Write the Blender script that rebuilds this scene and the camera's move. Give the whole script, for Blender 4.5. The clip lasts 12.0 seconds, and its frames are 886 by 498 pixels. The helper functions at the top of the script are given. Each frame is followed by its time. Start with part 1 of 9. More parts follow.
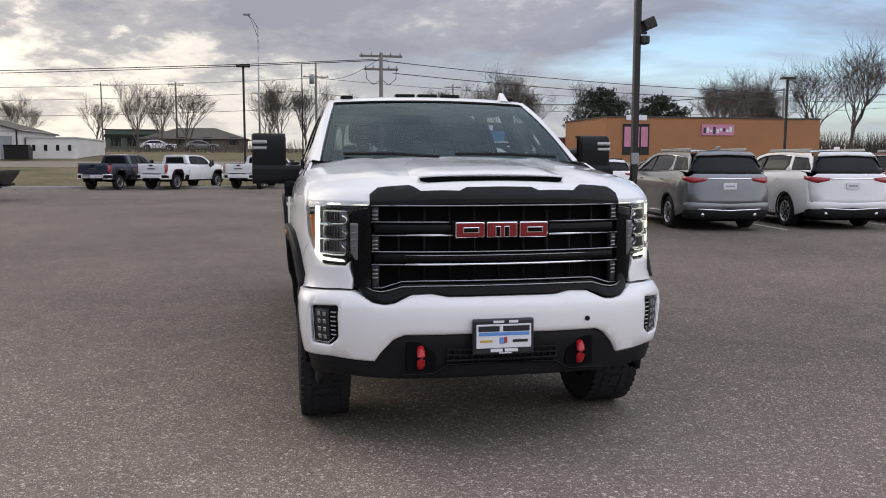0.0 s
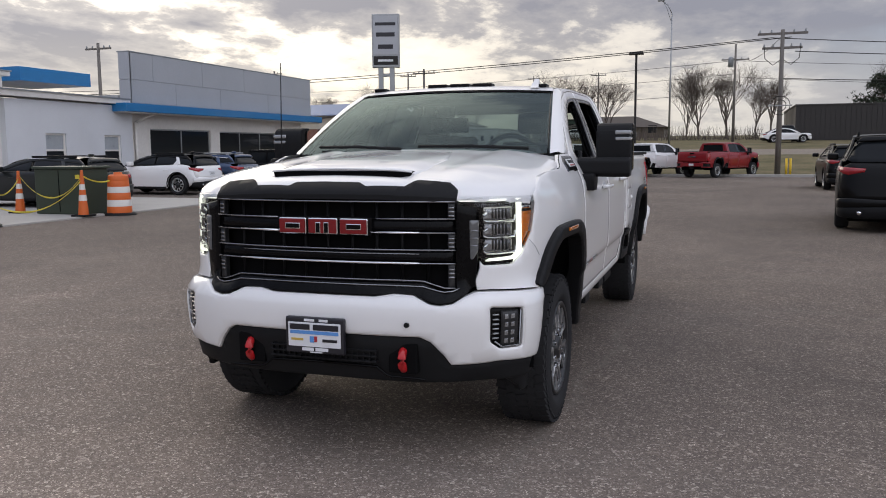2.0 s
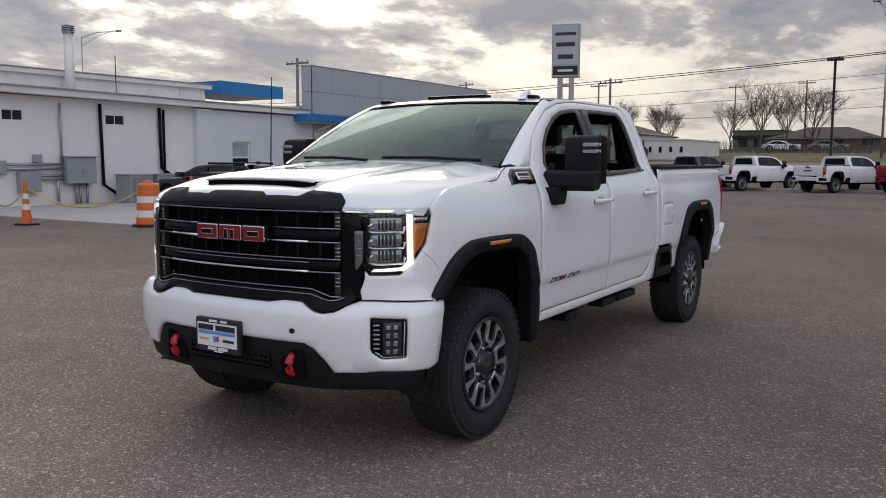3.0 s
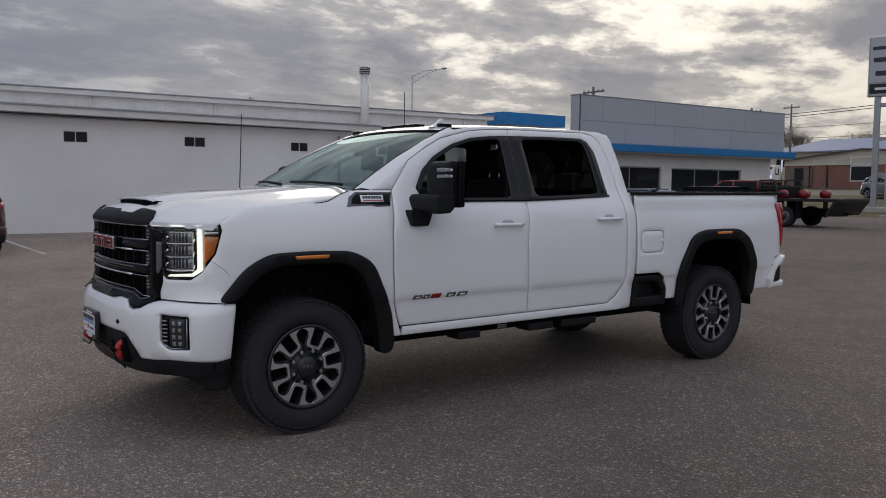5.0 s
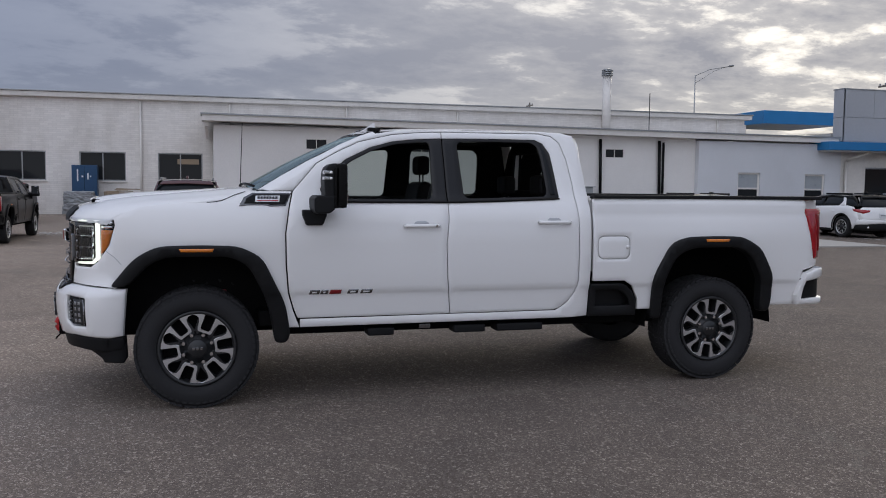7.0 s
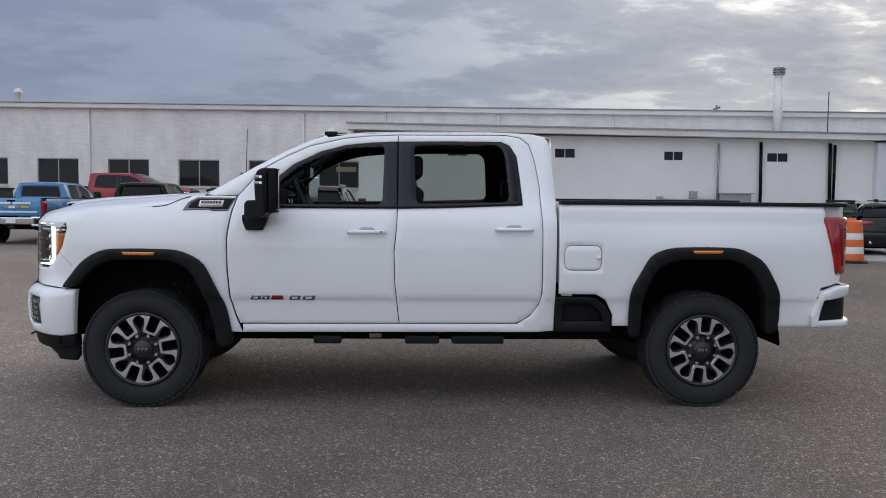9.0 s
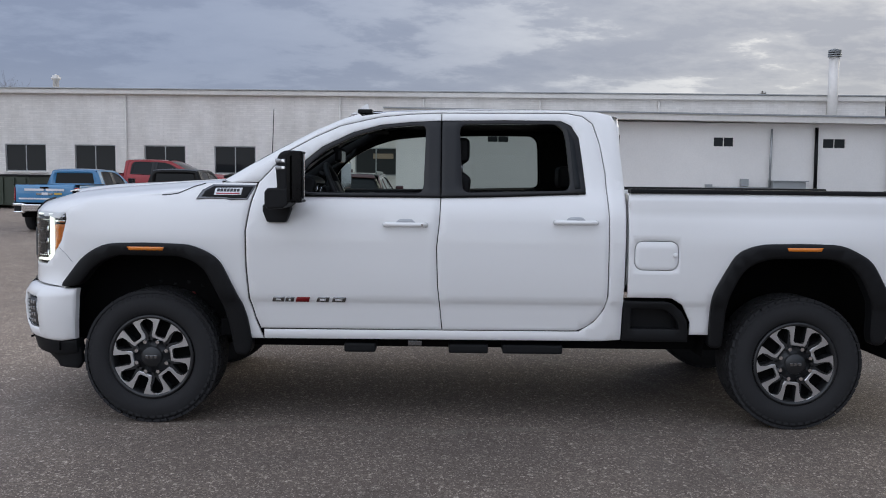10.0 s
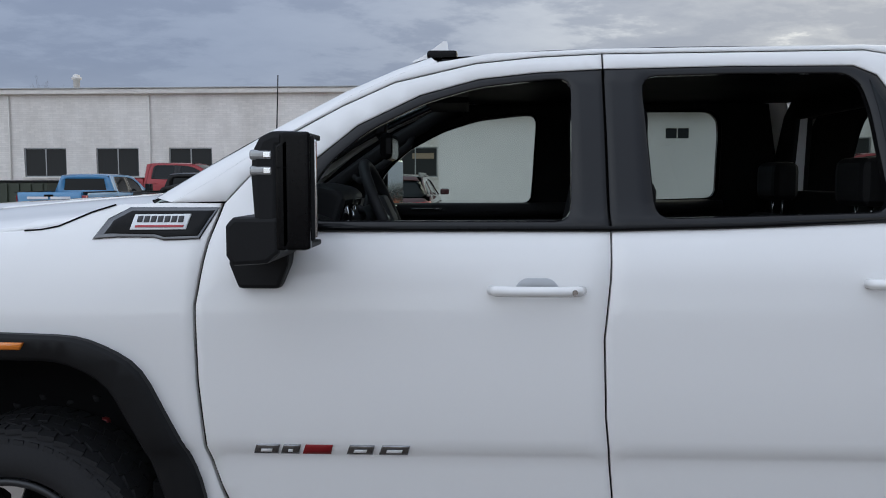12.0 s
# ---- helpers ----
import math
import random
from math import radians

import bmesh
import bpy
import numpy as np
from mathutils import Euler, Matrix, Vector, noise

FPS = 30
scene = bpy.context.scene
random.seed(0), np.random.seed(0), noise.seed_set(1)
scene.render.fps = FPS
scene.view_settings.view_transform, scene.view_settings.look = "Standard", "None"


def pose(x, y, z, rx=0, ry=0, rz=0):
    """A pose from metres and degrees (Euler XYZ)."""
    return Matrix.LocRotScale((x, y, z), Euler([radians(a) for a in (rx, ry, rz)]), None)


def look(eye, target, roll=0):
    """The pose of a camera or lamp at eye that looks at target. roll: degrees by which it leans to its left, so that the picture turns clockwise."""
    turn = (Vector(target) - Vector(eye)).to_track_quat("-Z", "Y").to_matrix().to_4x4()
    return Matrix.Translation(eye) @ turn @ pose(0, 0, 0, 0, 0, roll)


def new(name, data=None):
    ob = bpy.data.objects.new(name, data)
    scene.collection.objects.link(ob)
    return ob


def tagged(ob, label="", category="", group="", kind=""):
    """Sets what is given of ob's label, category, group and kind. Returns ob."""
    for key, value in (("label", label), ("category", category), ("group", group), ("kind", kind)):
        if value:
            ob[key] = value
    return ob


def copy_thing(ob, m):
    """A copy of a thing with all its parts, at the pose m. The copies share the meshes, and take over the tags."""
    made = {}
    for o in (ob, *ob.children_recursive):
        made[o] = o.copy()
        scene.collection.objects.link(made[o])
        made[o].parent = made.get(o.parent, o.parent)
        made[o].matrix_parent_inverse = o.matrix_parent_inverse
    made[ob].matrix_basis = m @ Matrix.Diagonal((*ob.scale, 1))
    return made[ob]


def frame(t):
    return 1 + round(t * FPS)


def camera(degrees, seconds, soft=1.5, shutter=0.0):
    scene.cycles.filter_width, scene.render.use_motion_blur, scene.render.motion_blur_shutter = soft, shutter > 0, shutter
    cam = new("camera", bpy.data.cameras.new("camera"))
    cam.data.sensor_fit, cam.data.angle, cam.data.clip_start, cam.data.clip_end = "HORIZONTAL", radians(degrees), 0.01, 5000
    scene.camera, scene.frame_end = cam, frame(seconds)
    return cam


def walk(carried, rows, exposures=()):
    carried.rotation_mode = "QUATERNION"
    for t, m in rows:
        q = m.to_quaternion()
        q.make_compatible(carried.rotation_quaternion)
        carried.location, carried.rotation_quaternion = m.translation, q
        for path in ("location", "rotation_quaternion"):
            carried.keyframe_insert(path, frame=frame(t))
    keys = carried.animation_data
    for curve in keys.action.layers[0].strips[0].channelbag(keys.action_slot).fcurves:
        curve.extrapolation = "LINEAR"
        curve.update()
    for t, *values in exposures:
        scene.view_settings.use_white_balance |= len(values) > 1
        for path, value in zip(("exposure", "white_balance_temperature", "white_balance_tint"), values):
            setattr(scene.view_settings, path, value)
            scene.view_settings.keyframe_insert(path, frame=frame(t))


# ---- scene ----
cam = camera(55.8, 12.0, soft=1.0)
PATH = [
    (0, (-1.072, -5.025, 1.521), (-0.703, -3.07, 1.311), 0.1),
    (0.5, (-0.353, -5.056, 1.528), (-0.231, -3.072, 1.309), -0.1),
    (1, (0.381, -4.976, 1.54), (0.248, -2.993, 1.311), -0.3),
    (1.5, (1.125, -4.857, 1.557), (0.738, -2.909, 1.321), -0.4),
    (2, (1.859, -4.632, 1.544), (1.226, -2.75, 1.308), -0.4),
    (2.5, (2.568, -4.369, 1.551), (1.711, -2.576, 1.322), -0.1),
    (3, (3.207, -4.014, 1.551), (2.154, -2.327, 1.339), 0.2),
    (5, (5.641, -2.311, 1.545), (4.022, -1.147, 1.394), 0.4),
    (5.5, (6.093, -1.794, 1.545), (4.374, -0.783, 1.391), 0.4),
    (6, (6.453, -1.209, 1.536), (4.651, -0.357, 1.378), 0.3),
    (6.5, (6.782, -0.588, 1.544), (4.913, 0.105, 1.389), 0.3),
    (7, (6.958, 0.088, 1.555), (5.038, 0.625, 1.407), 0.6),
    (7.5, (7.111, 0.703, 1.567), (5.155, 1.099, 1.43), 0.8),
    (9.5, (6.757, 1.937, 1.554), (4.763, 1.975, 1.405), 0.6),
    (10, (6.16, 1.804, 1.552), (4.167, 1.809, 1.385), 0.7),
    (10.5, (5.497, 1.679, 1.552), (3.506, 1.655, 1.37), 0.7),
    (11, (4.797, 1.554, 1.558), (2.806, 1.504, 1.373), 0.6),
    (11.5, (4.09, 1.472, 1.572), (2.099, 1.403, 1.394), 0.4),
    (12, (3.39, 1.413, 1.585), (1.399, 1.333, 1.418), -0.0),
]
EXPOSURES = [(0, 0.22, 6820, 12), (1.0, 0.14, 6800, 12), (2.0, 0.04, 6780, 12), (3.0, -0.21, 6720, 12), (5.0, -0.59, 6600, 11), (6.0, -0.46, 6550, 11), (7.0, -0.25, 6500, 11), (7.7, -0.17, 6480, 10.5), (9.5, 0.05, 6450, 8.5), (11.0, 0.11, 6430, 7), (12.0, 0.09, 6410, 5.5)]
walk(cam, [(t, look(eye, target, roll)) for t, eye, target, roll in PATH], EXPOSURES)

# ---- world, sun and exposure ----
SUN_AZ, SUN_EL = 48.0, 17.0          # degrees to the left of +y, and above the horizon
scene.view_settings.exposure = 0.0
world = bpy.data.worlds.new("sky")
scene.world = world
world.use_nodes = True


def sky_nodes():
    nt = world.node_tree
    nt.nodes.clear()
    n, l = nt.nodes.new, nt.links.new

    def math_node(op, a, b=None, clamp=False):
        m = n("ShaderNodeMath")
        m.operation, m.use_clamp = op, clamp
        for i, v in enumerate((a, b)):
            if v is None:
                continue
            if isinstance(v, (int, float)):
                m.inputs[i].default_value = v
            else:
                l(v, m.inputs[i])
        return m.outputs[0]

    def ramp(fac, stops):
        r = n("ShaderNodeValToRGB")
        while len(r.color_ramp.elements) < len(stops):
            r.color_ramp.elements.new(0.5)
        for e, (p, c) in zip(r.color_ramp.elements, stops):
            e.position, e.color = p, (*c, 1)
        l(fac, r.inputs[0])
        return r.outputs[0]

    def mix(fac, a, b, kind="MIX"):
        m = n("ShaderNodeMix")
        m.data_type, m.blend_type = "RGBA", kind
        for s, v in ((0, fac), (6, a), (7, b)):
            if isinstance(v, (int, float)):
                m.inputs[s].default_value = v
            elif isinstance(v, tuple):
                m.inputs[s].default_value = (*v, 1)
            else:
                l(v, m.inputs[s])
        return m.outputs[2]

    tc = n("ShaderNodeTexCoord")
    sep = n("ShaderNodeSeparateXYZ")
    l(tc.outputs["Generated"], sep.inputs[0])
    x, y, z = sep.outputs
    up = math_node("MAXIMUM", z, 0.0)
    # a flat layer of cloud overhead, drawn together towards the horizon
    depth = math_node("ADD", up, 0.19)
    flat = n("ShaderNodeCombineXYZ")
    l(math_node("DIVIDE", x, depth), flat.inputs[0])
    l(math_node("DIVIDE", y, depth), flat.inputs[1])

    def clouds(scale, detail, rough, seed, warp, stretch=(1, 1, 1), turn=0.0):
        mp = n("ShaderNodeMapping")
        mp.inputs["Location"].default_value = (seed, seed * 0.7, seed * 0.3)
        mp.inputs["Scale"].default_value = stretch
        mp.inputs["Rotation"].default_value = (0, 0, radians(turn))
        l(flat.outputs[0], mp.inputs[0])
        t = n("ShaderNodeTexNoise")
        t.inputs["Scale"].default_value, t.inputs["Detail"].default_value = scale, detail
        t.inputs["Roughness"].default_value, t.inputs["Distortion"].default_value = rough, warp
        l(mp.outputs[0], t.inputs["Vector"])
        return t.outputs["Fac"]

    big = clouds(0.62, 5, 0.55, 3.1, 0.3, (1.0, 0.75, 1), 35)
    small = clouds(2.1, 8, 0.60, 11.7, 0.2, (1.0, 0.75, 1), 35)
    puffs = clouds(5.2, 8, 0.62, 41.3, 0.15, (1.0, 0.8, 1), 35)
    field = math_node("ADD", math_node("MULTIPLY", big, 0.42), math_node("MULTIPLY", small, 0.36))
    field = math_node("ADD", field, math_node("MULTIPLY", puffs, 0.24))
    sun_dir = Vector((-math.sin(radians(SUN_AZ)) * math.cos(radians(SUN_EL)), math.cos(radians(SUN_AZ)) * math.cos(radians(SUN_EL)), math.sin(radians(SUN_EL))))
    dot = n("ShaderNodeVectorMath")
    dot.operation = "DOT_PRODUCT"
    l(tc.outputs["Generated"], dot.inputs[0])
    dot.inputs[1].default_value = sun_dir
    near = math_node("POWER", math_node("MAXIMUM", dot.outputs["Value"], 0.0), 9.0)
    veil = n("ShaderNodeVectorMath")
    veil.operation = "DOT_PRODUCT"
    l(tc.outputs["Generated"], veil.inputs[0])
    veil.inputs[1].default_value = Vector((-0.48, 0.83, 0.28)).normalized()
    wide = math_node("POWER", math_node("MAXIMUM", veil.outputs["Value"], 0.0), 3.0)
    # the layer is thinner round the sun
    field = math_node("SUBTRACT", field, math_node("MULTIPLY", near, 0.060))
    # thick cloud is grey-blue, thin cloud pale, and it glows towards the sun
    thick = ramp(field, [(0.425, (0.0, 0.0, 0.0)), (0.475, (0.20, 0.20, 0.20)), (0.515, (0.80, 0.80, 0.80)), (0.58, (1, 1, 1))])
    # the layer away from the sun is closed and even
    broken = math_node("MULTIPLY", math_node("ADD", wide, 0.45), 0.85, True)
    thick = mix(broken, (0.46, 0.46, 0.46), thick)
    dark = mix(wide, (0.20, 0.245, 0.365), (0.37, 0.38, 0.435))
    pale = mix(wide, (0.39, 0.45, 0.60), (1.20, 1.13, 0.98))
    cloud = mix(thick, pale, dark)
    glow = mix(near, (0, 0, 0), (1.0, 0.93, 0.80))
    thin = math_node("SUBTRACT", 1.0, math_node("MULTIPLY", thick, 0.85))
    glow = mix(1.0, glow, thin, "MULTIPLY")
    cloud = mix(1.0, cloud, glow, "ADD")
    # holes where the blue sky shows
    sky = n("ShaderNodeTexSky")
    sky.sky_type, sky.sun_disc = "NISHITA", False
    sky.sun_elevation, sky.sun_rotation = radians(SUN_EL), radians(-SUN_AZ)
    blue = mix(1.0, sky.outputs[0], (0.185, 0.225, 0.285), "MULTIPLY")
    holes = clouds(0.55, 6, 0.55, 27.3, 0.4)
    rift = n("ShaderNodeVectorMath")
    rift.operation = "DOT_PRODUCT"
    l(tc.outputs["Generated"], rift.inputs[0])
    rift.inputs[1].default_value = Vector((0.545, 0.83, 0.10)).normalized()
    open_sky = math_node("MULTIPLY", math_node("POWER", math_node("MAXIMUM", rift.outputs["Value"], 0.0), 26.0), 0.20)
    gap = ramp(math_node("ADD", holes, open_sky), [(0.56, (0, 0, 0)), (0.66, (1, 1, 1))])
    gap = math_node("MULTIPLY", gap, math_node("MULTIPLY", open_sky, 9.0, True))
    cloud = mix(math_node("MULTIPLY", gap, 0.82), cloud, blue)
    # a pale band of haze along the horizon
    band = ramp(up, [(0.0, (1, 1, 1)), (0.13, (0, 0, 0))])
    haze = mix(wide, (0.48, 0.53, 0.63), (1.12, 1.04, 0.86))
    clear = math_node("SUBTRACT", 1.0, math_node("MULTIPLY", gap, 0.55))
    cloud = mix(math_node("MULTIPLY", math_node("MULTIPLY", band, 0.68), clear), cloud, haze)
    # an overcast dome is about three times as bright overhead as at the horizon
    dome = math_node("ADD", 0.86, math_node("MULTIPLY", math_node("MAXIMUM", math_node("SUBTRACT", z, 0.12), 0.0), 0.85))
    # and the cloud that faces the sun, behind the camera, is lit from the front
    facing = n("ShaderNodeVectorMath")
    facing.operation = "DOT_PRODUCT"
    l(tc.outputs["Generated"], facing.inputs[0])
    facing.inputs[1].default_value = Vector((-sun_dir.x, -sun_dir.y, 0.62)).normalized()
    lit = math_node("MULTIPLY", math_node("POWER", math_node("MAXIMUM", facing.outputs["Value"], 0.0), 1.5), 2.5)
    front_lit = mix(1.0, mix(1.0, cloud, (1.15, 1.0, 0.77), "MULTIPLY"), lit, "MULTIPLY")
    cloud = mix(1.0, mix(1.0, cloud, dome, "MULTIPLY"), front_lit, "ADD")
    bg = n("ShaderNodeBackground")
    l(cloud, bg.inputs[0])
    bg.inputs[1].default_value = 1.0
    l(bg.outputs[0], n("ShaderNodeOutputWorld").inputs[0])


sky_nodes()
sun = new("sun", bpy.data.lights.new("sun", "SUN"))
sun.data.energy, sun.data.angle, sun.data.color = 0.5, radians(35), (1.0, 0.93, 0.82)
sun.matrix_world = look((0, 0, 30), Vector((0, 0, 30)) - Vector((-math.sin(radians(SUN_AZ)), math.cos(radians(SUN_AZ)), math.tan(radians(SUN_EL)))))

# ---- materials ----


def principled(name):
    m = bpy.data.materials.new(name)
    m.use_nodes = True
    return m, m.node_tree, m.node_tree.nodes["Principled BSDF"]


def coords(nt, scale=1.0):
    tc = nt.nodes.new("ShaderNodeTexCoord")
    mp = nt.nodes.new("ShaderNodeMapping")
    mp.inputs["Scale"].default_value = scale if isinstance(scale, tuple) else (scale,) * 3
    nt.links.new(tc.outputs["Object"], mp.inputs[0])
    return mp.outputs[0]


def noise_fac(nt, scale, detail=4, rough=0.55, stretch=1.0, warp=0.0):
    t = nt.nodes.new("ShaderNodeTexNoise")
    t.inputs["Scale"].default_value, t.inputs["Detail"].default_value = scale, detail
    t.inputs["Roughness"].default_value, t.inputs["Distortion"].default_value = rough, warp
    nt.links.new(coords(nt, stretch), t.inputs["Vector"])
    return t.outputs["Fac"]


def ramp_of(nt, fac, stops):
    r = nt.nodes.new("ShaderNodeValToRGB")
    while len(r.color_ramp.elements) < len(stops):
        r.color_ramp.elements.new(0.5)
    for e, (p, c) in zip(r.color_ramp.elements, stops):
        e.position, e.color = p, (*c, 1) if isinstance(c, tuple) else (c, c, c, 1)
    nt.links.new(fac, r.inputs[0])
    return r.outputs[0]


def mix_of(nt, fac, a, b, kind="MIX"):
    m = nt.nodes.new("ShaderNodeMix")
    m.data_type, m.blend_type = "RGBA", kind
    for s, v in ((0, fac), (6, a), (7, b)):
        if isinstance(v, (int, float)):
            m.inputs[s].default_value = v
        elif isinstance(v, tuple):
            m.inputs[s].default_value = (*v, 1)
        else:
            nt.links.new(v, m.inputs[s])
    return m.outputs[2]


def bump_of(nt, height, strength, distance):
    b = nt.nodes.new("ShaderNodeBump")
    b.inputs["Strength"].default_value, b.inputs["Distance"].default_value = strength, distance
    nt.links.new(height, b.inputs["Height"])
    return b.outputs[0]


def stuff_mat(name, colour, rough=0.5, metal=0.0, vary=0.12, grain=40.0, blotch=1.5, bump=0.15, depth=0.002, coat=0.0, spec=0.5):
    """A plain material with colour variation at two scales, fine relief and uneven gloss."""
    m, nt, p = principled(name)
    lo = tuple(c * (1 - vary) for c in colour)
    hi = tuple(min(1, c * (1 + vary)) for c in colour)
    fine = noise_fac(nt, grain)
    wide = noise_fac(nt, blotch, 3)
    c = ramp_of(nt, wide, [(0.3, lo), (0.7, hi)])
    c = mix_of(nt, vary * 1.2, c, ramp_of(nt, fine, [(0.3, tuple(v * 0.55 for v in colour)), (0.7, tuple(min(1, v * 1.4) for v in colour))]))
    nt.links.new(c, p.inputs["Base Color"])
    nt.links.new(ramp_of(nt, wide, [(0.3, max(0.02, rough * 0.88)), (0.7, min(1, rough * 1.12))]), p.inputs["Roughness"])
    p.inputs["Metallic"].default_value, p.inputs["Coat Weight"].default_value = metal, coat
    p.inputs["Coat Roughness"].default_value, p.inputs["Specular IOR Level"].default_value = 0.04, spec
    if bump:
        nt.links.new(bump_of(nt, fine, bump, depth), p.inputs["Normal"])
    return m


def paint_mat(name, colour, metal=0.0, rough=0.42, dust=0.03, coat=1.0):
    """Clear-coated car paint, with a faint film of road dust low down in the coat's gloss."""
    m, nt, p = principled(name)
    film = noise_fac(nt, 2.2, 5, 0.6)
    flake = noise_fac(nt, 900, 2)
    c = mix_of(nt, dust, colour, (0.35, 0.33, 0.30))
    if metal:
        c = mix_of(nt, 0.25, c, ramp_of(nt, flake, [(0.35, tuple(v * 0.6 for v in colour)), (0.65, tuple(min(1, v * 1.5) for v in colour))]))
    nt.links.new(c, p.inputs["Base Color"]) if not isinstance(c, tuple) else None
    p.inputs["Roughness"].default_value, p.inputs["Metallic"].default_value = rough, metal
    p.inputs["Coat Weight"].default_value = coat
    p.inputs["Specular IOR Level"].default_value = 0.5 * coat
    nt.links.new(bump_of(nt, noise_fac(nt, 3.5, 3, 0.6), 0.10, 0.004), p.inputs["Coat Normal"])
    nt.links.new(ramp_of(nt, film, [(0.3, 0.02), (0.75, 0.06)]), p.inputs["Coat Roughness"])
    return m


def glow_mat(name, colour, strength):
    m, nt, p = principled(name)
    p.inputs["Base Color"].default_value = (*colour, 1)
    p.inputs["Emission Color"].default_value, p.inputs["Emission Strength"].default_value = (*colour, 1), strength
    p.inputs["Roughness"].default_value = 0.3
    return m


def glass_mat(name, tint, rough=0.01, ior=1.5, sheen=(1, 1, 1)):
    """Thin tinted sheet glass: what lies behind shows through the tint, and it mirrors by Fresnel."""
    m = bpy.data.materials.new(name)
    m.use_nodes = True
    nt = m.node_tree
    nt.nodes.clear()
    clear, gloss = nt.nodes.new("ShaderNodeBsdfTransparent"), nt.nodes.new("ShaderNodeBsdfGlossy")
    clear.inputs[0].default_value, gloss.inputs["Roughness"].default_value = (*tint, 1), rough
    gloss.inputs["Color"].default_value = (*sheen, 1)
    fr, mixer, out = nt.nodes.new("ShaderNodeFresnel"), nt.nodes.new("ShaderNodeMixShader"), nt.nodes.new("ShaderNodeOutputMaterial")
    fr.inputs[0].default_value = ior
    nt.links.new(fr.outputs[0], mixer.inputs[0])
    nt.links.new(clear.outputs[0], mixer.inputs[1])
    nt.links.new(gloss.outputs[0], mixer.inputs[2])
    nt.links.new(mixer.outputs[0], out.inputs[0])
    return m


def window_mat(name, colour):
    """Window glass before an unlit room: dark and mirror-like."""
    m, nt, p = principled(name)
    p.inputs["Base Color"].default_value, p.inputs["Roughness"].default_value = (*colour, 1), 0.03
    p.inputs["IOR"].default_value = 1.45
    p.inputs["Specular IOR Level"].default_value = 0.17
    wob = noise_fac(nt, 0.7, 2)
    nt.links.new(bump_of(nt, wob, 0.08, 0.03), p.inputs["Normal"])
    return m


def brick_mat(name, colour, joint, w=0.2, h=0.067, axis="x"):
    """Painted brickwork, running in courses along y (axis x) or x (axis y)."""
    m, nt, p = principled(name)
    tc = nt.nodes.new("ShaderNodeTexCoord")
    sep, com = nt.nodes.new("ShaderNodeSeparateXYZ"), nt.nodes.new("ShaderNodeCombineXYZ")
    nt.links.new(tc.outputs["Object"], sep.inputs[0])
    nt.links.new(sep.outputs[1 if axis == "x" else 0], com.inputs[0])
    nt.links.new(sep.outputs[2], com.inputs[1])
    b = nt.nodes.new("ShaderNodeTexBrick")
    b.inputs["Scale"].default_value = 1.0
    b.inputs["Brick Width"].default_value, b.inputs["Row Height"].default_value = w, h
    b.inputs["Mortar Size"].default_value, b.inputs["Mortar Smooth"].default_value = 0.03 * h + 0.004, 0.3
    b.inputs["Color1"].default_value = (*colour, 1)
    b.inputs["Color2"].default_value = (*[c * 0.90 for c in colour], 1)
    b.inputs["Mortar"].default_value = (*joint, 1)
    nt.links.new(com.outputs[0], b.inputs["Vector"])
    grime = noise_fac(nt, 1.1, 6, 0.65, (1, 1, 0.35))
    c = mix_of(nt, 1.0, b.outputs["Color"], ramp_of(nt, grime, [(0.25, (0.80, 0.79, 0.77)), (0.6, (1, 1, 1))]), "MULTIPLY")
    nt.links.new(c, p.inputs["Base Color"])
    p.inputs["Roughness"].default_value = 0.75
    nt.links.new(bump_of(nt, b.outputs["Fac"], -0.6, 0.006), p.inputs["Normal"])
    return m


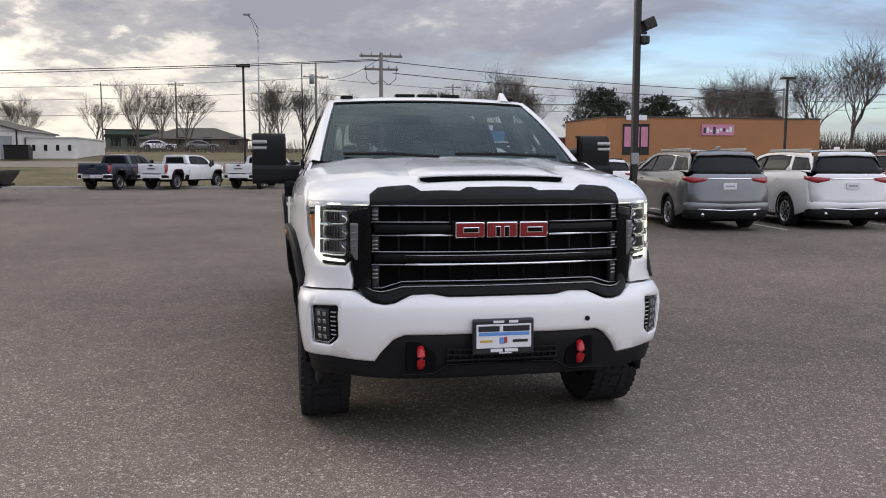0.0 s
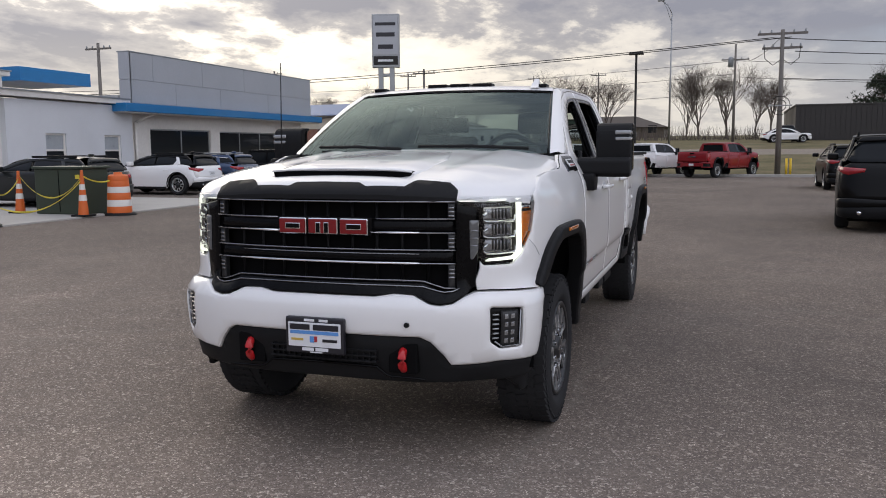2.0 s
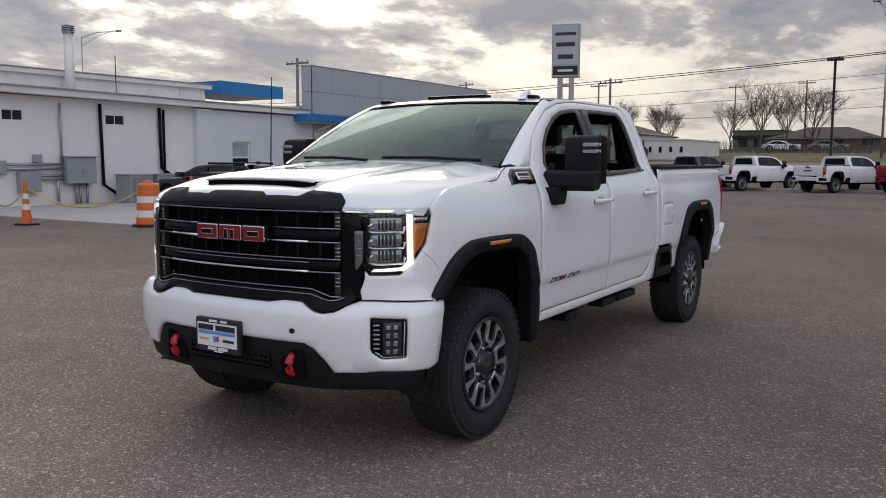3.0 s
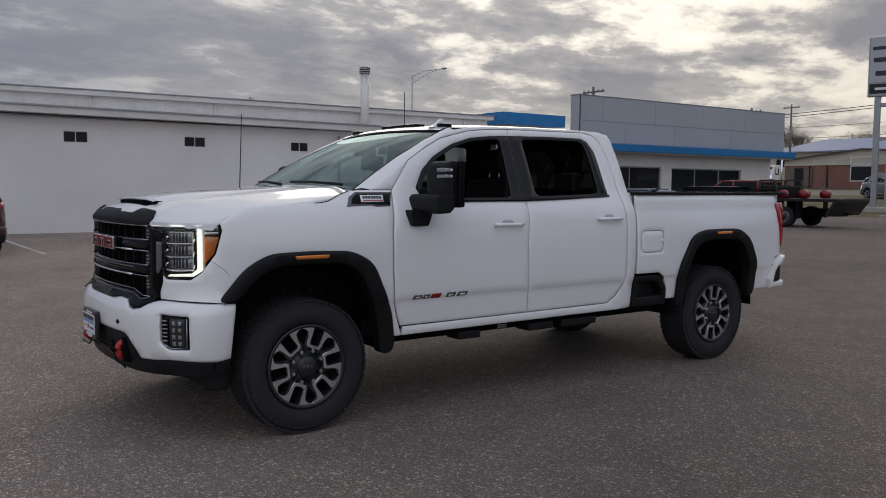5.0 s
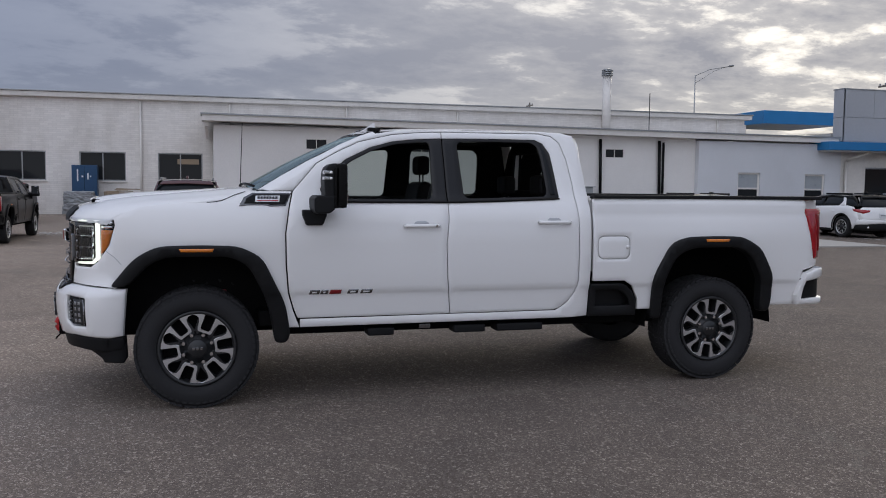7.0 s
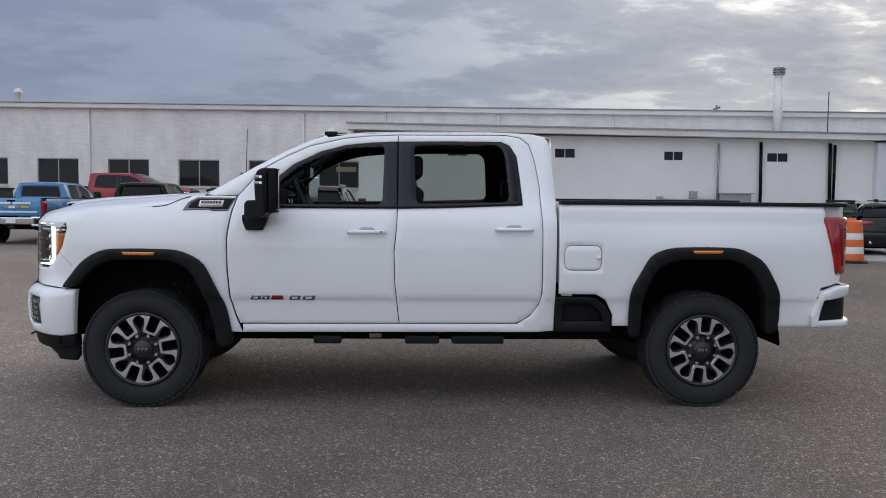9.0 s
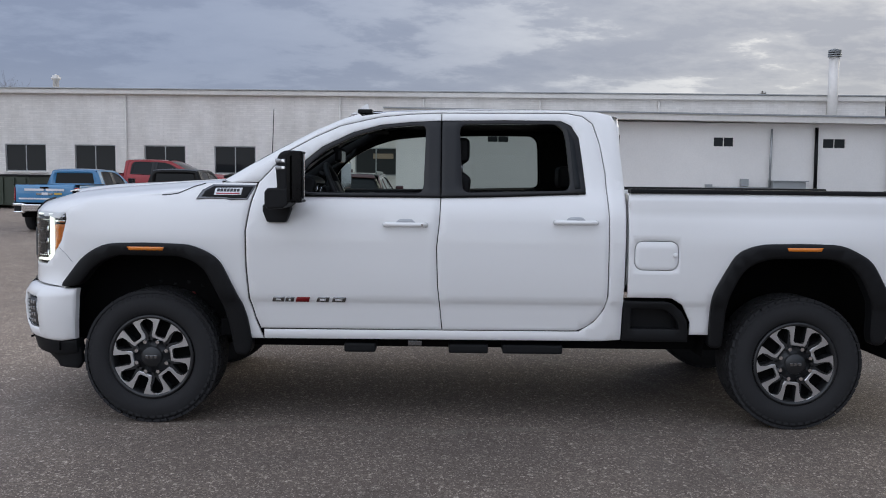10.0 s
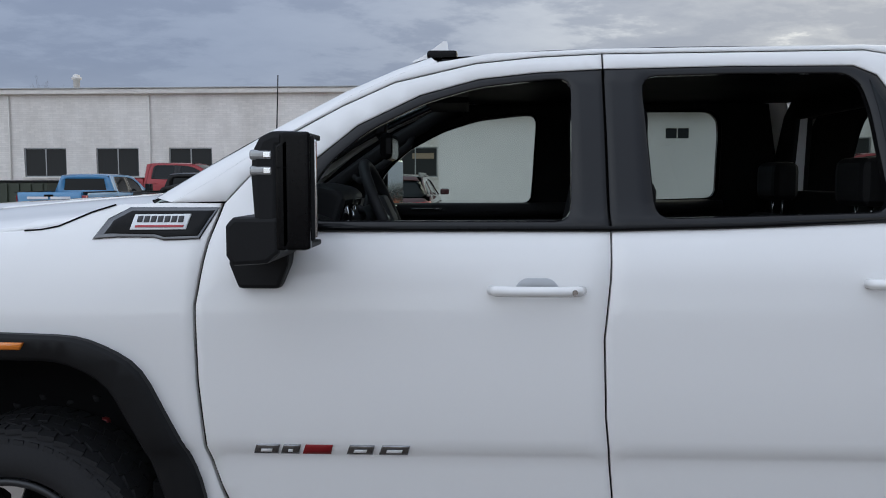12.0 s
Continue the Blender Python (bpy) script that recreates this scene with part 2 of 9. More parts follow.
def ground_mat():
    m, nt, p = principled("asphalt_and_grass")
    tc = nt.nodes.new("ShaderNodeTexCoord")
    sep = nt.nodes.new("ShaderNodeSeparateXYZ")
    nt.links.new(tc.outputs["Object"], sep.inputs[0])

    def math_node(op, a, b=None):
        q = nt.nodes.new("ShaderNodeMath")
        q.operation = op
        for i, v in enumerate((a, b)):
            if isinstance(v, (int, float)):
                q.inputs[i].default_value = v
            elif v is not None:
                nt.links.new(v, q.inputs[i])
        return q.outputs[0]

    # asphalt: dark binder with paler stones worn free, broad patches, old seams
    def stones(scale, a, b, tones):
        v = nt.nodes.new("ShaderNodeTexVoronoi")
        v.inputs["Scale"].default_value = scale
        nt.links.new(coords(nt), v.inputs["Vector"])
        sv = nt.nodes.new("ShaderNodeSeparateColor")
        nt.links.new(v.outputs["Color"], sv.inputs[0])
        return ramp_of(nt, sv.outputs[0], tones), v.outputs["Distance"]
    fine, dist = stones(150, 0, 0, [(0.0, (0.062, 0.052, 0.046)), (0.50, (0.120, 0.101, 0.089)), (0.88, (0.182, 0.155, 0.136)), (0.95, (0.33, 0.295, 0.26)), (1.0, (0.58, 0.53, 0.47))])
    coarse, dist2 = stones(60, 0, 0, [(0.0, (0.082, 0.069, 0.060)), (0.86, (0.138, 0.117, 0.103)), (0.95, (0.25, 0.222, 0.195)), (1.0, (0.46, 0.42, 0.37))])
    tar = mix_of(nt, 0.45, fine, coarse)
    broad = noise_fac(nt, 0.16, 5, 0.6)
    mid = noise_fac(nt, 1.7, 5, 0.65)
    tar = mix_of(nt, 1.0, tar, ramp_of(nt, broad, [(0.3, (0.72, 0.71, 0.70)), (0.7, (1.22, 1.19, 1.15))]), "MULTIPLY")
    tar = mix_of(nt, 1.0, tar, ramp_of(nt, mid, [(0.3, (0.85, 0.85, 0.86)), (0.7, (1.12, 1.11, 1.10))]), "MULTIPLY")
    dusty = noise_fac(nt, 0.30, 6, 0.7, (0.35, 1.6, 1))
    tar = mix_of(nt, ramp_of(nt, dusty, [(0.55, 0.0), (0.8, 0.35)]), tar, (0.16, 0.145, 0.128))
    # asphalt colour brightened by position, most before the truck's nose, with a noisy edge
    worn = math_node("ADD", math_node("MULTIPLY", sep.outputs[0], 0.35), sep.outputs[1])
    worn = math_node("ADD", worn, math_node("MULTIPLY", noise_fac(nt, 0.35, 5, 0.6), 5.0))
    nose_brighten = ramp_of(nt, math_node("MULTIPLY", math_node("ADD", worn, 6.0), 0.09), [(0.45, (1.62, 1.59, 1.55)), (0.95, (0.97, 0.96, 0.95))])
    tar = mix_of(nt, 1.0, tar, nose_brighten, "MULTIPLY")
    tar = mix_of(nt, 1.0, tar, (1.20, 1.20, 1.20), "MULTIPLY")
    # a few hairline seams and pale scrape marks
    seam = nt.nodes.new("ShaderNodeTexVoronoi")
    seam.feature = "DISTANCE_TO_EDGE"
    seam.inputs["Scale"].default_value = 0.16
    wob = nt.nodes.new("ShaderNodeVectorMath")
    wob.operation = "ADD"
    nt.links.new(coords(nt), wob.inputs[0])
    nt.links.new(ramp_of(nt, noise_fac(nt, 0.9, 6, 0.7), [(0.0, 0.0), (1.0, 1.0)]), wob.inputs[1])
    nt.links.new(wob.outputs[0], seam.inputs["Vector"])
    tar = mix_of(nt, ramp_of(nt, seam.outputs["Distance"], [(0.0, 0.35), (0.006, 0.0)]), tar, (0.20, 0.18, 0.155))
    # dead winter grass with green and bare patches
    g1, g2 = noise_fac(nt, 0.22, 6, 0.65), noise_fac(nt, 6.0, 5, 0.7)
    grass = ramp_of(nt, g1, [(0.3, (0.075, 0.075, 0.035)), (0.5, (0.14, 0.118, 0.064)), (0.7, (0.20, 0.165, 0.10))])
    grass = mix_of(nt, 1.0, grass, ramp_of(nt, g2, [(0.25, (0.6, 0.6, 0.6)), (0.7, (1.2, 1.2, 1.15))]), "MULTIPLY")
    edge = noise_fac(nt, 0.8, 4)
    yy = math_node("ADD", sep.outputs[1], math_node("MULTIPLY", edge, 0.5))
    field = math_node("GREATER_THAN", yy, 42.9)
    col = mix_of(nt, field, tar, grass)
    # the street beyond the verge
    street = math_node("MULTIPLY", math_node("GREATER_THAN", sep.outputs[1], 64.0), math_node("LESS_THAN", sep.outputs[1], 72.0))
    col = mix_of(nt, street, col, mix_of(nt, 0.5, (0.30, 0.26, 0.21), tar))
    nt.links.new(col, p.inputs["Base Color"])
    nt.links.new(ramp_of(nt, mid, [(0.3, 0.82), (0.7, 0.95)]), p.inputs["Roughness"])
    p.inputs["Specular IOR Level"].default_value = 0.14
    h = mix_of(nt, 0.5, dist, dist2)
    nt.links.new(bump_of(nt, h, 0.4, 0.004), p.inputs["Normal"])
    return m


M = dict(
    ground=ground_mat(),
    white=paint_mat("white_paint", (0.79, 0.785, 0.78), rough=0.5, dust=0.02),
    black_trim=stuff_mat("black_textured_plastic", (0.0095, 0.0098, 0.0107), 0.55, grain=260, bump=0.25, depth=0.001, spec=0.18),
    gloss_black=stuff_mat("gloss_black", (0.0035, 0.0035, 0.004), 0.16, bump=0, spec=0.13),
    pillar_gloss=stuff_mat("gloss_black_pillar", (0.006, 0.006, 0.007), 0.12, bump=0, spec=0.33),
    # near-black that carries the shade of hollows; also used for seams and underbody
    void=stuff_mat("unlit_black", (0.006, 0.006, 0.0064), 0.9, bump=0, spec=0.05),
    rubber=stuff_mat("tyre_rubber", (0.027, 0.027, 0.0285), 0.8, grain=120, bump=0.3, depth=0.001, spec=0.12),
    chrome=stuff_mat("chrome", (0.82, 0.83, 0.85), 0.07, 1.0, 0.03, bump=0),
    dark_chrome=stuff_mat("dark_chrome", (0.27, 0.275, 0.285), 0.22, 1.0, 0.06, bump=0),
    vent_chrome=stuff_mat("smoked_chrome", (0.13, 0.132, 0.138), 0.20, 1.0, 0.05, bump=0),
    machined=stuff_mat("machined_alloy", (0.66, 0.665, 0.675), 0.30, 0.95, 0.05, grain=150, bump=0.05, depth=0.0005),
    pocket=stuff_mat("dark_alloy_paint", (0.035, 0.036, 0.038), 0.35, 0.5, bump=0),
    red_gloss=paint_mat("red_gloss", (0.19, 0.004, 0.007), rough=0.35, coat=0.5, dust=0.005),
    amber=stuff_mat("amber_lens", (0.72, 0.20, 0.015), 0.12, 0, 0.08, grain=90, bump=0.2, depth=0.002, coat=1.0),
    tail=stuff_mat("red_lens", (0.30, 0.006, 0.012), 0.10, 0, 0.22, grain=45, blotch=5.0, bump=0.15, depth=0.002, coat=0.8),
    fog_lens=stuff_mat("clear_fog_lens", (0.30, 0.31, 0.32), 0.16, 0.6, 0.1, coat=1.0, bump=0.2, grain=60),
    cord_red=stuff_mat("dull_red_paint", (0.20, 0.012, 0.012), 0.5, bump=0),
    lens_grey=stuff_mat("smoked_lens", (0.10, 0.105, 0.11), 0.12, 0, 0.1, coat=1.0, bump=0),
    lamp_silver=stuff_mat("silver_lamp_lining", (0.50, 0.51, 0.51), 0.30, 0.75, 0.05, bump=0),
    drl=glow_mat("daytime_lamp", (0.96, 1.0, 0.90), 1.05),
    hook_red=paint_mat("bright_red_enamel", (0.46, 0.012, 0.016), rough=0.35, coat=0.5, dust=0.005),
    reflector=stuff_mat("lamp_reflector", (0.75, 0.76, 0.78), 0.10, 1.0, 0.05, bump=0),
    glass_front=glass_mat("windscreen_glass", (0.38, 0.46, 0.45), 0.01, 1.6, (0.60, 0.76, 0.80)),
    glass_door=glass_mat("door_glass", (0.62, 0.69, 0.64)),
    glass_rear=glass_mat("privacy_glass", (0.40, 0.45, 0.42)),
    lens_clear=glass_mat("clear_lens", (0.93, 0.94, 0.95), 0.02),
    seat=stuff_mat("black_seat_leather", (0.010, 0.010, 0.011), 0.6, grain=60, bump=0.05, depth=0.001, spec=0.2),
    cabin_trim=stuff_mat("soft_black_cabin_trim", (0.017, 0.0175, 0.019), 0.55, grain=220, bump=0, spec=0.3),
    label_white=stuff_mat("printed_white", (0.72, 0.73, 0.75), 0.35, bump=0, vary=0.04),
    label_black=stuff_mat("printed_black", (0.015, 0.015, 0.02), 0.35, bump=0),
    label_blue=stuff_mat("printed_blue", (0.10, 0.28, 0.62), 0.35, bump=0),
    label_red=stuff_mat("printed_red", (0.40, 0.03, 0.04), 0.35, bump=0),
    label_gold=stuff_mat("printed_gold", (0.55, 0.38, 0.08), 0.35, bump=0),
    red_paint=paint_mat("red_paint", (0.25, 0.006, 0.011), 0.2, 0.4, 0.01, 0.6),
    deep_red=paint_mat("deep_red_paint", (0.15, 0.007, 0.011), 0.2, 0.4, 0.01, 0.6),
    dark_maroon=paint_mat("dark_maroon_paint", (0.055, 0.005, 0.010), 0.4),
    maroon=paint_mat("maroon_paint", (0.115, 0.008, 0.016), 0.4),
    grey_paint=paint_mat("grey_metallic_paint", (0.17, 0.18, 0.182), 0.6, 0.38),
    navy=paint_mat("dark_blue_paint", (0.012, 0.020, 0.045), 0.4),
    blue_paint=paint_mat("blue_metallic_paint", (0.020, 0.050, 0.120), 0.5),
    black_paint=paint_mat("black_paint", (0.003, 0.003, 0.0035), 0.0, 0.3, 0.004, 0.22),
    green_black=paint_mat("dark_green_grey_paint", (0.010, 0.012, 0.012), 0.2, 0.35, 0.008, 0.5),
    sky_blue=paint_mat("light_blue_wrap", (0.025, 0.20, 0.42), 0.0, 0.4),
    car_glass=window_mat("dark_car_glass", (0.012, 0.014, 0.016)),
    room_glass=window_mat("dark_window_glass", (0.018, 0.020, 0.022)),
    pale_pane=stuff_mat("drawn_blind", (0.33, 0.36, 0.38), 0.3, bump=0, coat=0.6),
    white_brick=brick_mat("white_painted_brick", (0.82, 0.785, 0.745), (0.69, 0.66, 0.625), 0.32, 0.085),
    white_wall=stuff_mat("white_painted_wall", (0.72, 0.695, 0.67), 0.7, grain=25, blotch=0.5, vary=0.06, bump=0.1, depth=0.003),
    grey_wall=stuff_mat("pale_grey_wall", (0.58, 0.59, 0.61), 0.65, grain=30, blotch=0.6, vary=0.05, bump=0.1, depth=0.003),
    grey_panel=stuff_mat("grey_metal_panel", (0.40, 0.41, 0.43), 0.42, 0.2, 0.05, grain=12, blotch=0.5, bump=0),
    blue_band=stuff_mat("blue_metal_band", (0.004, 0.150, 0.37), 0.38, 0.0, 0.06, bump=0, coat=0.3),
    fascia=stuff_mat("off_white_metal_trim", (0.68, 0.65, 0.61), 0.5, 0.1, 0.08, grain=8, blotch=0.8, bump=0),
    roof=stuff_mat("roof_sheet", (0.42, 0.42, 0.42), 0.6, bump=0.1),
    concrete=stuff_mat("concrete", (0.36, 0.345, 0.32), 0.8, grain=60, blotch=0.7, bump=0.3, depth=0.003),
    steel=stuff_mat("galvanised_steel", (0.33, 0.34, 0.345), 0.42, 0.7, 0.12, grain=14, bump=0),
    grey_box=stuff_mat("grey_enamel", (0.27, 0.285, 0.29), 0.45, 0.1, 0.07, bump=0),
    dark_metal=stuff_mat("dark_bronze_metal", (0.022, 0.020, 0.019), 0.45, 0.4, bump=0),
    pole_wood=stuff_mat("weathered_pole_wood", (0.16, 0.145, 0.13), 0.85, grain=30, vary=0.25, bump=0.4, depth=0.01),
    orange=stuff_mat("orange_plastic", (0.62, 0.12, 0.018), 0.5, bump=0.05, vary=0.08),
    reflective=stuff_mat("white_reflective_band", (0.68, 0.66, 0.62), 0.4, bump=0, vary=0.08),
    tape=stuff_mat("yellow_tape", (0.62, 0.50, 0.05), 0.5, bump=0),
    yellow=stuff_mat("yellow_paint", (0.65, 0.42, 0.02), 0.5, bump=0),
    green_box=stuff_mat("green_transformer_enamel", (0.030, 0.042, 0.026), 0.5, 0, 0.1, bump=0.03),
    orange_wall=stuff_mat("orange_stucco", (0.36, 0.165, 0.072), 0.8, grain=14, blotch=0.3, vary=0.1, bump=0.2, depth=0.01),
    brown_metal=stuff_mat("dark_brown_cladding", (0.035, 0.031, 0.029), 0.6, 0.1, 0.12, blotch=0.3, bump=0),
    red_brick=brick_mat("red_brick", (0.23, 0.085, 0.055), (0.28, 0.24, 0.21), axis="y"),
    blue_roof=stuff_mat("blue_metal_roof", (0.10, 0.16, 0.30), 0.45, 0.2, bump=0),
    cream_wall=stuff_mat("cream_painted_metal", (0.50, 0.455, 0.37), 0.7, bump=0),
    green_metal=stuff_mat("dull_green_metal", (0.085, 0.115, 0.085), 0.6, bump=0),
    tan_wall=stuff_mat("tan_brick", (0.16, 0.13, 0.10), 0.8, bump=0),
    shingle=stuff_mat("brown_shingle", (0.085, 0.070, 0.060), 0.9, grain=9, bump=0),
    bark=stuff_mat("grey_brown_bark", (0.105, 0.085, 0.072), 0.9, grain=20, vary=0.25, bump=0.3, depth=0.01),
    twig=stuff_mat("bare_twigs", (0.10, 0.08, 0.067), 0.9, bump=0, vary=0.25),
    needles=stuff_mat("dark_evergreen_needles", (0.030, 0.042, 0.024), 0.8, bump=0, vary=0.35, blotch=0.8),
    pink=stuff_mat("pink_banner_print", (0.55, 0.22, 0.33), 0.6, bump=0),
    wood_crate=stuff_mat("pale_pallet_wood", (0.30, 0.23, 0.16), 0.8, bump=0.2),
    shrink=stuff_mat("grey_wrapped_goods", (0.30, 0.31, 0.32), 0.45, bump=0.2, grain=9, depth=0.02),
    locker_blue=stuff_mat("blue_enamel", (0.010, 0.055, 0.13), 0.5, 0.1, bump=0),
    road_white=stuff_mat("worn_road_paint", (0.50, 0.49, 0.46), 0.8, grain=50, vary=0.3, bump=0.2),
)

# ---- building helpers ----


def thing(name, label, category, group="", at=None):
    return tagged(place(new(name), at), label, category, group)


def place(ob, at):
    if at is not None:
        ob.matrix_basis = at
    return ob


def meshed(name, verts, faces, mat, parent=None, label="", smooth=True, recalc=True, out=None):
    me = bpy.data.meshes.new(name)
    me.from_pydata([tuple(v) for v in verts], [], [tuple(f) for f in faces])
    if recalc:
        bm = bmesh.new()
        bm.from_mesh(me)
        bmesh.ops.recalc_face_normals(bm, faces=bm.faces)
        if out is not None and sum((f.normal * f.calc_area() for f in bm.faces), Vector()).dot(Vector(out)) < 0:
            bmesh.ops.reverse_faces(bm, faces=bm.faces)
        bm.to_mesh(me)
        bm.free()
    me.polygons.foreach_set("use_smooth", [smooth] * len(me.polygons))
    me.materials.append(mat)
    ob = new(name, me)
    if parent is not None:
        ob.parent = parent
    return tagged(ob, label)


def part(name, bm, mat, parent=None, label="", smooth=False):
    me = bpy.data.meshes.new(name)
    bm.to_mesh(me)
    bm.free()
    me.polygons.foreach_set("use_smooth", [smooth] * len(me.polygons))
    me.materials.append(mat)
    ob = new(name, me)
    if parent is not None:
        ob.parent = parent
    return tagged(ob, label)


def add_box(bm, lo, hi, bevel=0.0, m=None, seg=2):
    """A bevelled box from corner to corner, optionally moved by the matrix m."""
    c = [(a + b) / 2 for a, b in zip(lo, hi)]
    s = [abs(b - a) for a, b in zip(lo, hi)]
    tmp = bmesh.new()
    bmesh.ops.create_cube(tmp, size=1.0, matrix=Matrix.Translation(c) @ Matrix.Diagonal((*s, 1)))
    if bevel:
        bmesh.ops.bevel(tmp, geom=tmp.edges[:], offset=min(bevel, min(s) * 0.45), segments=seg, profile=0.6, affect="EDGES")
    merge(bm, tmp, m)


def merge(bm, tmp, m=None):
    if m is not None:
        bmesh.ops.transform(tmp, matrix=m, verts=tmp.verts)
    base = len(bm.verts)
    vs = [bm.verts.new(v.co) for v in tmp.verts]
    tmp.verts.index_update()
    for f in tmp.faces:
        try:
            bm.faces.new([vs[v.index] for v in f.verts]).smooth = f.smooth
        except ValueError:
            pass
    tmp.free()


def box(name, parent, mat, lo, hi, bevel=0.01, label="", m=None, seg=2):
    bm = bmesh.new()
    add_box(bm, lo, hi, bevel, m, seg)
    return part(name, bm, mat, parent, label)


def add_rod(bm, a, b, r0, r1=None, seg=10, caps=True):
    a, b = Vector(a), Vector(b)
    r1 = r0 if r1 is None else r1
    q = (b - a).to_track_quat("Z", "Y").to_matrix()
    rings = []
    for p, r in ((a, r0), (b, r1)):
        rings.append([bm.verts.new(p + q @ Vector((r * math.cos(2 * math.pi * i / seg), r * math.sin(2 * math.pi * i / seg), 0))) for i in range(seg)])
    for i in range(seg):
        bm.faces.new((rings[0][i], rings[0][(i + 1) % seg], rings[1][(i + 1) % seg], rings[1][i])).smooth = True
    if caps:
        bm.faces.new(list(reversed(rings[0])))
        bm.faces.new(rings[1])


def rod(name, parent, mat, a, b, r0, r1=None, seg=12, label=""):
    bm = bmesh.new()
    add_rod(bm, a, b, r0, r1, seg)
    return part(name, bm, mat, parent, label, True) if seg > 5 else part(name, bm, mat, parent, label)


def add_tube(bm, pts, r, seg=6, closed=False):
    pts = [Vector(p) for p in pts]
    rings, n = [], len(pts)
    for i, p in enumerate(pts):
        a, b = pts[(i - 1) % n if closed else max(i - 1, 0)], pts[(i + 1) % n if closed else min(i + 1, n - 1)]
        q = (b - a).to_track_quat("Z", "Y").to_matrix()
        rings.append([bm.verts.new(p + q @ Vector((r * math.cos(2 * math.pi * k / seg), r * math.sin(2 * math.pi * k / seg), 0))) for k in range(seg)])
    for i in range(n if closed else n - 1):
        A, B = rings[i], rings[(i + 1) % n]
        for k in range(seg):
            bm.faces.new((A[k], A[(k + 1) % seg], B[(k + 1) % seg], B[k])).smooth = True
    if not closed:
        bm.faces.new(list(reversed(rings[0])))
        bm.faces.new(rings[-1])


def tube(name, parent, mat, pts, r, seg=6, closed=False, label=""):
    bm = bmesh.new()
    add_tube(bm, pts, r, seg, closed)
    return part(name, bm, mat, parent, label, True)


def add_lathe(bm, profile, seg=48, m=None, closed=False):
    """Turns (radius, height along x) about the x axis."""
    tmp = bmesh.new()
    rings = []
    for r, x in profile:
        rings.append([tmp.verts.new((x, r * math.cos(2 * math.pi * i / seg), r * math.sin(2 * math.pi * i / seg))) for i in range(seg)])
    pairs = list(zip(rings, rings[1:])) + ([(rings[-1], rings[0])] if closed else [])
    for A, B in pairs:
        for i in range(seg):
            tmp.faces.new((A[i], A[(i + 1) % seg], B[(i + 1) % seg], B[i])).smooth = True
    merge(bm, tmp, m)


def upright(profile):
    """The same turned about z: profile of (radius, z)."""
    return Matrix.Rotation(radians(-90), 4, "Y"), profile


def lathe_z(name, parent, mat, profile, at=(0, 0, 0), seg=24, label=""):
    bm = bmesh.new()
    add_lathe(bm, profile, seg, Matrix.Translation(at) @ Matrix.Rotation(radians(-90), 4, "Y"))
    return part(name, bm, mat, parent, label, True)


def resample(poly, step):
    out = []
    for a, b in zip(poly, poly[1:] + poly[:1]):
        n = max(1, math.ceil(math.hypot(b[0] - a[0], b[1] - a[1]) / step))
        out += [(a[0] + (b[0] - a[0]) * i / n, a[1] + (b[1] - a[1]) * i / n) for i in range(n)]
    return out


def rounded(poly, r, n=4):
    """Rounds the corners of a polygon by about r."""
    out = []
    k = len(poly)
    for i in range(k):
        p, a, b = (Vector(poly[j % k]) for j in (i, i - 1, i + 1))
        la, lb = (a - p).length, (b - p).length
        ra = min(r, la * 0.45, lb * 0.45)
        s, e = p + (a - p).normalized() * ra, p + (b - p).normalized() * ra
        for j in range(n + 1):
            t = j / n
            out.append(tuple(s * (1 - t) ** 2 + p * 2 * t * (1 - t) + e * t ** 2))
    return out


def area2(poly):
    return sum(a[0] * b[1] - b[0] * a[1] for a, b in zip(poly, poly[1:] + poly[:1]))


def inset_loop(poly, d):
    """Moves each corner inwards by d (outwards when d is negative)."""
    sgn = 1 if area2(poly) > 0 else -1
    out, k = [], len(poly)
    for i in range(k):
        p, a, b = Vector(poly[i]), Vector(poly[i - 1]), Vector(poly[(i + 1) % k])
        e1, e2 = (p - a), (b - p)
        e1, e2 = (e1.normalized() if e1.length else e2.normalized()), (e2.normalized() if e2.length else e1.normalized())
        n = Vector((-(e1.y + e2.y), e1.x + e2.x))
        n = n.normalized() if n.length > 1e-6 else Vector((-e1.y, e1.x))
        out.append(tuple(p + n * d * sgn))
    return out


def inside_many(pts, poly):
    x, y = pts[:, 0], pts[:, 1]
    res = np.zeros(len(pts), bool)
    for (x0, y0), (x1, y1) in zip(poly, poly[1:] + poly[:1]):
        if y0 == y1:
            continue
        res ^= ((y0 > y) != (y1 > y)) & (x < (x1 - x0) * (y - y0) / (y1 - y0) + x0)
    return res


def far_from(pts, poly, d):
    ok = np.ones(len(pts), bool)
    for a, b in zip(poly, poly[1:] + poly[:1]):
        a, b = np.array(a), np.array(b)
        e = b - a
        t = np.clip(((pts - a) @ e) / max(1e-12, e @ e), 0, 1)
        ok &= np.hypot(*(pts - a - t[:, None] * e).T) > d
    return ok


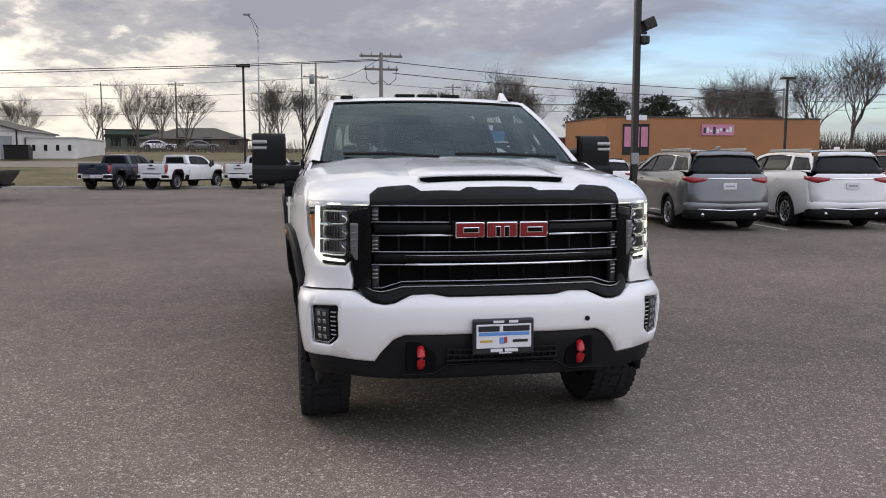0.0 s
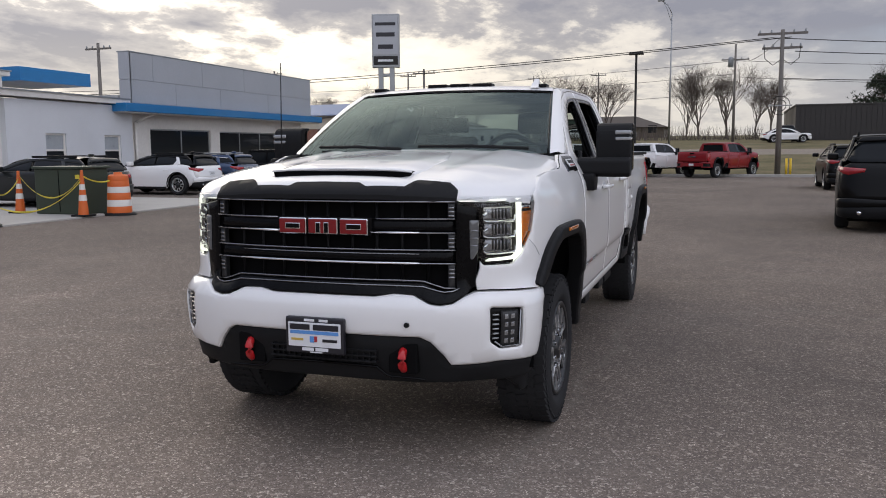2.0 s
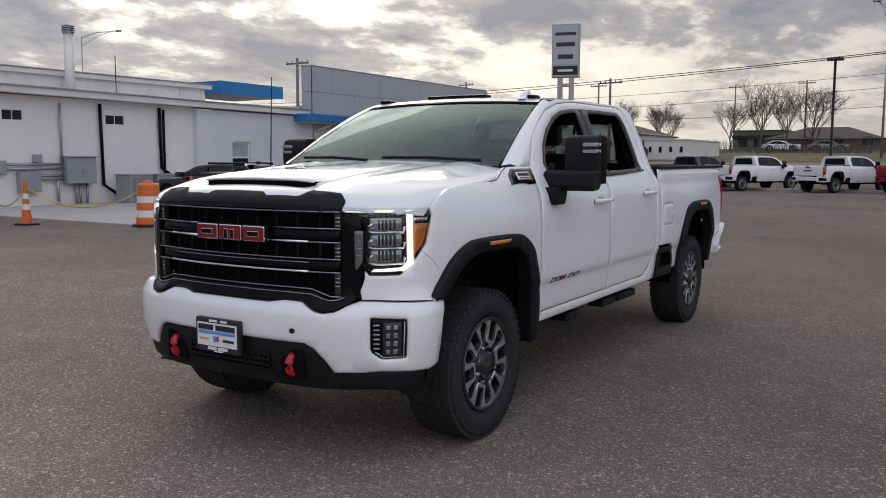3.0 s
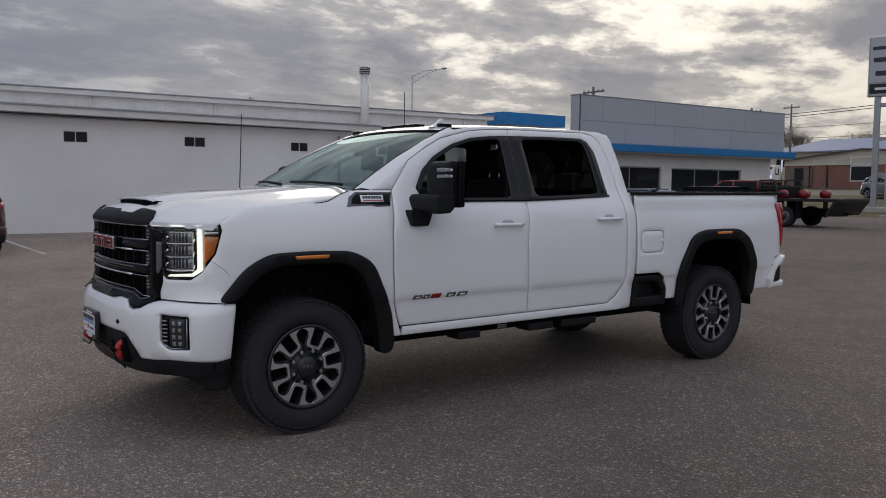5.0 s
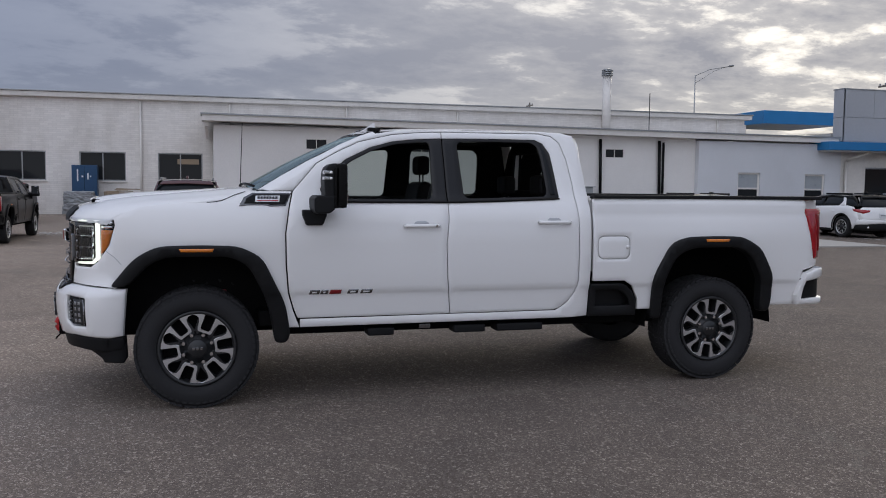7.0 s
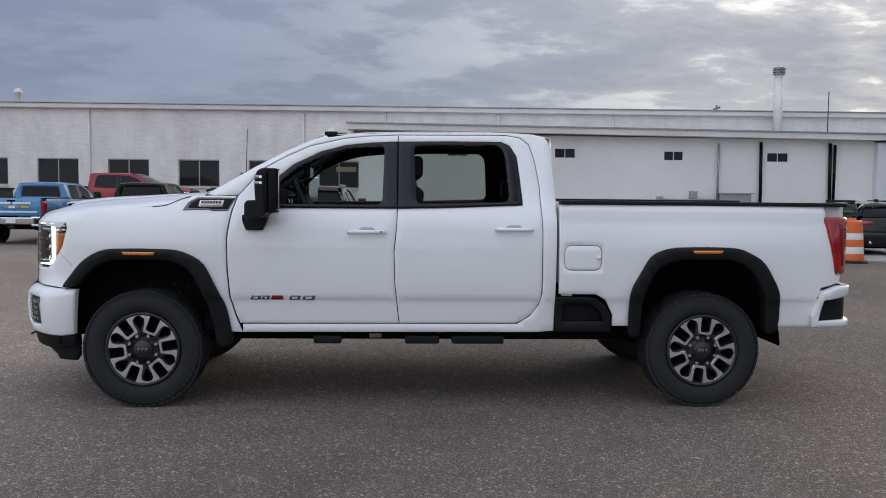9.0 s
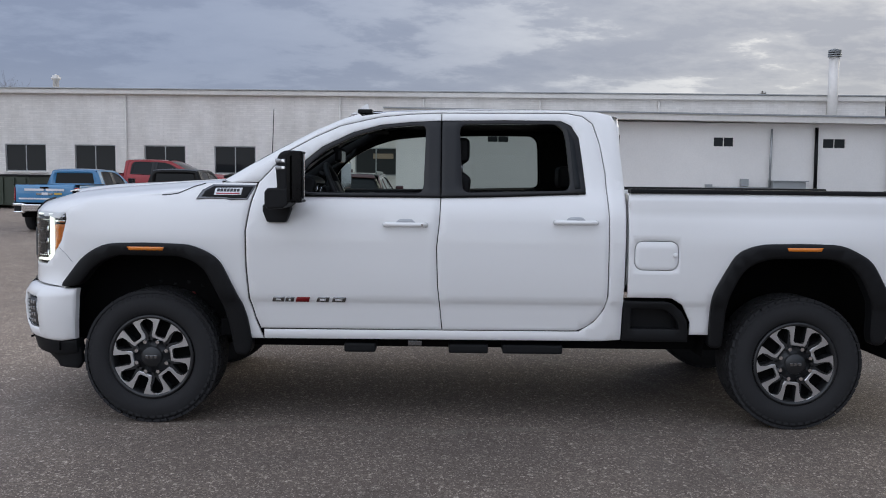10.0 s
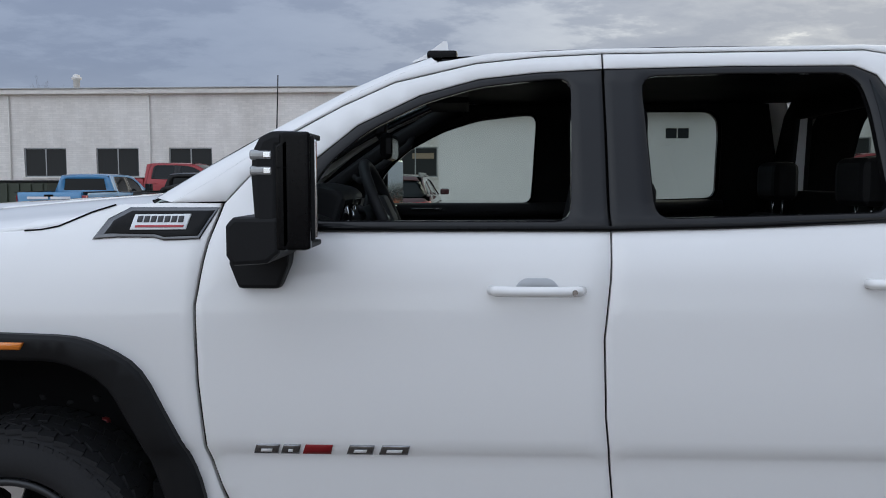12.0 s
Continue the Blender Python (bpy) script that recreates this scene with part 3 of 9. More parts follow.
def panel(name, poly, f, mat, parent, holes=(), depth=0.02, step=0.05, r=0.003, label="", offset=0.0):
    """A pressed panel: the polygon (u, v) with its holes, laid on the surface f(u, v, height), with rounded, turned-in edges."""
    loops = [resample(poly, step)] + [resample(list(h), step) for h in holes]
    face_loops = [inset_loop(loops[0], r)] + [inset_loop(h, -r) for h in loops[1:]]
    us, vs = [p[0] for p in loops[0]], [p[1] for p in loops[0]]
    gu, gv = np.arange(min(us) + step * 0.5, max(us), step), np.arange(min(vs) + step * 0.5, max(vs), step)
    if f is TRUCK and step < 0.1:
        gv = np.array(sorted([q for q in gv if min(abs(q - c) for c in CREASES) > step * 0.3] + [c for c in CREASES if min(vs) + 0.02 < c < max(vs) - 0.02]))
    grid = np.array([(a, b) for a in gu for b in gv]).reshape(-1, 2)
    if len(grid):
        ok = inside_many(grid, loops[0])
        for h in loops[1:]:
            ok &= ~inside_many(grid, h)
        for h in loops:
            ok &= far_from(grid, h, step * 0.3)
        grid = grid[ok]
    pts, edges = [], []
    for lp in face_loops:
        b0 = len(pts)
        pts += [Vector(p) for p in lp]
        edges += [(b0 + i, b0 + (i + 1) % len(lp)) for i in range(len(lp))]
    nb = len(pts)
    pts += [Vector((a, b)) for a, b in grid]
    from mathutils.geometry import delaunay_2d_cdt
    vc, _, fc, ov, _, _ = delaunay_2d_cdt(pts, edges, [], 0, 1e-7)
    cen = np.array([[sum(vc[i][k] for i in t) / len(t) for k in (0, 1)] for t in fc])
    ok = inside_many(cen, face_loops[0])
    for h in face_loops[1:]:
        ok &= ~inside_many(cen, h)
    verts = [f(v[0], v[1], offset) for v in vc]
    faces = [list(t) for t, o in zip(fc, ok) if o]
    top = len(faces)
    where = {}
    for i, o in enumerate(ov):
        for q in o:
            where[q] = i
    b0 = 0
    for lp in loops:
        n = len(lp)
        r1, r2 = len(verts), len(verts) + n
        verts += [f(p[0], p[1], offset - r) for p in lp] + [f(p[0], p[1], offset - depth) for p in lp]
        for i in range(n):
            j = (i + 1) % n
            if (b0 + i) in where and (b0 + j) in where and where[b0 + i] != where[b0 + j]:
                faces.append((where[b0 + i], where[b0 + j], r1 + j, r1 + i))
            faces.append((r1 + i, r1 + j, r2 + j, r2 + i))
        b0 += n
    ob = meshed(name, verts, faces, mat, parent, label)
    ob.data.polygons.foreach_set("use_smooth", [True] * top + [False] * (len(faces) - top))     # the turned-in rims stay crisp
    return ob


def smooth_curve(pts, n=14):
    """Catmull-Rom through the points."""
    P = [np.array(p, float) for p in pts]
    P = [2 * P[0] - P[1]] + P + [2 * P[-1] - P[-2]]
    out = []
    for i in range(1, len(P) - 2):
        for k in range(n):
            t = k / n
            a, b, c, d = P[i - 1:i + 3]
            out.append(0.5 * (2 * b + (c - a) * t + (2 * a - 5 * b + 4 * c - d) * t ** 2 + (3 * b - a - 3 * c + d) * t ** 3))
    return np.array(out + [P[-2]])


def ease(t):
    t = min(1.0, max(0.0, t))
    return t * t * (3 - 2 * t)


def curve_of(table, blur=0.02):
    """Interpolates (z, value) pairs with softened corners."""
    zs, vs = [a for a, _ in table], [b for _, b in table]
    return lambda z: sum(w * float(np.interp(z + blur * k, zs, vs)) for k, w in ((-1, 0.15), (-0.5, 0.2), (0, 0.3), (0.5, 0.2), (1, 0.15)))


class Skin:
    """A vehicle's outer skin: a half plan from the middle of the nose to the middle of the tail, pushed in or out by height."""

    def __init__(self, plan, front, side, rear, y_front, y_rear):
        self.c = smooth_curve(plan)
        seg = np.hypot(*np.diff(self.c, axis=0).T)
        self.s = np.concatenate([[0], np.cumsum(seg)])
        t = np.gradient(self.c, self.s, axis=0)
        t /= np.hypot(*t.T)[:, None]
        self.n = np.stack([t[:, 1], -t[:, 0]], 1)
        self.front, self.side, self.rear, self.yf, self.yr = front, side, rear, y_front, y_rear
        self.mid = int(np.argmax(self.c[:, 0]))
        self.len = self.s[-1]

    def fx(self, x):
        return float(np.interp(x, self.c[:self.mid + 1, 0], self.s[:self.mid + 1]))

    def rx(self, x):
        k = self.mid + 1
        return float(np.interp(-x, -self.c[k:, 0], self.s[k:]))

    def sy(self, y):
        return float(np.interp(y, self.c[:, 1], self.s))

    def __call__(self, s, z, h=0.0):
        sg = -1 if s < 0 else 1
        a = abs(s)
        x, y = np.interp(a, self.s, self.c[:, 0]), np.interp(a, self.s, self.c[:, 1])
        nx, ny = np.interp(a, self.s, self.n[:, 0]), np.interp(a, self.s, self.n[:, 1])
        k = math.hypot(nx, ny) or 1
        wf = 1 - ease((y - self.yf[0]) / (self.yf[1] - self.yf[0]))
        wr = ease((y - self.yr[0]) / (self.yr[1] - self.yr[0]))
        d = h + (1 - wf) * (1 - wr) * self.side(y, z) + wf * self.front(x, z) + wr * self.rear(x, z)
        return Vector((sg * (x + nx / k * d), y + ny / k * d, z))


def mirrored(half):
    """Closes a half outline, which runs from the middle out and back to the middle, over the middle."""
    return half + [(-u, v) for u, v in reversed(half) if abs(u) > 1e-6]


def flip(poly):
    return [(-u, v) for u, v in poly]


# ---- wheels ----
def tyre_meshes(R, rim, w, blocks=52, fine=True):
    """The meshes of a tyre, of its rim, spokes, dish and nuts, about the x axis, outer face towards +x."""
    out = {}
    bm = bmesh.new()
    h = w / 2
    prof = [(rim - 0.005, h - 0.035), (rim + 0.012, h - 0.008), (rim + 0.05, h + 0.006), (R - 0.085, h + 0.008), (R - 0.05, h + 0.002), (R - 0.022, h - 0.012), (R - 0.007, h - 0.035),
            (R - 0.006, -h + 0.035), (R - 0.03, -h + 0.006), (R - 0.07, -h - 0.006), (rim + 0.02, -h), (rim - 0.005, -h + 0.02)]
    add_lathe(bm, prof, 96 if fine else 28)
    if fine:
        out["tyre"], bm = bm, bmesh.new()
        rnd = random.Random(5)
        for i in range(blocks):
            for j, (x0, x1) in enumerate(((h - 0.052, h - 0.004), (h - 0.10, h - 0.058), (-0.03, 0.03), (-h + 0.058, -h + 0.10), (-h + 0.004, -h + 0.052))):
                a = 360 * (i + 0.5 * (j % 2) + 0.12 * rnd.random()) / blocks
                ln = 2 * math.pi * R / blocks * (0.86 if 0 < j < 4 else 0.93)
                m = Matrix.Rotation(radians(a), 4, "X") @ Matrix.Rotation(radians((14, -20, 16, 20, -14)[j]), 4, "Z")
                top = R if 0 < j < 4 else R - 0.003
                tmp = bmesh.new()
                bmesh.ops.create_cube(tmp, size=1.0, matrix=Matrix.Translation(((x0 + x1) / 2, 0, top - 0.008)) @ Matrix.Diagonal((x1 - x0, ln * 1.0, 0.016, 1)))
                merge(bm, tmp, m)
        # shallow lettering ring and shoulder ribs on the sidewall
        for i in range(blocks):
            m = Matrix.Rotation(radians(360 * i / blocks), 4, "X")
            tmp = bmesh.new()
            bmesh.ops.create_cube(tmp, size=1.0, matrix=Matrix.Translation((h - 0.004, 0, R - 0.040)) @ Matrix.Diagonal((0.008, math.pi * R / blocks * 1.2, 0.018, 1)))
            merge(bm, tmp, m)
        out["tread"] = bm
    else:
        out["tyre"] = bm
    bm = bmesh.new()
    add_lathe(bm, [(rim, h - 0.02), (rim + 0.004, h - 0.006), (rim - 0.006, h), (rim - 0.018, h - 0.006), (rim - 0.024, h - 0.03), (rim - 0.03, -h + 0.03)], 48 if fine else 24)
    out["rim"] = bm
    return out


def bar_shape(bm, outline, x0, x1, m=None, bevel=0.004):
    """A prism of the (y, z) outline from x0 to x1."""
    tmp = bmesh.new()
    a = [tmp.verts.new((x1, p[0], p[1])) for p in outline]
    b = [tmp.verts.new((x0, p[0], p[1])) for p in outline]
    tmp.faces.new(a)
    k = len(outline)
    for i in range(k):
        tmp.faces.new((a[i], b[i], b[(i + 1) % k], a[(i + 1) % k]))
    if bevel:
        bmesh.ops.bevel(tmp, geom=[e for e in tmp.edges if e.verts[0] in a and e.verts[1] in a], offset=bevel, segments=1, affect="EDGES")
    merge(bm, tmp, m)


def prism(name, parent, mat, outline, x0, x1, bevel=0.01, label="", seg=2):
    """A closed block: the (y, z) outline drawn out from x0 to x1, with rounded edges."""
    bm = bmesh.new()
    a = [bm.verts.new((x0, *p)) for p in outline]
    b = [bm.verts.new((x1, *p)) for p in outline]
    bm.faces.new(a)
    bm.faces.new(list(reversed(b)))
    k = len(outline)
    for i in range(k):
        bm.faces.new((a[i], b[i], b[(i + 1) % k], a[(i + 1) % k]))
    bmesh.ops.recalc_face_normals(bm, faces=bm.faces)
    if bevel:
        bmesh.ops.bevel(bm, geom=bm.edges[:], offset=bevel, segments=seg, profile=0.6, affect="EDGES", clamp_overlap=True)
    return part(name, bm, mat, parent, label)


def wheel(parent, x, y, R, rim, w, side, fine=True, spokes=6, label="", turn=0.0):
    """A wheel with tyre, rim, split spokes, cap and nuts; side is +1 or -1 for the way that its face looks."""
    piv = new("wheel")
    piv.parent = parent
    piv.matrix_basis = Matrix.Translation((x - side * w / 2, y, R)) @ (Matrix.Identity(4) if side > 0 else Matrix.Rotation(math.pi, 4, "Z"))
    tagged(piv, label)
    parts = tyre_meshes(R, rim, w, fine=fine)
    tyre = part("tyre", parts["tyre"], M["rubber"], piv, "black tyre with blocky tread", True)
    if fine:
        tagged(part("tread", parts["tread"], M["rubber"], tyre), "small black tread blocks", kind="stuff")
    part("rim", parts["rim"], M["pocket"] if fine else M["machined"], piv, "dark rim", True)
    h = w / 2
    bm = bmesh.new()
    # a near-black disc stands in for the shade behind the spokes
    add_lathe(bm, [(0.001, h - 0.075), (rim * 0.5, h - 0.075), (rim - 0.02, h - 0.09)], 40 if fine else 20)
    part("brake_shade_disc", bm, M["void"], piv, "shadowed brake side of the wheel")
    for i in range(spokes):
        bm = bmesh.new()
        m = Matrix.Rotation(radians(360 * (i + 0.5) / spokes + turn), 4, "X")
        pc = bmesh.new()
        half = [(0.165, 0.44), (0.198, 0.52), (0.212, 0.68), (0.262, 0.795), (0.36, 0.825), (0.459, 0.795), (0.49, 0.849), (0.38, 0.905), (0.26, 0.945), (0.155, 0.967), (0.145, 0.90), (0.142, 0.55), (0.10, 0.495)]
        o = [(-y * rim, z * rim) for y, z in reversed(half)]
        o = [(y * rim, z * rim) for y, z in half] + o
        bar_shape(bm, o, h - 0.045, h - 0.012, m, 0.003)
        for sg in (-1, 1):
            bar_shape(pc, [(sg * rim * 0.128, rim * 0.36), (sg * rim * 0.245, rim * 0.36), (sg * rim * 0.262, rim * 0.70), (sg * rim * 0.33, rim * 0.90), (sg * rim * 0.14, rim * 0.95)], h - 0.085, h - 0.022, m, 0.0)
        part("spoke_flank", pc, M["pocket"], piv, "dark painted spoke flank")
        part("spoke", bm, M["machined"], piv, "machined split spoke")
    bm = bmesh.new()
    add_lathe(bm, [(0.001, h - 0.002), (rim * 0.225, h - 0.002), (rim * 0.25, h - 0.010), (rim * 0.262, h - 0.032), (rim * 0.44, h - 0.036), (rim * 0.47, h - 0.07)], 32 if fine else 16)
    part("hub", bm, M["pocket"], piv, "dark hub", True)
    if fine:
        for i in range(8):
            a = 2 * math.pi * (i + 0.5) / 8
            c = (rim * 0.385 * math.cos(a), rim * 0.385 * math.sin(a))
            bm = bmesh.new()
            add_rod(bm, (h - 0.04, *c), (h - 0.004, *c), 0.0155, 0.012, 8)
            part("lug_nut", bm, M["chrome"], piv)
        bm = bmesh.new()
        for k in (-1, 0, 1):
            add_box(bm, (h - 0.004, k * 0.026 - 0.010, -0.010), (h + 0.001, k * 0.026 + 0.010, 0.010), 0.002)
        part("cap_badge", bm, M["dark_chrome"], piv, "plain grey badge marks")
    return piv

# ---- pickup trucks ----
SIDE_Z = curve_of([(0.40, -0.060), (0.55, -0.048), (0.70, -0.030), (0.782, -0.021), (0.800, -0.006), (0.90, 0.003), (1.00, 0.006), (1.20, 0.002), (1.34, -0.014), (1.42, -0.05), (1.50, -0.105), (1.75, -0.195), (1.93, -0.272), (2.02, -0.322)], 0.008)
FRONT_Z = curve_of([(0.38, 0.02), (0.50, 0.050), (0.62, 0.076), (0.74, 0.084), (0.805, 0.076), (0.855, 0.040), (0.875, 0.006), (1.30, 0.0), (1.40, -0.03)], 0.008)
CREASES = (0.772, 0.786, 0.802)


def truck_side(y, z):
    d = SIDE_Z(z)
    for y0 in (0.05, 4.0):                      # the wings swell over the wheels
        d += 0.022 * math.exp(-((y - y0) / 0.55) ** 2 - ((z - 1.18) / 0.16) ** 2)
    if y > 2.95:                                # the bed's side is fuller and ends under the rail
        d += 0.012 * ease((y - 2.95) / 0.1) + (0.05 * ease((z - 1.36) / 0.1) if z > 1.36 else 0)
    return d


TRUCK = Skin([(0, -0.935), (0.30, -0.920), (0.60, -0.868), (0.78, -0.790), (0.88, -0.698), (0.951, -0.570), (0.984, -0.42), (1.005, -0.2), (1.018, 0.1), (1.03, 0.6), (1.03, 2.0), (1.03, 3.2),
              (1.035, 4.0), (1.03, 4.75), (1.012, 4.98), (0.96, 5.08), (0.85, 5.115), (0.5, 5.13), (0, 5.135)],
             lambda x, z: FRONT_Z(z), truck_side, lambda x, z: 0.0, (-0.66, -0.30), (4.95, 5.09))
FRONT_Y = lambda x: float(np.interp(abs(x), TRUCK.c[:TRUCK.mid + 1, 0], TRUCK.c[:TRUCK.mid + 1, 1]))
HOOD_RISE = curve_of([(-0.02, 1.315), (0.0, 1.328), (0.025, 1.362), (0.065, 1.393), (0.12, 1.410), (0.265, 1.444), (0.465, 1.472), (0.865, 1.508), (1.165, 1.533), (1.515, 1.566)], 0.012)


def hood_at(x, y, h=0.0):
    z = HOOD_RISE(y - FRONT_Y(min(abs(x), 0.985))) - 0.040 * (abs(x) / 0.95) ** 2 - 0.10 * max(0.0, abs(x) - 0.90) - 1.2 * max(0.0, abs(x) - 0.93) ** 2
    z += 0.010 * ease((abs(x) - 0.50) / 0.06) * (1 - ease((abs(x) - 0.62) / 0.2)) * ease((y + 0.75) / 0.2)      # raised flanks of the bonnet
    return Vector((x, y, z + h))


def roof_at(x, y, h=0.0):
    edge = abs(x) / 0.735
    zc = float(np.interp(y, [1.18, 1.30, 1.55, 2.0, 2.5, 2.8, 2.95], [1.975, 2.001, 2.019, 2.029, 2.030, 2.020, 1.989]))
    return Vector((x, y, zc - 0.022 * edge ** 2 - 0.016 * edge ** 8 + h))


def arch(y0, out, top, low_f, low_r):
    """The angular outline of a wheel opening, from the front foot to the rear foot."""
    return [(y0 + a * out if abs(a) < 2 else a, z) for a, z in ((-0.53, low_f), (-0.53, 0.84), (-0.385, top - 0.075), (-0.23, top), (0.26, top), (0.385, top - 0.07), (0.53, 0.78), (0.56, low_r))]


def pickup(name, label, paint, group="", at=None, fine=True, tail_trim="white", step=0.05):
    T = thing(name, label, "pickup truck", group, at)
    S, fx, sy = TRUCK, TRUCK.fx, TRUCK.sy
    st = step if fine else 0.14
    P = M[paint] if isinstance(paint, str) else paint

    def pan(nm, poly, mat, holes=(), depth=0.022, off=0.0, r=0.003, lab="", parent=T, stp=None):
        return panel(nm, poly, S, mat, parent, holes, depth, stp or st, r, lab, off)

    def both(nm, poly, mat, **k):
        return pan(nm, poly, mat, **k), pan(nm, flip(poly), mat, **k)

    # front bumper, valance, fog lamps, hooks
    fog = rounded([(fx(0.783), 0.797), (fx(0.893), 0.784), (fx(0.893), 0.590), (fx(0.820), 0.590), (fx(0.783), 0.628)], 0.014, 3)
    low = [(fx(0.82), 0.529), (fx(0.73), 0.520), (fx(0.63), 0.516), (fx(0.595), 0.57), (fx(0.54), 0.633), (fx(0.49), 0.656), (0, 0.661)]
    bump = mirrored([(0, 0.842), (fx(0.272), 0.841), (fx(0.355), 0.855), (fx(0.455), 0.851), (fx(0.535), 0.812), (fx(0.58), 0.806), (fx(0.635), 0.815), (fx(0.685), 0.845), (fx(0.735), 0.864), (fx(0.80), 0.864), (sy(-0.62), 0.853), (sy(-0.455), 0.845), (sy(-0.485), 0.524), (sy(-0.56), 0.512)] + low)
    pan("front_bumper", bump, P, (fog, flip(fog)), 0.05, r=0.008)
    val = mirrored([(0, 0.657)] + [(u, v - 0.004) for u, v in reversed(low[:-1])] + [(sy(-0.56), 0.508), (sy(-0.485), 0.518), (sy(-0.485), 0.43), (sy(-0.62), 0.415), (fx(0.80), 0.43), (fx(0.5), 0.418), (0, 0.425)])
    pan("front_valance", val, M["black_trim"], (), 0.08, -0.018, lab="black lower valance")
    for sg in (1, -1):
        pan("air_dam", [(sg * sy(-0.475), 0.46), (sg * sy(-0.475), 0.365), (sg * sy(-0.50), 0.325), (sg * sy(-0.62), 0.335), (sg * fx(0.92), 0.365), (sg * fx(0.86), 0.43), (sg * fx(0.86), 0.46)], M["black_trim"], (), 0.03, -0.035, 0.006, lab="black air dam corner")
    for sg in (1, -1):
        lamp = new("fog_lamp")
        lamp.parent = T
        tagged(lamp, "stacked fog lamp in a black bezel")
        pg = fog if sg > 0 else flip(fog)
        pan("bezel", pg, M["gloss_black"], (), 0.03, -0.022, parent=lamp)
        if fine:
            pan("lamp_shelf", [(sg * fx(0.824), 0.605), (sg * fx(0.880), 0.602), (sg * fx(0.880), 0.772), (sg * fx(0.824), 0.774)], M["pocket"], (), 0.01, -0.014, 0.004, parent=lamp, stp=0.02)
            for k in range(4):
                for c in (0, 1):
                    z0, x0 = 0.612 + 0.040 * k, 0.832 + 0.021 * c
                    pan("lens", rounded([(sg * fx(x0), z0), (sg * fx(x0 + 0.016), z0), (sg * fx(x0 + 0.016), z0 + 0.028), (sg * fx(x0), z0 + 0.028)], 0.004, 2), M["fog_lens"], (), 0.012, -0.012, 0.005, parent=lamp, stp=0.02)
            tube("bezel_frame", lamp, M["dark_chrome"], [S(sg * fx(x), z, -0.008) for x, z in ((0.800, 0.630), (0.826, 0.600), (0.884, 0.600), (0.886, 0.775))], 0.0045, 6)
            for k in range(6):
                z0 = 0.640 + 0.023 * k
                pan("louvre", [(sg * fx(0.793), z0), (sg * fx(0.815), z0), (sg * fx(0.815), z0 + 0.008), (sg * fx(0.793), z0 + 0.008)], M["fog_lens"], (), 0.01, -0.010, 0.002, parent=lamp, stp=0.02)
    if fine:
        for sg in (1, -1):
            hook = []
            for k in range(11):
                a = radians(-65 + 285 * k / 10)
                hook.append((sg * 0.418, -0.9450 - 0.036 * math.sin(a), 0.538 + 0.046 * math.cos(a)))
            tube("tow_hook", T, M["hook_red"], hook, 0.0205, 12, label="thick red tow hook")
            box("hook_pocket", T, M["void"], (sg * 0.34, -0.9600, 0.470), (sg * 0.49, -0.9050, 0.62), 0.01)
            tube("pocket_lip", T, M["gloss_black"], [(sg * x, -0.9700, z) for x, z in ((0.535, 0.452), (0.50, 0.455), (0.36, 0.455), (0.335, 0.462), (0.285, 0.498), (0.0, 0.503))], 0.007, 6)
        for z in (0.518, 0.545, 0.572):
            box("intake_bar", T, M["black_trim"], (-0.29, -0.9870, z), (0.29, -0.9500, z + 0.009), 0.003)
        for k in range(19):
            box("intake_rib", T, M["black_trim"], (-0.285 + k * 0.0312, -0.9810, 0.512), (-0.278 + k * 0.0312, -0.9550, 0.585), 0.002)
        # number plate, with its print as plain bars
        plate = box("number_plate", T, M["label_black"], (-0.169, -1.0450, 0.559), (0.146, -1.0150, 0.738), 0.010, "white dealer plate in a black frame")
        box("plate_face", plate, M["label_white"], (-0.152, -1.0490, 0.592), (0.130, -1.0430, 0.712), 0.003)
        prints = [((-0.142, 0.676), (-0.034, 0.704), "label_black"), ((-0.016, 0.676), (0.120, 0.704), "label_black"), ((-0.140, 0.655), (0.120, 0.672), "label_blue"), ((-0.135, 0.622), (-0.070, 0.634), "label_gold"),
                  ((-0.034, 0.615), (-0.012, 0.646), "label_blue"), ((-0.010, 0.618), (0.006, 0.646), "label_red"), ((0.034, 0.620), (0.112, 0.634), "label_black")]
        for lo, hi, c in prints:
            box("print_bar", plate, M[c], (lo[0], -1.0515, lo[1]), (hi[0], -1.0485, hi[1]), 0.001)
        for lo, hi in (((-0.078, 0.572), (-0.016, 0.588)), ((-0.006, 0.572), (0.062, 0.588)), ((-0.035, 0.563), (0.03, 0.569)), ((-0.065, 0.718), (-0.01, 0.730)), ((0.015, 0.718), (0.062, 0.730))):
            box("frame_print", plate, M["label_white"], (lo[0], -1.0485, lo[1]), (hi[0], -1.0445, hi[1]), 0.001)
        bm = bmesh.new()
        add_rod(bm, (0.447, -0.9930, 0.716), (0.447, -0.9600, 0.716), 0.013, 0.013, 10)
        part("parking_sensor", bm, M["black_trim"], T)
    # grille
    gr = [(fx(0.640), 1.300), (fx(0.652), 1.29), (fx(0.652), 0.876), (fx(0.585), 0.872), (fx(0.50), 0.910), (0, 0.910)]
    gr_hole = [(0, 1.300)] + gr
    sur = mirrored([(0, 1.330), (fx(0.662), 1.328), (fx(0.668), 1.287), (fx(0.744), 1.274), (fx(0.752), 1.03), (fx(0.735), 0.889), (fx(0.688), 0.852), (fx(0.637), 0.820), (fx(0.58), 0.811), (fx(0.54), 0.818), (fx(0.458), 0.857), (fx(0.355), 0.860), (fx(0.272), 0.846), (0, 0.847)])
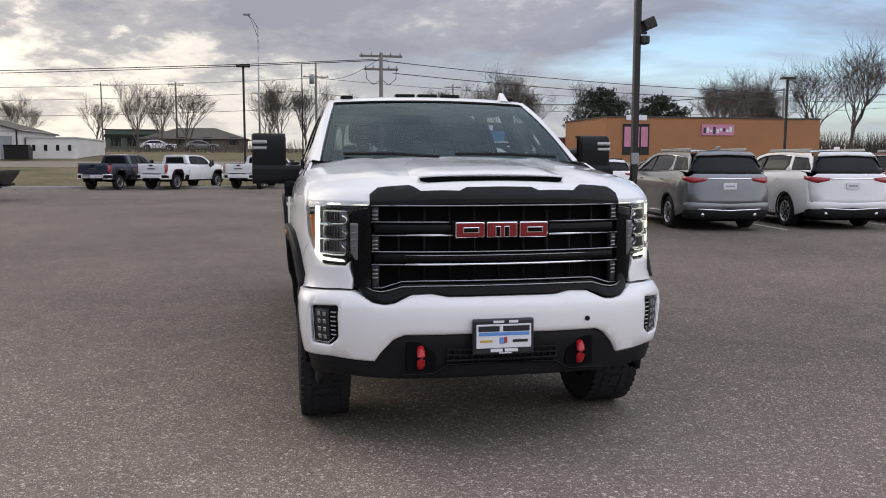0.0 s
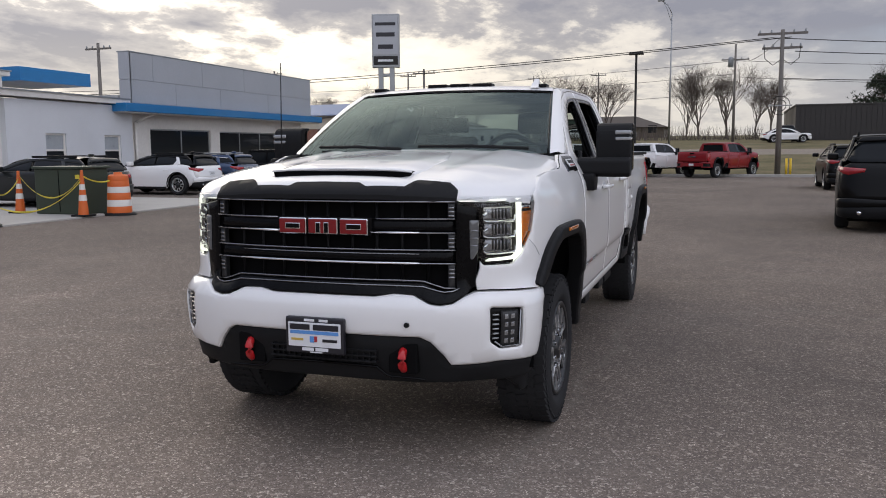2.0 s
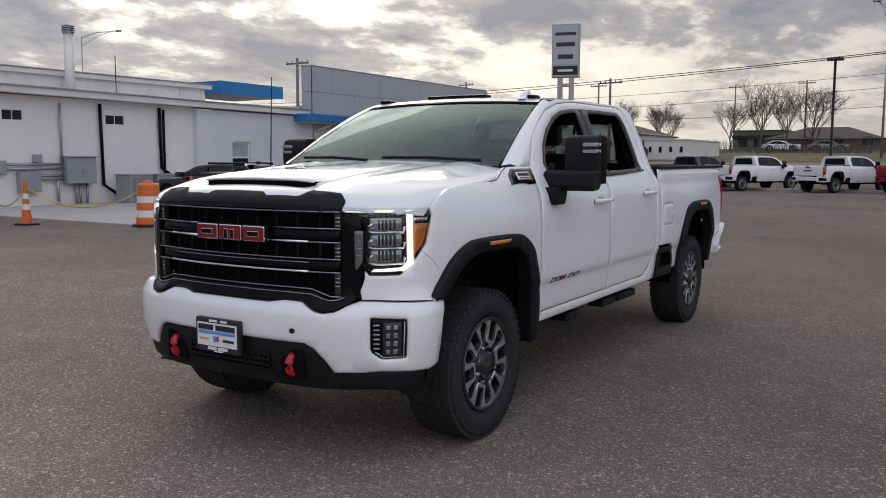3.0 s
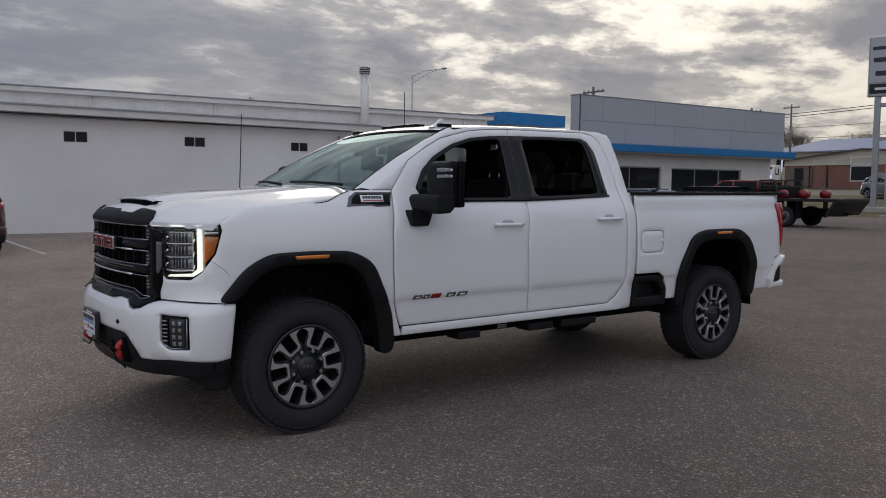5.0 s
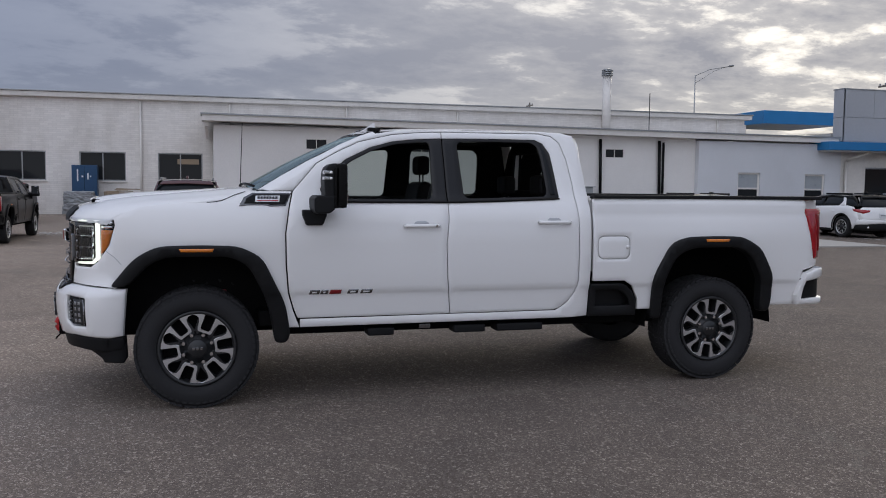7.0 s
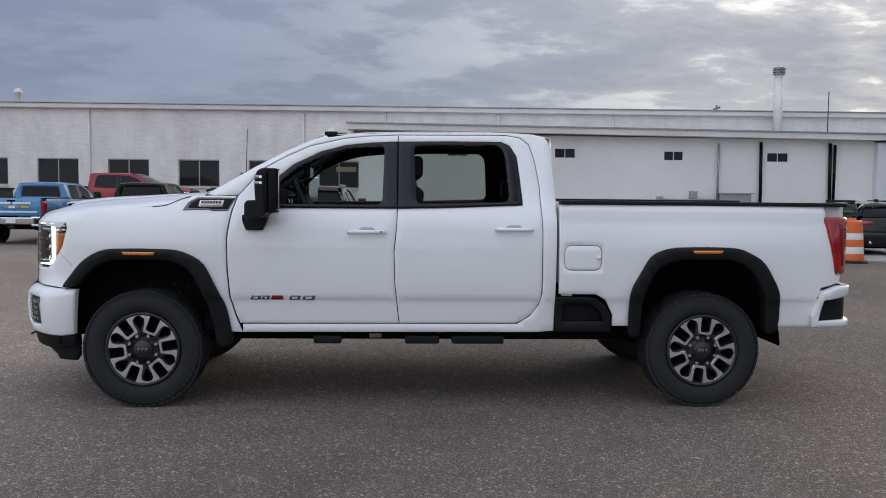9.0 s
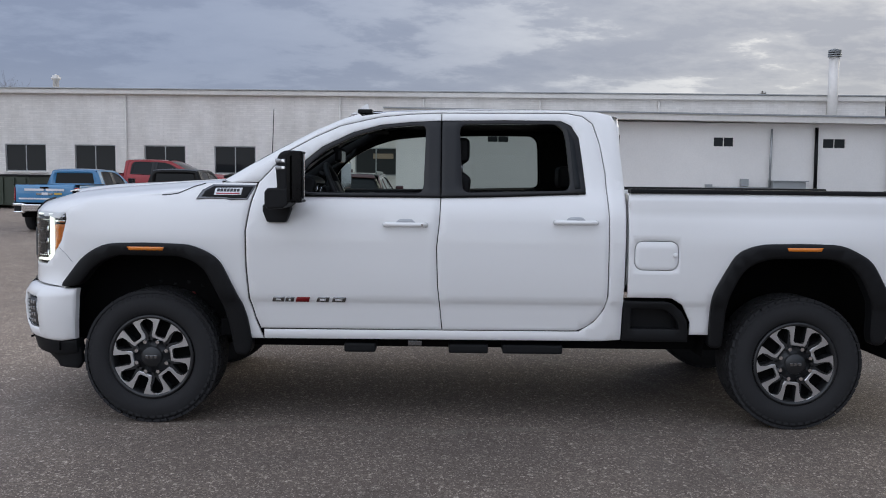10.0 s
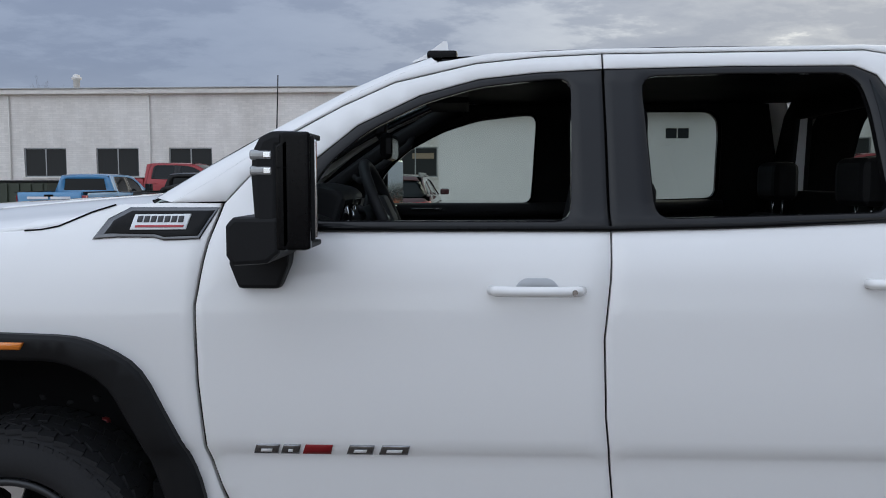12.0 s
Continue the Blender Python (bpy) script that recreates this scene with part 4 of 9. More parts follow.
    grille = pan("grille_surround", sur, M["gloss_black"], (mirrored(gr_hole),), 0.07, 0.0, r=0.006, lab="gloss black grille surround")
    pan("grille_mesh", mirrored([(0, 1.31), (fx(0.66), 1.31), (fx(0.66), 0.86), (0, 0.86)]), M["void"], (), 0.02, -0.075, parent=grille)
    rows = (((1.297, 1.215), False), ((1.148, 1.066), False), ((1.001, 0.919), True))
    for a, b in ((1.215, 1.148), (1.066, 1.001)):
        pan("grille_bar", mirrored([(0, a), (fx(0.648), a), (fx(0.648), b), (0, b)]), M["gloss_black"], (), 0.05, -0.012, 0.010, parent=grille)
    if fine:
        tube("grille_line", grille, M["dark_chrome"], [S(k * fx(0.485) / 6, 1.047, 0.0) for k in range(-6, 7)], 0.0035, 6)
        for (a, b), bottom in rows:
            for sg in (1, -1):
                end = [(sg * fx(0.616), a - 0.004), (sg * fx(0.650), a - 0.004), (sg * fx(0.650), (b - 0.040) if bottom else b + 0.004), (sg * fx(0.616), (b - 0.032) if bottom else b + 0.004)]
                pan("grille_end", end, M["pocket"], (), 0.03, -0.006, 0.004, parent=grille, stp=0.03)
                for q in range(3):
                    z0 = a - 0.022 - 0.020 * q
                    pan("end_rib", [(sg * fx(0.618), z0), (sg * fx(0.648), z0), (sg * fx(0.648), z0 - 0.012), (sg * fx(0.618), z0 - 0.012)], M["dark_chrome"], (), 0.008, -0.003, 0.003, parent=grille, stp=0.03)
            for z, tilt in ((a, 0), (b, 1)):
                half = [0.650, 0.6, 0.5, 0.4, 0.3, 0.2, 0.1]
                zs = [z - (0.036 * ease((x - 0.485) / 0.09) if bottom and tilt else 0) for x in half]
                line = [S(-fx(x), q, 0.001) for x, q in zip(half, zs)] + [S(0, z, 0.001)] + [S(fx(x), q, 0.001) for x, q in zip(half[::-1], zs[::-1])]
                if z in (1.215, 1.148):       # the badge breaks these two lines
                    cut = 0.250
                    for sg in (1, -1):
                        tube("grille_line", grille, M["dark_chrome"], [S(sg * fx(x), z, 0.001) for x in (0.650, 0.5, 0.38, cut)], 0.0045, 6)
                else:
                    tube("grille_line", grille, M["dark_chrome"], line, 0.0045, 6)
        for sg in (1, -1):
            tube("bright_line", grille, M["chrome"], [S(sg * fx(x), 1.150, 0.007) for x in (0.485, 0.36, 0.250)], 0.0065, 6)
        tube("bright_line", grille, M["chrome"], [S(k * fx(0.485) / 6, 1.003, 0.007) for k in range(-6, 7)], 0.0065, 6)
        foot = [0.668, 0.64, 0.60, 0.565, 0.50, 0.40, 0.2]
        fz = [0.884, 0.870, 0.866, 0.872, 0.890, 0.893, 0.893]
        tube("grille_foot", grille, M["dark_chrome"], [S(-fx(x), q, 0.004) for x, q in zip(foot, fz)] + [S(fx(x), q, 0.004) for x, q in zip(foot[::-1], fz[::-1])], 0.0045, 6)
        for k in range(-4, 5):
            tube("grille_rib", grille, M["black_trim"], [S(fx(abs(k) * 0.13) * (1 if k >= 0 else -1), z, -0.05) for z in (1.29, 0.90)], 0.008, 4)
        # badge: three plain red blocks edged in chrome
        badge = box("badge_backing", grille, M["gloss_black"], (-0.255, -0.9380, 1.132), (0.255, -0.9080, 1.222), 0.006, "badge of plain red blocks edged in chrome")
        for k, (c, wd) in enumerate(((-0.165, 0.150), (0.0, 0.160), (0.165, 0.150))):
            lo, hi = (c - wd / 2, 1.136), (c + wd / 2, 1.216)
            box("badge_edge", badge, M["chrome"], (lo[0], -0.9540, lo[1]), (hi[0], -0.9350, hi[1]), 0.014, seg=3)
            box("badge_block", badge, M["red_gloss"], (lo[0] + 0.005, -0.9590, lo[1] + 0.005), (hi[0] - 0.005, -0.9480, hi[1] - 0.005), 0.008)
            slots = (((-0.46, -0.10), (1.14, 1.196)), ((0.10, 0.46), (1.14, 1.196))) if k == 1 else (((-0.50, 0.60), (1.161, 1.191)),)
            for (a, b), (z0, z1) in slots:
                box("badge_slot_edge", badge, M["chrome"], (c + wd / 2 * a, -0.9610, z0), (c + wd / 2 * b, -0.9530, z1), 0.004)
                box("badge_slot", badge, M["gloss_black"], (c + wd / 2 * a + 0.004, -0.9630, z0 + 0.004), (c + wd / 2 * b - 0.004, -0.9550, z1 - 0.004), 0.002)
    # headlamps
    for sg in (1, -1):
        def m_(poly):
            return [(sg * u, v) for u, v in poly]
        lamp = new("headlamp")
        lamp.parent = T
        tagged(lamp, "headlamp with a lit white running strip")
        outer = [(fx(0.664), 1.322), (fx(0.90), 1.318), (sy(-0.543), 1.316), (sy(-0.531), 1.275), (sy(-0.567), 1.14), (sy(-0.640), 1.035), (fx(0.885), 0.994), (fx(0.775), 0.995), (fx(0.752), 1.03), (fx(0.750), 1.255), (fx(0.664), 1.283)]
        pan("housing", m_(outer), M["gloss_black"], (), 0.03, -0.03, parent=lamp)
        if fine:
            pan("amber_marker", m_([(sy(-0.622), 1.240), (sy(-0.541), 1.240), (sy(-0.572), 1.14), (sy(-0.624), 1.075)]), M["amber"], (), 0.012, -0.012, 0.004, parent=lamp, stp=0.03)
            pan("side_reflector", m_([(fx(0.931), 1.304), (sy(-0.628), 1.304), (sy(-0.628), 1.255), (sy(-0.630), 1.105), (sy(-0.640), 1.062), (fx(0.931), 1.046)]), M["lamp_silver"], (), 0.012, -0.014, 0.004, parent=lamp, stp=0.03)
            for z in (1.254, 1.284):
                pan("chrome_rib", m_([(sy(-0.620), z), (sy(-0.545), z), (sy(-0.545), z + 0.014), (sy(-0.620), z + 0.014)]), M["chrome"], (), 0.008, -0.012, 0.003, parent=lamp, stp=0.03)
            for k, z in enumerate((1.050, 1.126, 1.202)):
                bowl = rounded([(fx(0.768), z + 0.004), (fx(0.800), z), (fx(0.896), z), (fx(0.896), z + 0.066), (fx(0.778), z + 0.066)], 0.010)
                pan("reflector_bowl", m_(bowl), M["dark_chrome"], (), 0.03, -0.016, 0.006, parent=lamp, stp=0.025)
                for q in range(5):
                    x0 = 0.812 + 0.014 * q
                    pan("bowl_rib", m_([(fx(x0), z + 0.010), (fx(x0 + 0.008), z + 0.010), (fx(x0 + 0.008), z + 0.060), (fx(x0), z + 0.060)]), M["pocket"], (), 0.01, -0.012, 0.003, parent=lamp, stp=0.03)
                tube("chrome_ledge", lamp, M["chrome"], [S(sg * fx(x), q, -0.006) for x, q in ((0.790, z + 0.040), (0.772, z + 0.026), (0.770, z + 0.008), (0.785, z - 0.002), (0.83, z - 0.004), (0.897, z - 0.002), (0.900, z + 0.026))], 0.0065, 6)
        pan("running_strip", m_([(fx(0.668), 1.297), (fx(0.908), 1.296), (fx(0.909), 1.055), (fx(0.892), 1.027), (fx(0.796), 1.021), (fx(0.782), 1.008), (fx(0.897), 1.010), (fx(0.925), 1.044), (fx(0.924), 1.309), (fx(0.668), 1.309)]), M["drl"], (), 0.012, -0.004, 0.004, parent=lamp, stp=0.03, lab="lit white running strip")
        if fine:
            pan("lens_cover", m_(outer), M["lens_clear"], (), 0.02, 0.0, parent=lamp)
            mk = pan("side_marker", m_(rounded([(fx(0.712), 1.208), (fx(0.752), 1.208), (fx(0.750), 1.060), (fx(0.728), 1.022), (fx(0.716), 1.022)], 0.008)), M["lens_grey"], (), 0.012, 0.006, 0.004, stp=0.03, lab="smoked grey marker lens")
            for k in range(3):
                pan("marker_rib", m_([(fx(0.718), 1.085 + 0.036 * k), (fx(0.747), 1.085 + 0.036 * k), (fx(0.747), 1.090 + 0.036 * k), (fx(0.718), 1.090 + 0.036 * k)]), M["dark_chrome"], (), 0.006, 0.009, 0.002, parent=mk, stp=0.03)
    # wings, doors and cab sides
    af, ar = arch(0.0, 1.0, 1.07, 0.55, 0.56), arch(4.02, 1.0, 1.10, 0.60, 0.60)
    af_in = [(y, z) for y, z in af]
    wing = [(fx(0.757), 1.012), (fx(0.775), 0.989), (fx(0.888), 0.988), (sy(-0.635), 1.03), (sy(-0.560), 1.14), (sy(-0.524), 1.275), (sy(-0.536), 1.318), (sy(-0.44), 1.372), (sy(-0.36), 1.402), (sy(-0.2), 1.420), (sy(0.06), 1.430), (sy(0.17), 1.442),
            (sy(0.26), 1.484), (sy(0.34), 1.508), (sy(0.50), 1.514), (sy(0.652), 1.512), (sy(0.625), 1.40), (sy(0.597), 1.22), (sy(0.600), 1.00), (sy(0.615), 0.80), (sy(0.655), 0.66), (sy(0.700), 0.545), (sy(0.56), 0.545)] + \
        [(sy(y), z) for y, z in reversed(af_in[1:])] + [(sy(-0.53), 0.855), (sy(-0.60), 0.862), (fx(0.80), 0.874), (fx(0.745), 0.874), (fx(0.738), 0.915), (fx(0.757), 0.975)]
    both("wing", wing, P)
    seam = [(0.84, 1.715), (1.00, 1.805), (1.16, 1.880), (1.41, 1.940), (1.60, 1.960), (1.80, 1.970)]
    wf = [(0.885, 1.443), (0.855, 1.53), (0.93, 1.648), (1.05, 1.748), (1.24, 1.842), (1.42, 1.892), (1.60, 1.912), (1.797, 1.922)]
    front_door = [(0.662, 1.512), (0.84, 1.715)] + seam[1:-1] + [(1.798, 1.970)] + wf[::-1] + [(1.798, 1.443), (1.7915, 1.30), (1.774, 1.13), (1.782, 0.90), (1.814, 0.612), (0.688, 0.612), (0.660, 0.68), (0.626, 0.80), (0.610, 1.00), (0.606, 1.22), (0.634, 1.40)]
    both("front_door", [(sy(y), z) for y, z in front_door], P)
    wr_ = [(1.803, 1.922), (2.20, 1.930), (2.56, 1.930), (2.625, 1.900), (2.672, 1.820), (2.690, 1.65), (2.705, 1.485), (2.66, 1.462), (1.803, 1.446)]
    rear_seam = [(1.803, 1.970), (2.60, 1.978), (2.70, 1.960), (2.762, 1.910), (2.80, 1.78), (2.826, 1.60), (2.838, 1.29), (2.837, 0.86), (2.834, 0.815), (2.824, 0.772), (2.802, 0.728), (2.770, 0.688), (2.732, 0.655), (2.695, 0.632), (2.655, 0.616)]
    rear_door = rear_seam + [(1.820, 0.612), (1.788, 0.90), (1.780, 1.13), (1.797, 1.30), (1.803, 1.446)] + wr_[::-1][1:]
    both("rear_door", [(sy(y), z) for y, z in rear_door], P)
    rail = [(0.50, 1.515), (0.62, 1.585), (0.80, 1.705), (1.02, 1.838), (1.18, 1.912), (1.29, 1.947), (1.46, 1.975), (1.80, 1.989), (2.60, 1.998), (2.80, 1.990), (2.885, 1.968), (2.905, 1.93), (2.93, 1.70), (2.945, 1.50), (2.935, 0.56), (2.80, 0.55), (0.705, 0.545), (0.705, 0.603), (2.672, 0.609), (2.76, 0.668),
            (2.824, 0.752), (2.845, 0.84), (2.843, 1.29), (2.831, 1.60), (2.804, 1.783), (2.766, 1.914), (2.702, 1.964), (2.60, 1.982), (1.80, 1.974), (1.60, 1.964), (1.41, 1.944), (1.16, 1.884), (1.00, 1.809), (0.838, 1.719), (0.662, 1.518)]
    both("cab_side", [(sy(y), z) for y, z in rail], P)
    # side glass with black frames
    for sg in (1, -1):
        def q_(poly):
            return [(sg * sy(y), z) for y, z in poly]
        fr1 = wf + [(1.797, 1.443)]
        in1 = [(0.93, 1.462), (0.905, 1.53), (0.965, 1.630), (1.08, 1.728), (1.25, 1.815), (1.42, 1.866), (1.60, 1.886), (1.702, 1.893), (1.690, 1.462)]
        in1 = rounded(in1, 0.05, 4)
        pan("door_frame", q_(fr1), M["pillar_gloss"], (q_(in1),), 0.03, -0.004, lab="gloss black window frame")
        in2 = [(1.915, 1.898), (2.20, 1.905), (2.53, 1.905), (2.575, 1.870), (2.590, 1.80), (2.612, 1.490), (1.935, 1.470)]
        in2 = rounded(in2, 0.05, 4)
        pan("door_frame", q_(wr_), M["pillar_gloss"], (q_(in2),), 0.03, -0.004, lab="gloss black window frame")
        pan("quarter_glass", q_([(2.60, 1.885), (2.640, 1.81), (2.675, 1.50), (2.635, 1.495), (2.612, 1.80)]), M["car_glass"], (), 0.01, 0.0, 0.002)
        # the driver's side windows of the nearest truck are wound down
        for nm, poly, mt in (("front_glass", in1, "glass_door"), ("rear_glass", in2, "glass_rear")) if not (fine and sg > 0) else ():
            v = [S(sg * sy(y), z, -0.012) for y, z in resample(poly, 0.1)]
            meshed(nm, v, [list(range(len(v)))], M[mt] if fine else M["car_glass"], T, smooth=False, out=(sg, 0, 0)).visible_shadow = False
        if fine:
            card = [(0.55, 1.50), (0.80, 1.70), (1.02, 1.83), (1.28, 1.935), (1.80, 1.965), (2.62, 1.97), (2.80, 1.94), (2.92, 1.55), (2.92, 0.60), (0.68, 0.60), (0.60, 1.3)]
            pan("cab_lining", q_(card), M["seat"], (q_(inset_loop(in1, -0.012)), q_(inset_loop(in2, -0.012))), 0.01, -0.050, lab="black inner door lining")
        tube("belt_strip", T, M["gloss_black"], [S(sg * sy(y), z, 0.006) for y, z in ((0.90, 1.440), (1.3, 1.441), (1.80, 1.442), (2.2, 1.452), (2.70, 1.474))], 0.009, 6)
        if fine:
            box("mirror_sail", T, M["black_trim"], (sg * 0.945, 0.86, 1.445), (sg * 0.962, 0.94, 1.53), 0.008)
    # flares, steps, handles, badges
    for sg in (1, -1):
        for y0, ring, mk in ((0.0, af, (-0.11, 0.12)), (4.02, ar, (3.905, 4.125))):
            out = [(-0.555, 0.86), (-0.50, 0.93), (-0.40, 1.055), (-0.255, 1.135), (0.0, 1.142), (0.28, 1.135), (0.44, 1.055), (0.60, 0.72), (0.635, 0.50), (0.61, 0.44), (0.525, 0.44), (0.50, 0.62), (0.455, 0.78), (0.345, 1.0), (0.22, 1.062), (-0.20, 1.062), (-0.325, 1.0), (-0.445, 0.86)] if y0 == 0 else \
                  [(-0.545, 0.52), (-0.545, 0.86), (-0.40, 1.13), (-0.26, 1.178), (0.0, 1.184), (0.24, 1.178), (0.42, 1.085), (0.55, 0.86), (0.563, 0.66), (0.550, 0.555), (0.475, 0.545), (0.455, 0.62), (0.45, 0.80), (0.335, 1.02), (0.20, 1.092), (-0.21, 1.092), (-0.355, 1.03), (-0.45, 0.83), (-0.46, 0.52)]
            fl = pan("wheel_flare", [(sg * sy(y0 + y), z) for y, z in rounded(out, 0.07, 3)], M["black_trim"], (), 0.09, 0.034, 0.010, lab="black textured wheel flare", stp=0.05)
            zt = 1.118 if y0 == 0 else 1.160
            pan("side_marker", [(sg * sy(mk[0]), zt), (sg * sy(mk[1]), zt), (sg * sy(mk[1] - 0.012), zt - 0.022), (sg * sy(mk[0] + 0.012), zt - 0.022)], M["amber"], (), 0.01, 0.040, 0.003, parent=fl, stp=0.05, lab="amber marker lamp")
        for y0, z0, dz in ((1.455, 1.268, 0.0), (2.503, 1.292, 0.0)):
            hd = new("door_handle")
            hd.parent = T
            # on the nearest truck, grey paints in the shading of the recess above the grip
            cup = rounded([(sg * sy(y0 + 0.062), z0 + 0.004), (sg * sy(y0 + 0.198), z0 + 0.004), (sg * sy(y0 + 0.172), z0 + 0.036), (sg * sy(y0 + 0.088), z0 + 0.036)], 0.02)
            pan("handle_cup_shade", cup, M["grey_panel"] if fine else P, (), 0.01, 0.0025, 0.002, parent=hd, stp=0.04)
            pts = [S(sg * sy(y0 + a), z0 + 0.002, b) for a, b in ((0.0, 0.006), (0.012, 0.028), (0.06, 0.038), (0.13, 0.040), (0.20, 0.038), (0.245, 0.028), (0.257, 0.006))]
            bm = bmesh.new()
            add_tube(bm, pts, 0.015, 8)
            part("grip", bm, P, hd, smooth=True)
            if fine and y0 < 2:
                bm = bmesh.new()
                a = S(sg * sy(y0 + 0.232), z0 + 0.002, 0.036)
                add_rod(bm, a, a + Vector((sg * 0.018, 0, 0)), 0.008, 0.008, 10)
                part("lock", bm, M["chrome"], hd)
        # black step pocket behind the cab, ahead of the rear wheel
        sp = pan("bed_step", [(sg * sy(y), z) for y, z in ((2.942, 0.812), (3.20, 0.812), (3.245, 0.797), (3.30, 0.750), (3.335, 0.69), (3.347, 0.62), (3.347, 0.555), (2.942, 0.555))], M["black_trim"],
                 ([(sg * sy(y), z) for y, z in ((2.99, 0.765), (3.18, 0.765), (3.235, 0.735), (3.275, 0.69), (3.290, 0.635), (2.99, 0.635))],), 0.10, 0.012, lab="black bumper step")
        pan("step_recess", [(sg * sy(y), z) for y, z in ((2.97, 0.79), (3.20, 0.79), (3.30, 0.71), (3.31, 0.57), (2.97, 0.57))], M["black_trim"], (), 0.02, -0.060, parent=sp)
        if fine:
            vent = pan("wing_vent", [(sg * sy(y), z) for y, z in ((0.318, 1.424), (0.336, 1.464), (0.386, 1.493), (0.640, 1.494), (0.602, 1.418), (0.50, 1.414), (0.47, 1.422), (0.37, 1.423))], M["gloss_black"], (), 0.015, 0.008, 0.004, lab="black wing vent with a small white plaque", stp=0.03)
            pan("vent_rim", [(sg * sy(y), z) for y, z in ((0.285, 1.408), (0.318, 1.468), (0.378, 1.501), (0.650, 1.501), (0.606, 1.410), (0.50, 1.406), (0.47, 1.414), (0.36, 1.414))], M["vent_chrome"], (), 0.01, 0.006, 0.003, parent=vent, stp=0.03)
            pan("plaque", [(sg * sy(y), z) for y, z in ((0.395, 1.436), (0.400, 1.480), (0.570, 1.482), (0.562, 1.438))], M["label_white"], (), 0.006, 0.013, 0.002, parent=vent, stp=0.03)
            for k in range(7):
                a = 0.412 + 0.0205 * k
                pan("plaque_bar", [(sg * sy(y), z) for y, z in ((a, 1.458), (a, 1.476), (a + 0.0165, 1.477), (a + 0.0165, 1.459))], M["label_black"], (), 0.002, 0.0155, 0.001, parent=vent, stp=0.03)
            pan("plaque_bar", [(sg * sy(y), z) for y, z in ((0.410, 1.443), (0.410, 1.450), (0.556, 1.451), (0.554, 1.444))], M["label_red"], (), 0.002, 0.0155, 0.001, parent=vent, stp=0.03)
            tube("panel_seam", T, M["void"], [S(sg * sy(y), z, 0.0005) for y, z in ((0.07, 1.432), (0.12, 1.435), (0.17, 1.445), (0.26, 1.486), (0.33, 1.508))], 0.0028, 5)
            tube("panel_seam", T, M["grey_box"], [S(sg * sy(y), z, 0.0) for y, z in ((-0.583, 1.10), (-0.53, 1.06), (-0.485, 1.01))], 0.0018, 4)
            # door badge as plain slanted bars
            for a, b, c in ((0.762, 0.835, "dark_chrome"), (0.842, 0.896, "dark_chrome"), (0.906, 0.990, "red_gloss"), (1.035, 1.112, "dark_chrome"), (1.130, 1.215, "dark_chrome")):
                pan("badge_bar", [(sg * sy(a), 0.782), (sg * sy(b), 0.782), (sg * sy(b + 0.008), 0.814), (sg * sy(a + 0.012), 0.814)], M[c], (), 0.006, 0.006, 0.002, stp=0.03)
                if c == "dark_chrome":
                    pan("badge_slot", [(sg * sy(a + 0.022), 0.790), (sg * sy(b - 0.018), 0.790), (sg * sy(b - 0.014), 0.801), (sg * sy(a + 0.026), 0.801)], M["white"], (), 0.002, 0.0075, 0.001, stp=0.03)
    # bed sides with fuel door, rails, tailgate, tail lamps, rear bumper
    bed = [(2.962, 0.835), (2.958, 1.455), (2.975, 1.482), (4.90, 1.482), (4.905, 1.40), (4.95, 1.20), (4.985, 0.985), (5.035, 0.975), (5.035, 0.93), (4.88, 0.89), (4.82, 0.60), (4.56, 0.60)] + \
        [(y, z) for y, z in reversed(ar[1:-1])] + [(3.49, 0.60), (3.36, 0.60), (3.36, 0.68), (3.305, 0.79), (3.23, 0.835)]
    fuel = rounded([(2.998, 1.008), (3.262, 1.008), (3.262, 1.185), (2.998, 1.185)], 0.055, 6)
    both("bed_side", [(sy(y), z) for y, z in bed], P, holes=([(sy(y), z) for y, z in inset_loop(fuel, -0.0015)],))
    for sg in (1, -1):
        fd = pan("fuel_door", [(sg * sy(y), z) for y, z in inset_loop(fuel, 0.0015)], P, (), 0.012, 0.0, 0.0015)
        if fine:
            bm = bmesh.new()
            c = S(sg * sy(3.245), 1.10, 0.0)
            bmesh.ops.create_uvsphere(bm, u_segments=12, v_segments=8, radius=0.017, matrix=Matrix.Translation(c) @ Matrix.Diagonal((0.6, 1, 1, 1)))
            part("finger_pull", bm, P, fd, smooth=True)
        tl = pan("tail_lamp", [(sg * u, z) for u, z in rounded([(sy(4.888), 1.405), (S.rx(0.93), 1.405), (S.rx(0.93), 0.985), (sy(4.985), 0.985), (sy(4.945), 1.16)], 0.02)], M["tail"], (), 0.03, 0.010, 0.012, lab="red wraparound tail lamp")
        if fine:
            pan("lamp_strip", [(sg * u, z) for u, z in ((sy(5.01), 1.36), (sy(5.05), 1.36), (sy(5.06), 1.05), (sy(5.035), 1.05))], M["red_gloss"], (), 0.008, 0.015, 0.003, parent=tl)
        rb = [(4.83, 0.60), (4.815, 0.68), (4.88, 0.865), (5.00, 0.905), (5.06, 0.905)]
        pan("rear_bumper_corner", [(sg * sy(y), z) for y, z in rb] + [(sg * S.rx(0.62), 0.905), (sg * S.rx(0.62), 0.60)], P if tail_trim == "white" else M[tail_trim], ([(sg * sy(4.895), 0.80), (sg * sy(5.07), 0.83), (sg * S.rx(0.72), 0.83), (sg * S.rx(0.72), 0.66), (sg * sy(5.05), 0.655), (sg * sy(4.87), 0.645)],), 0.06, 0.045, 0.008, stp=0.06)
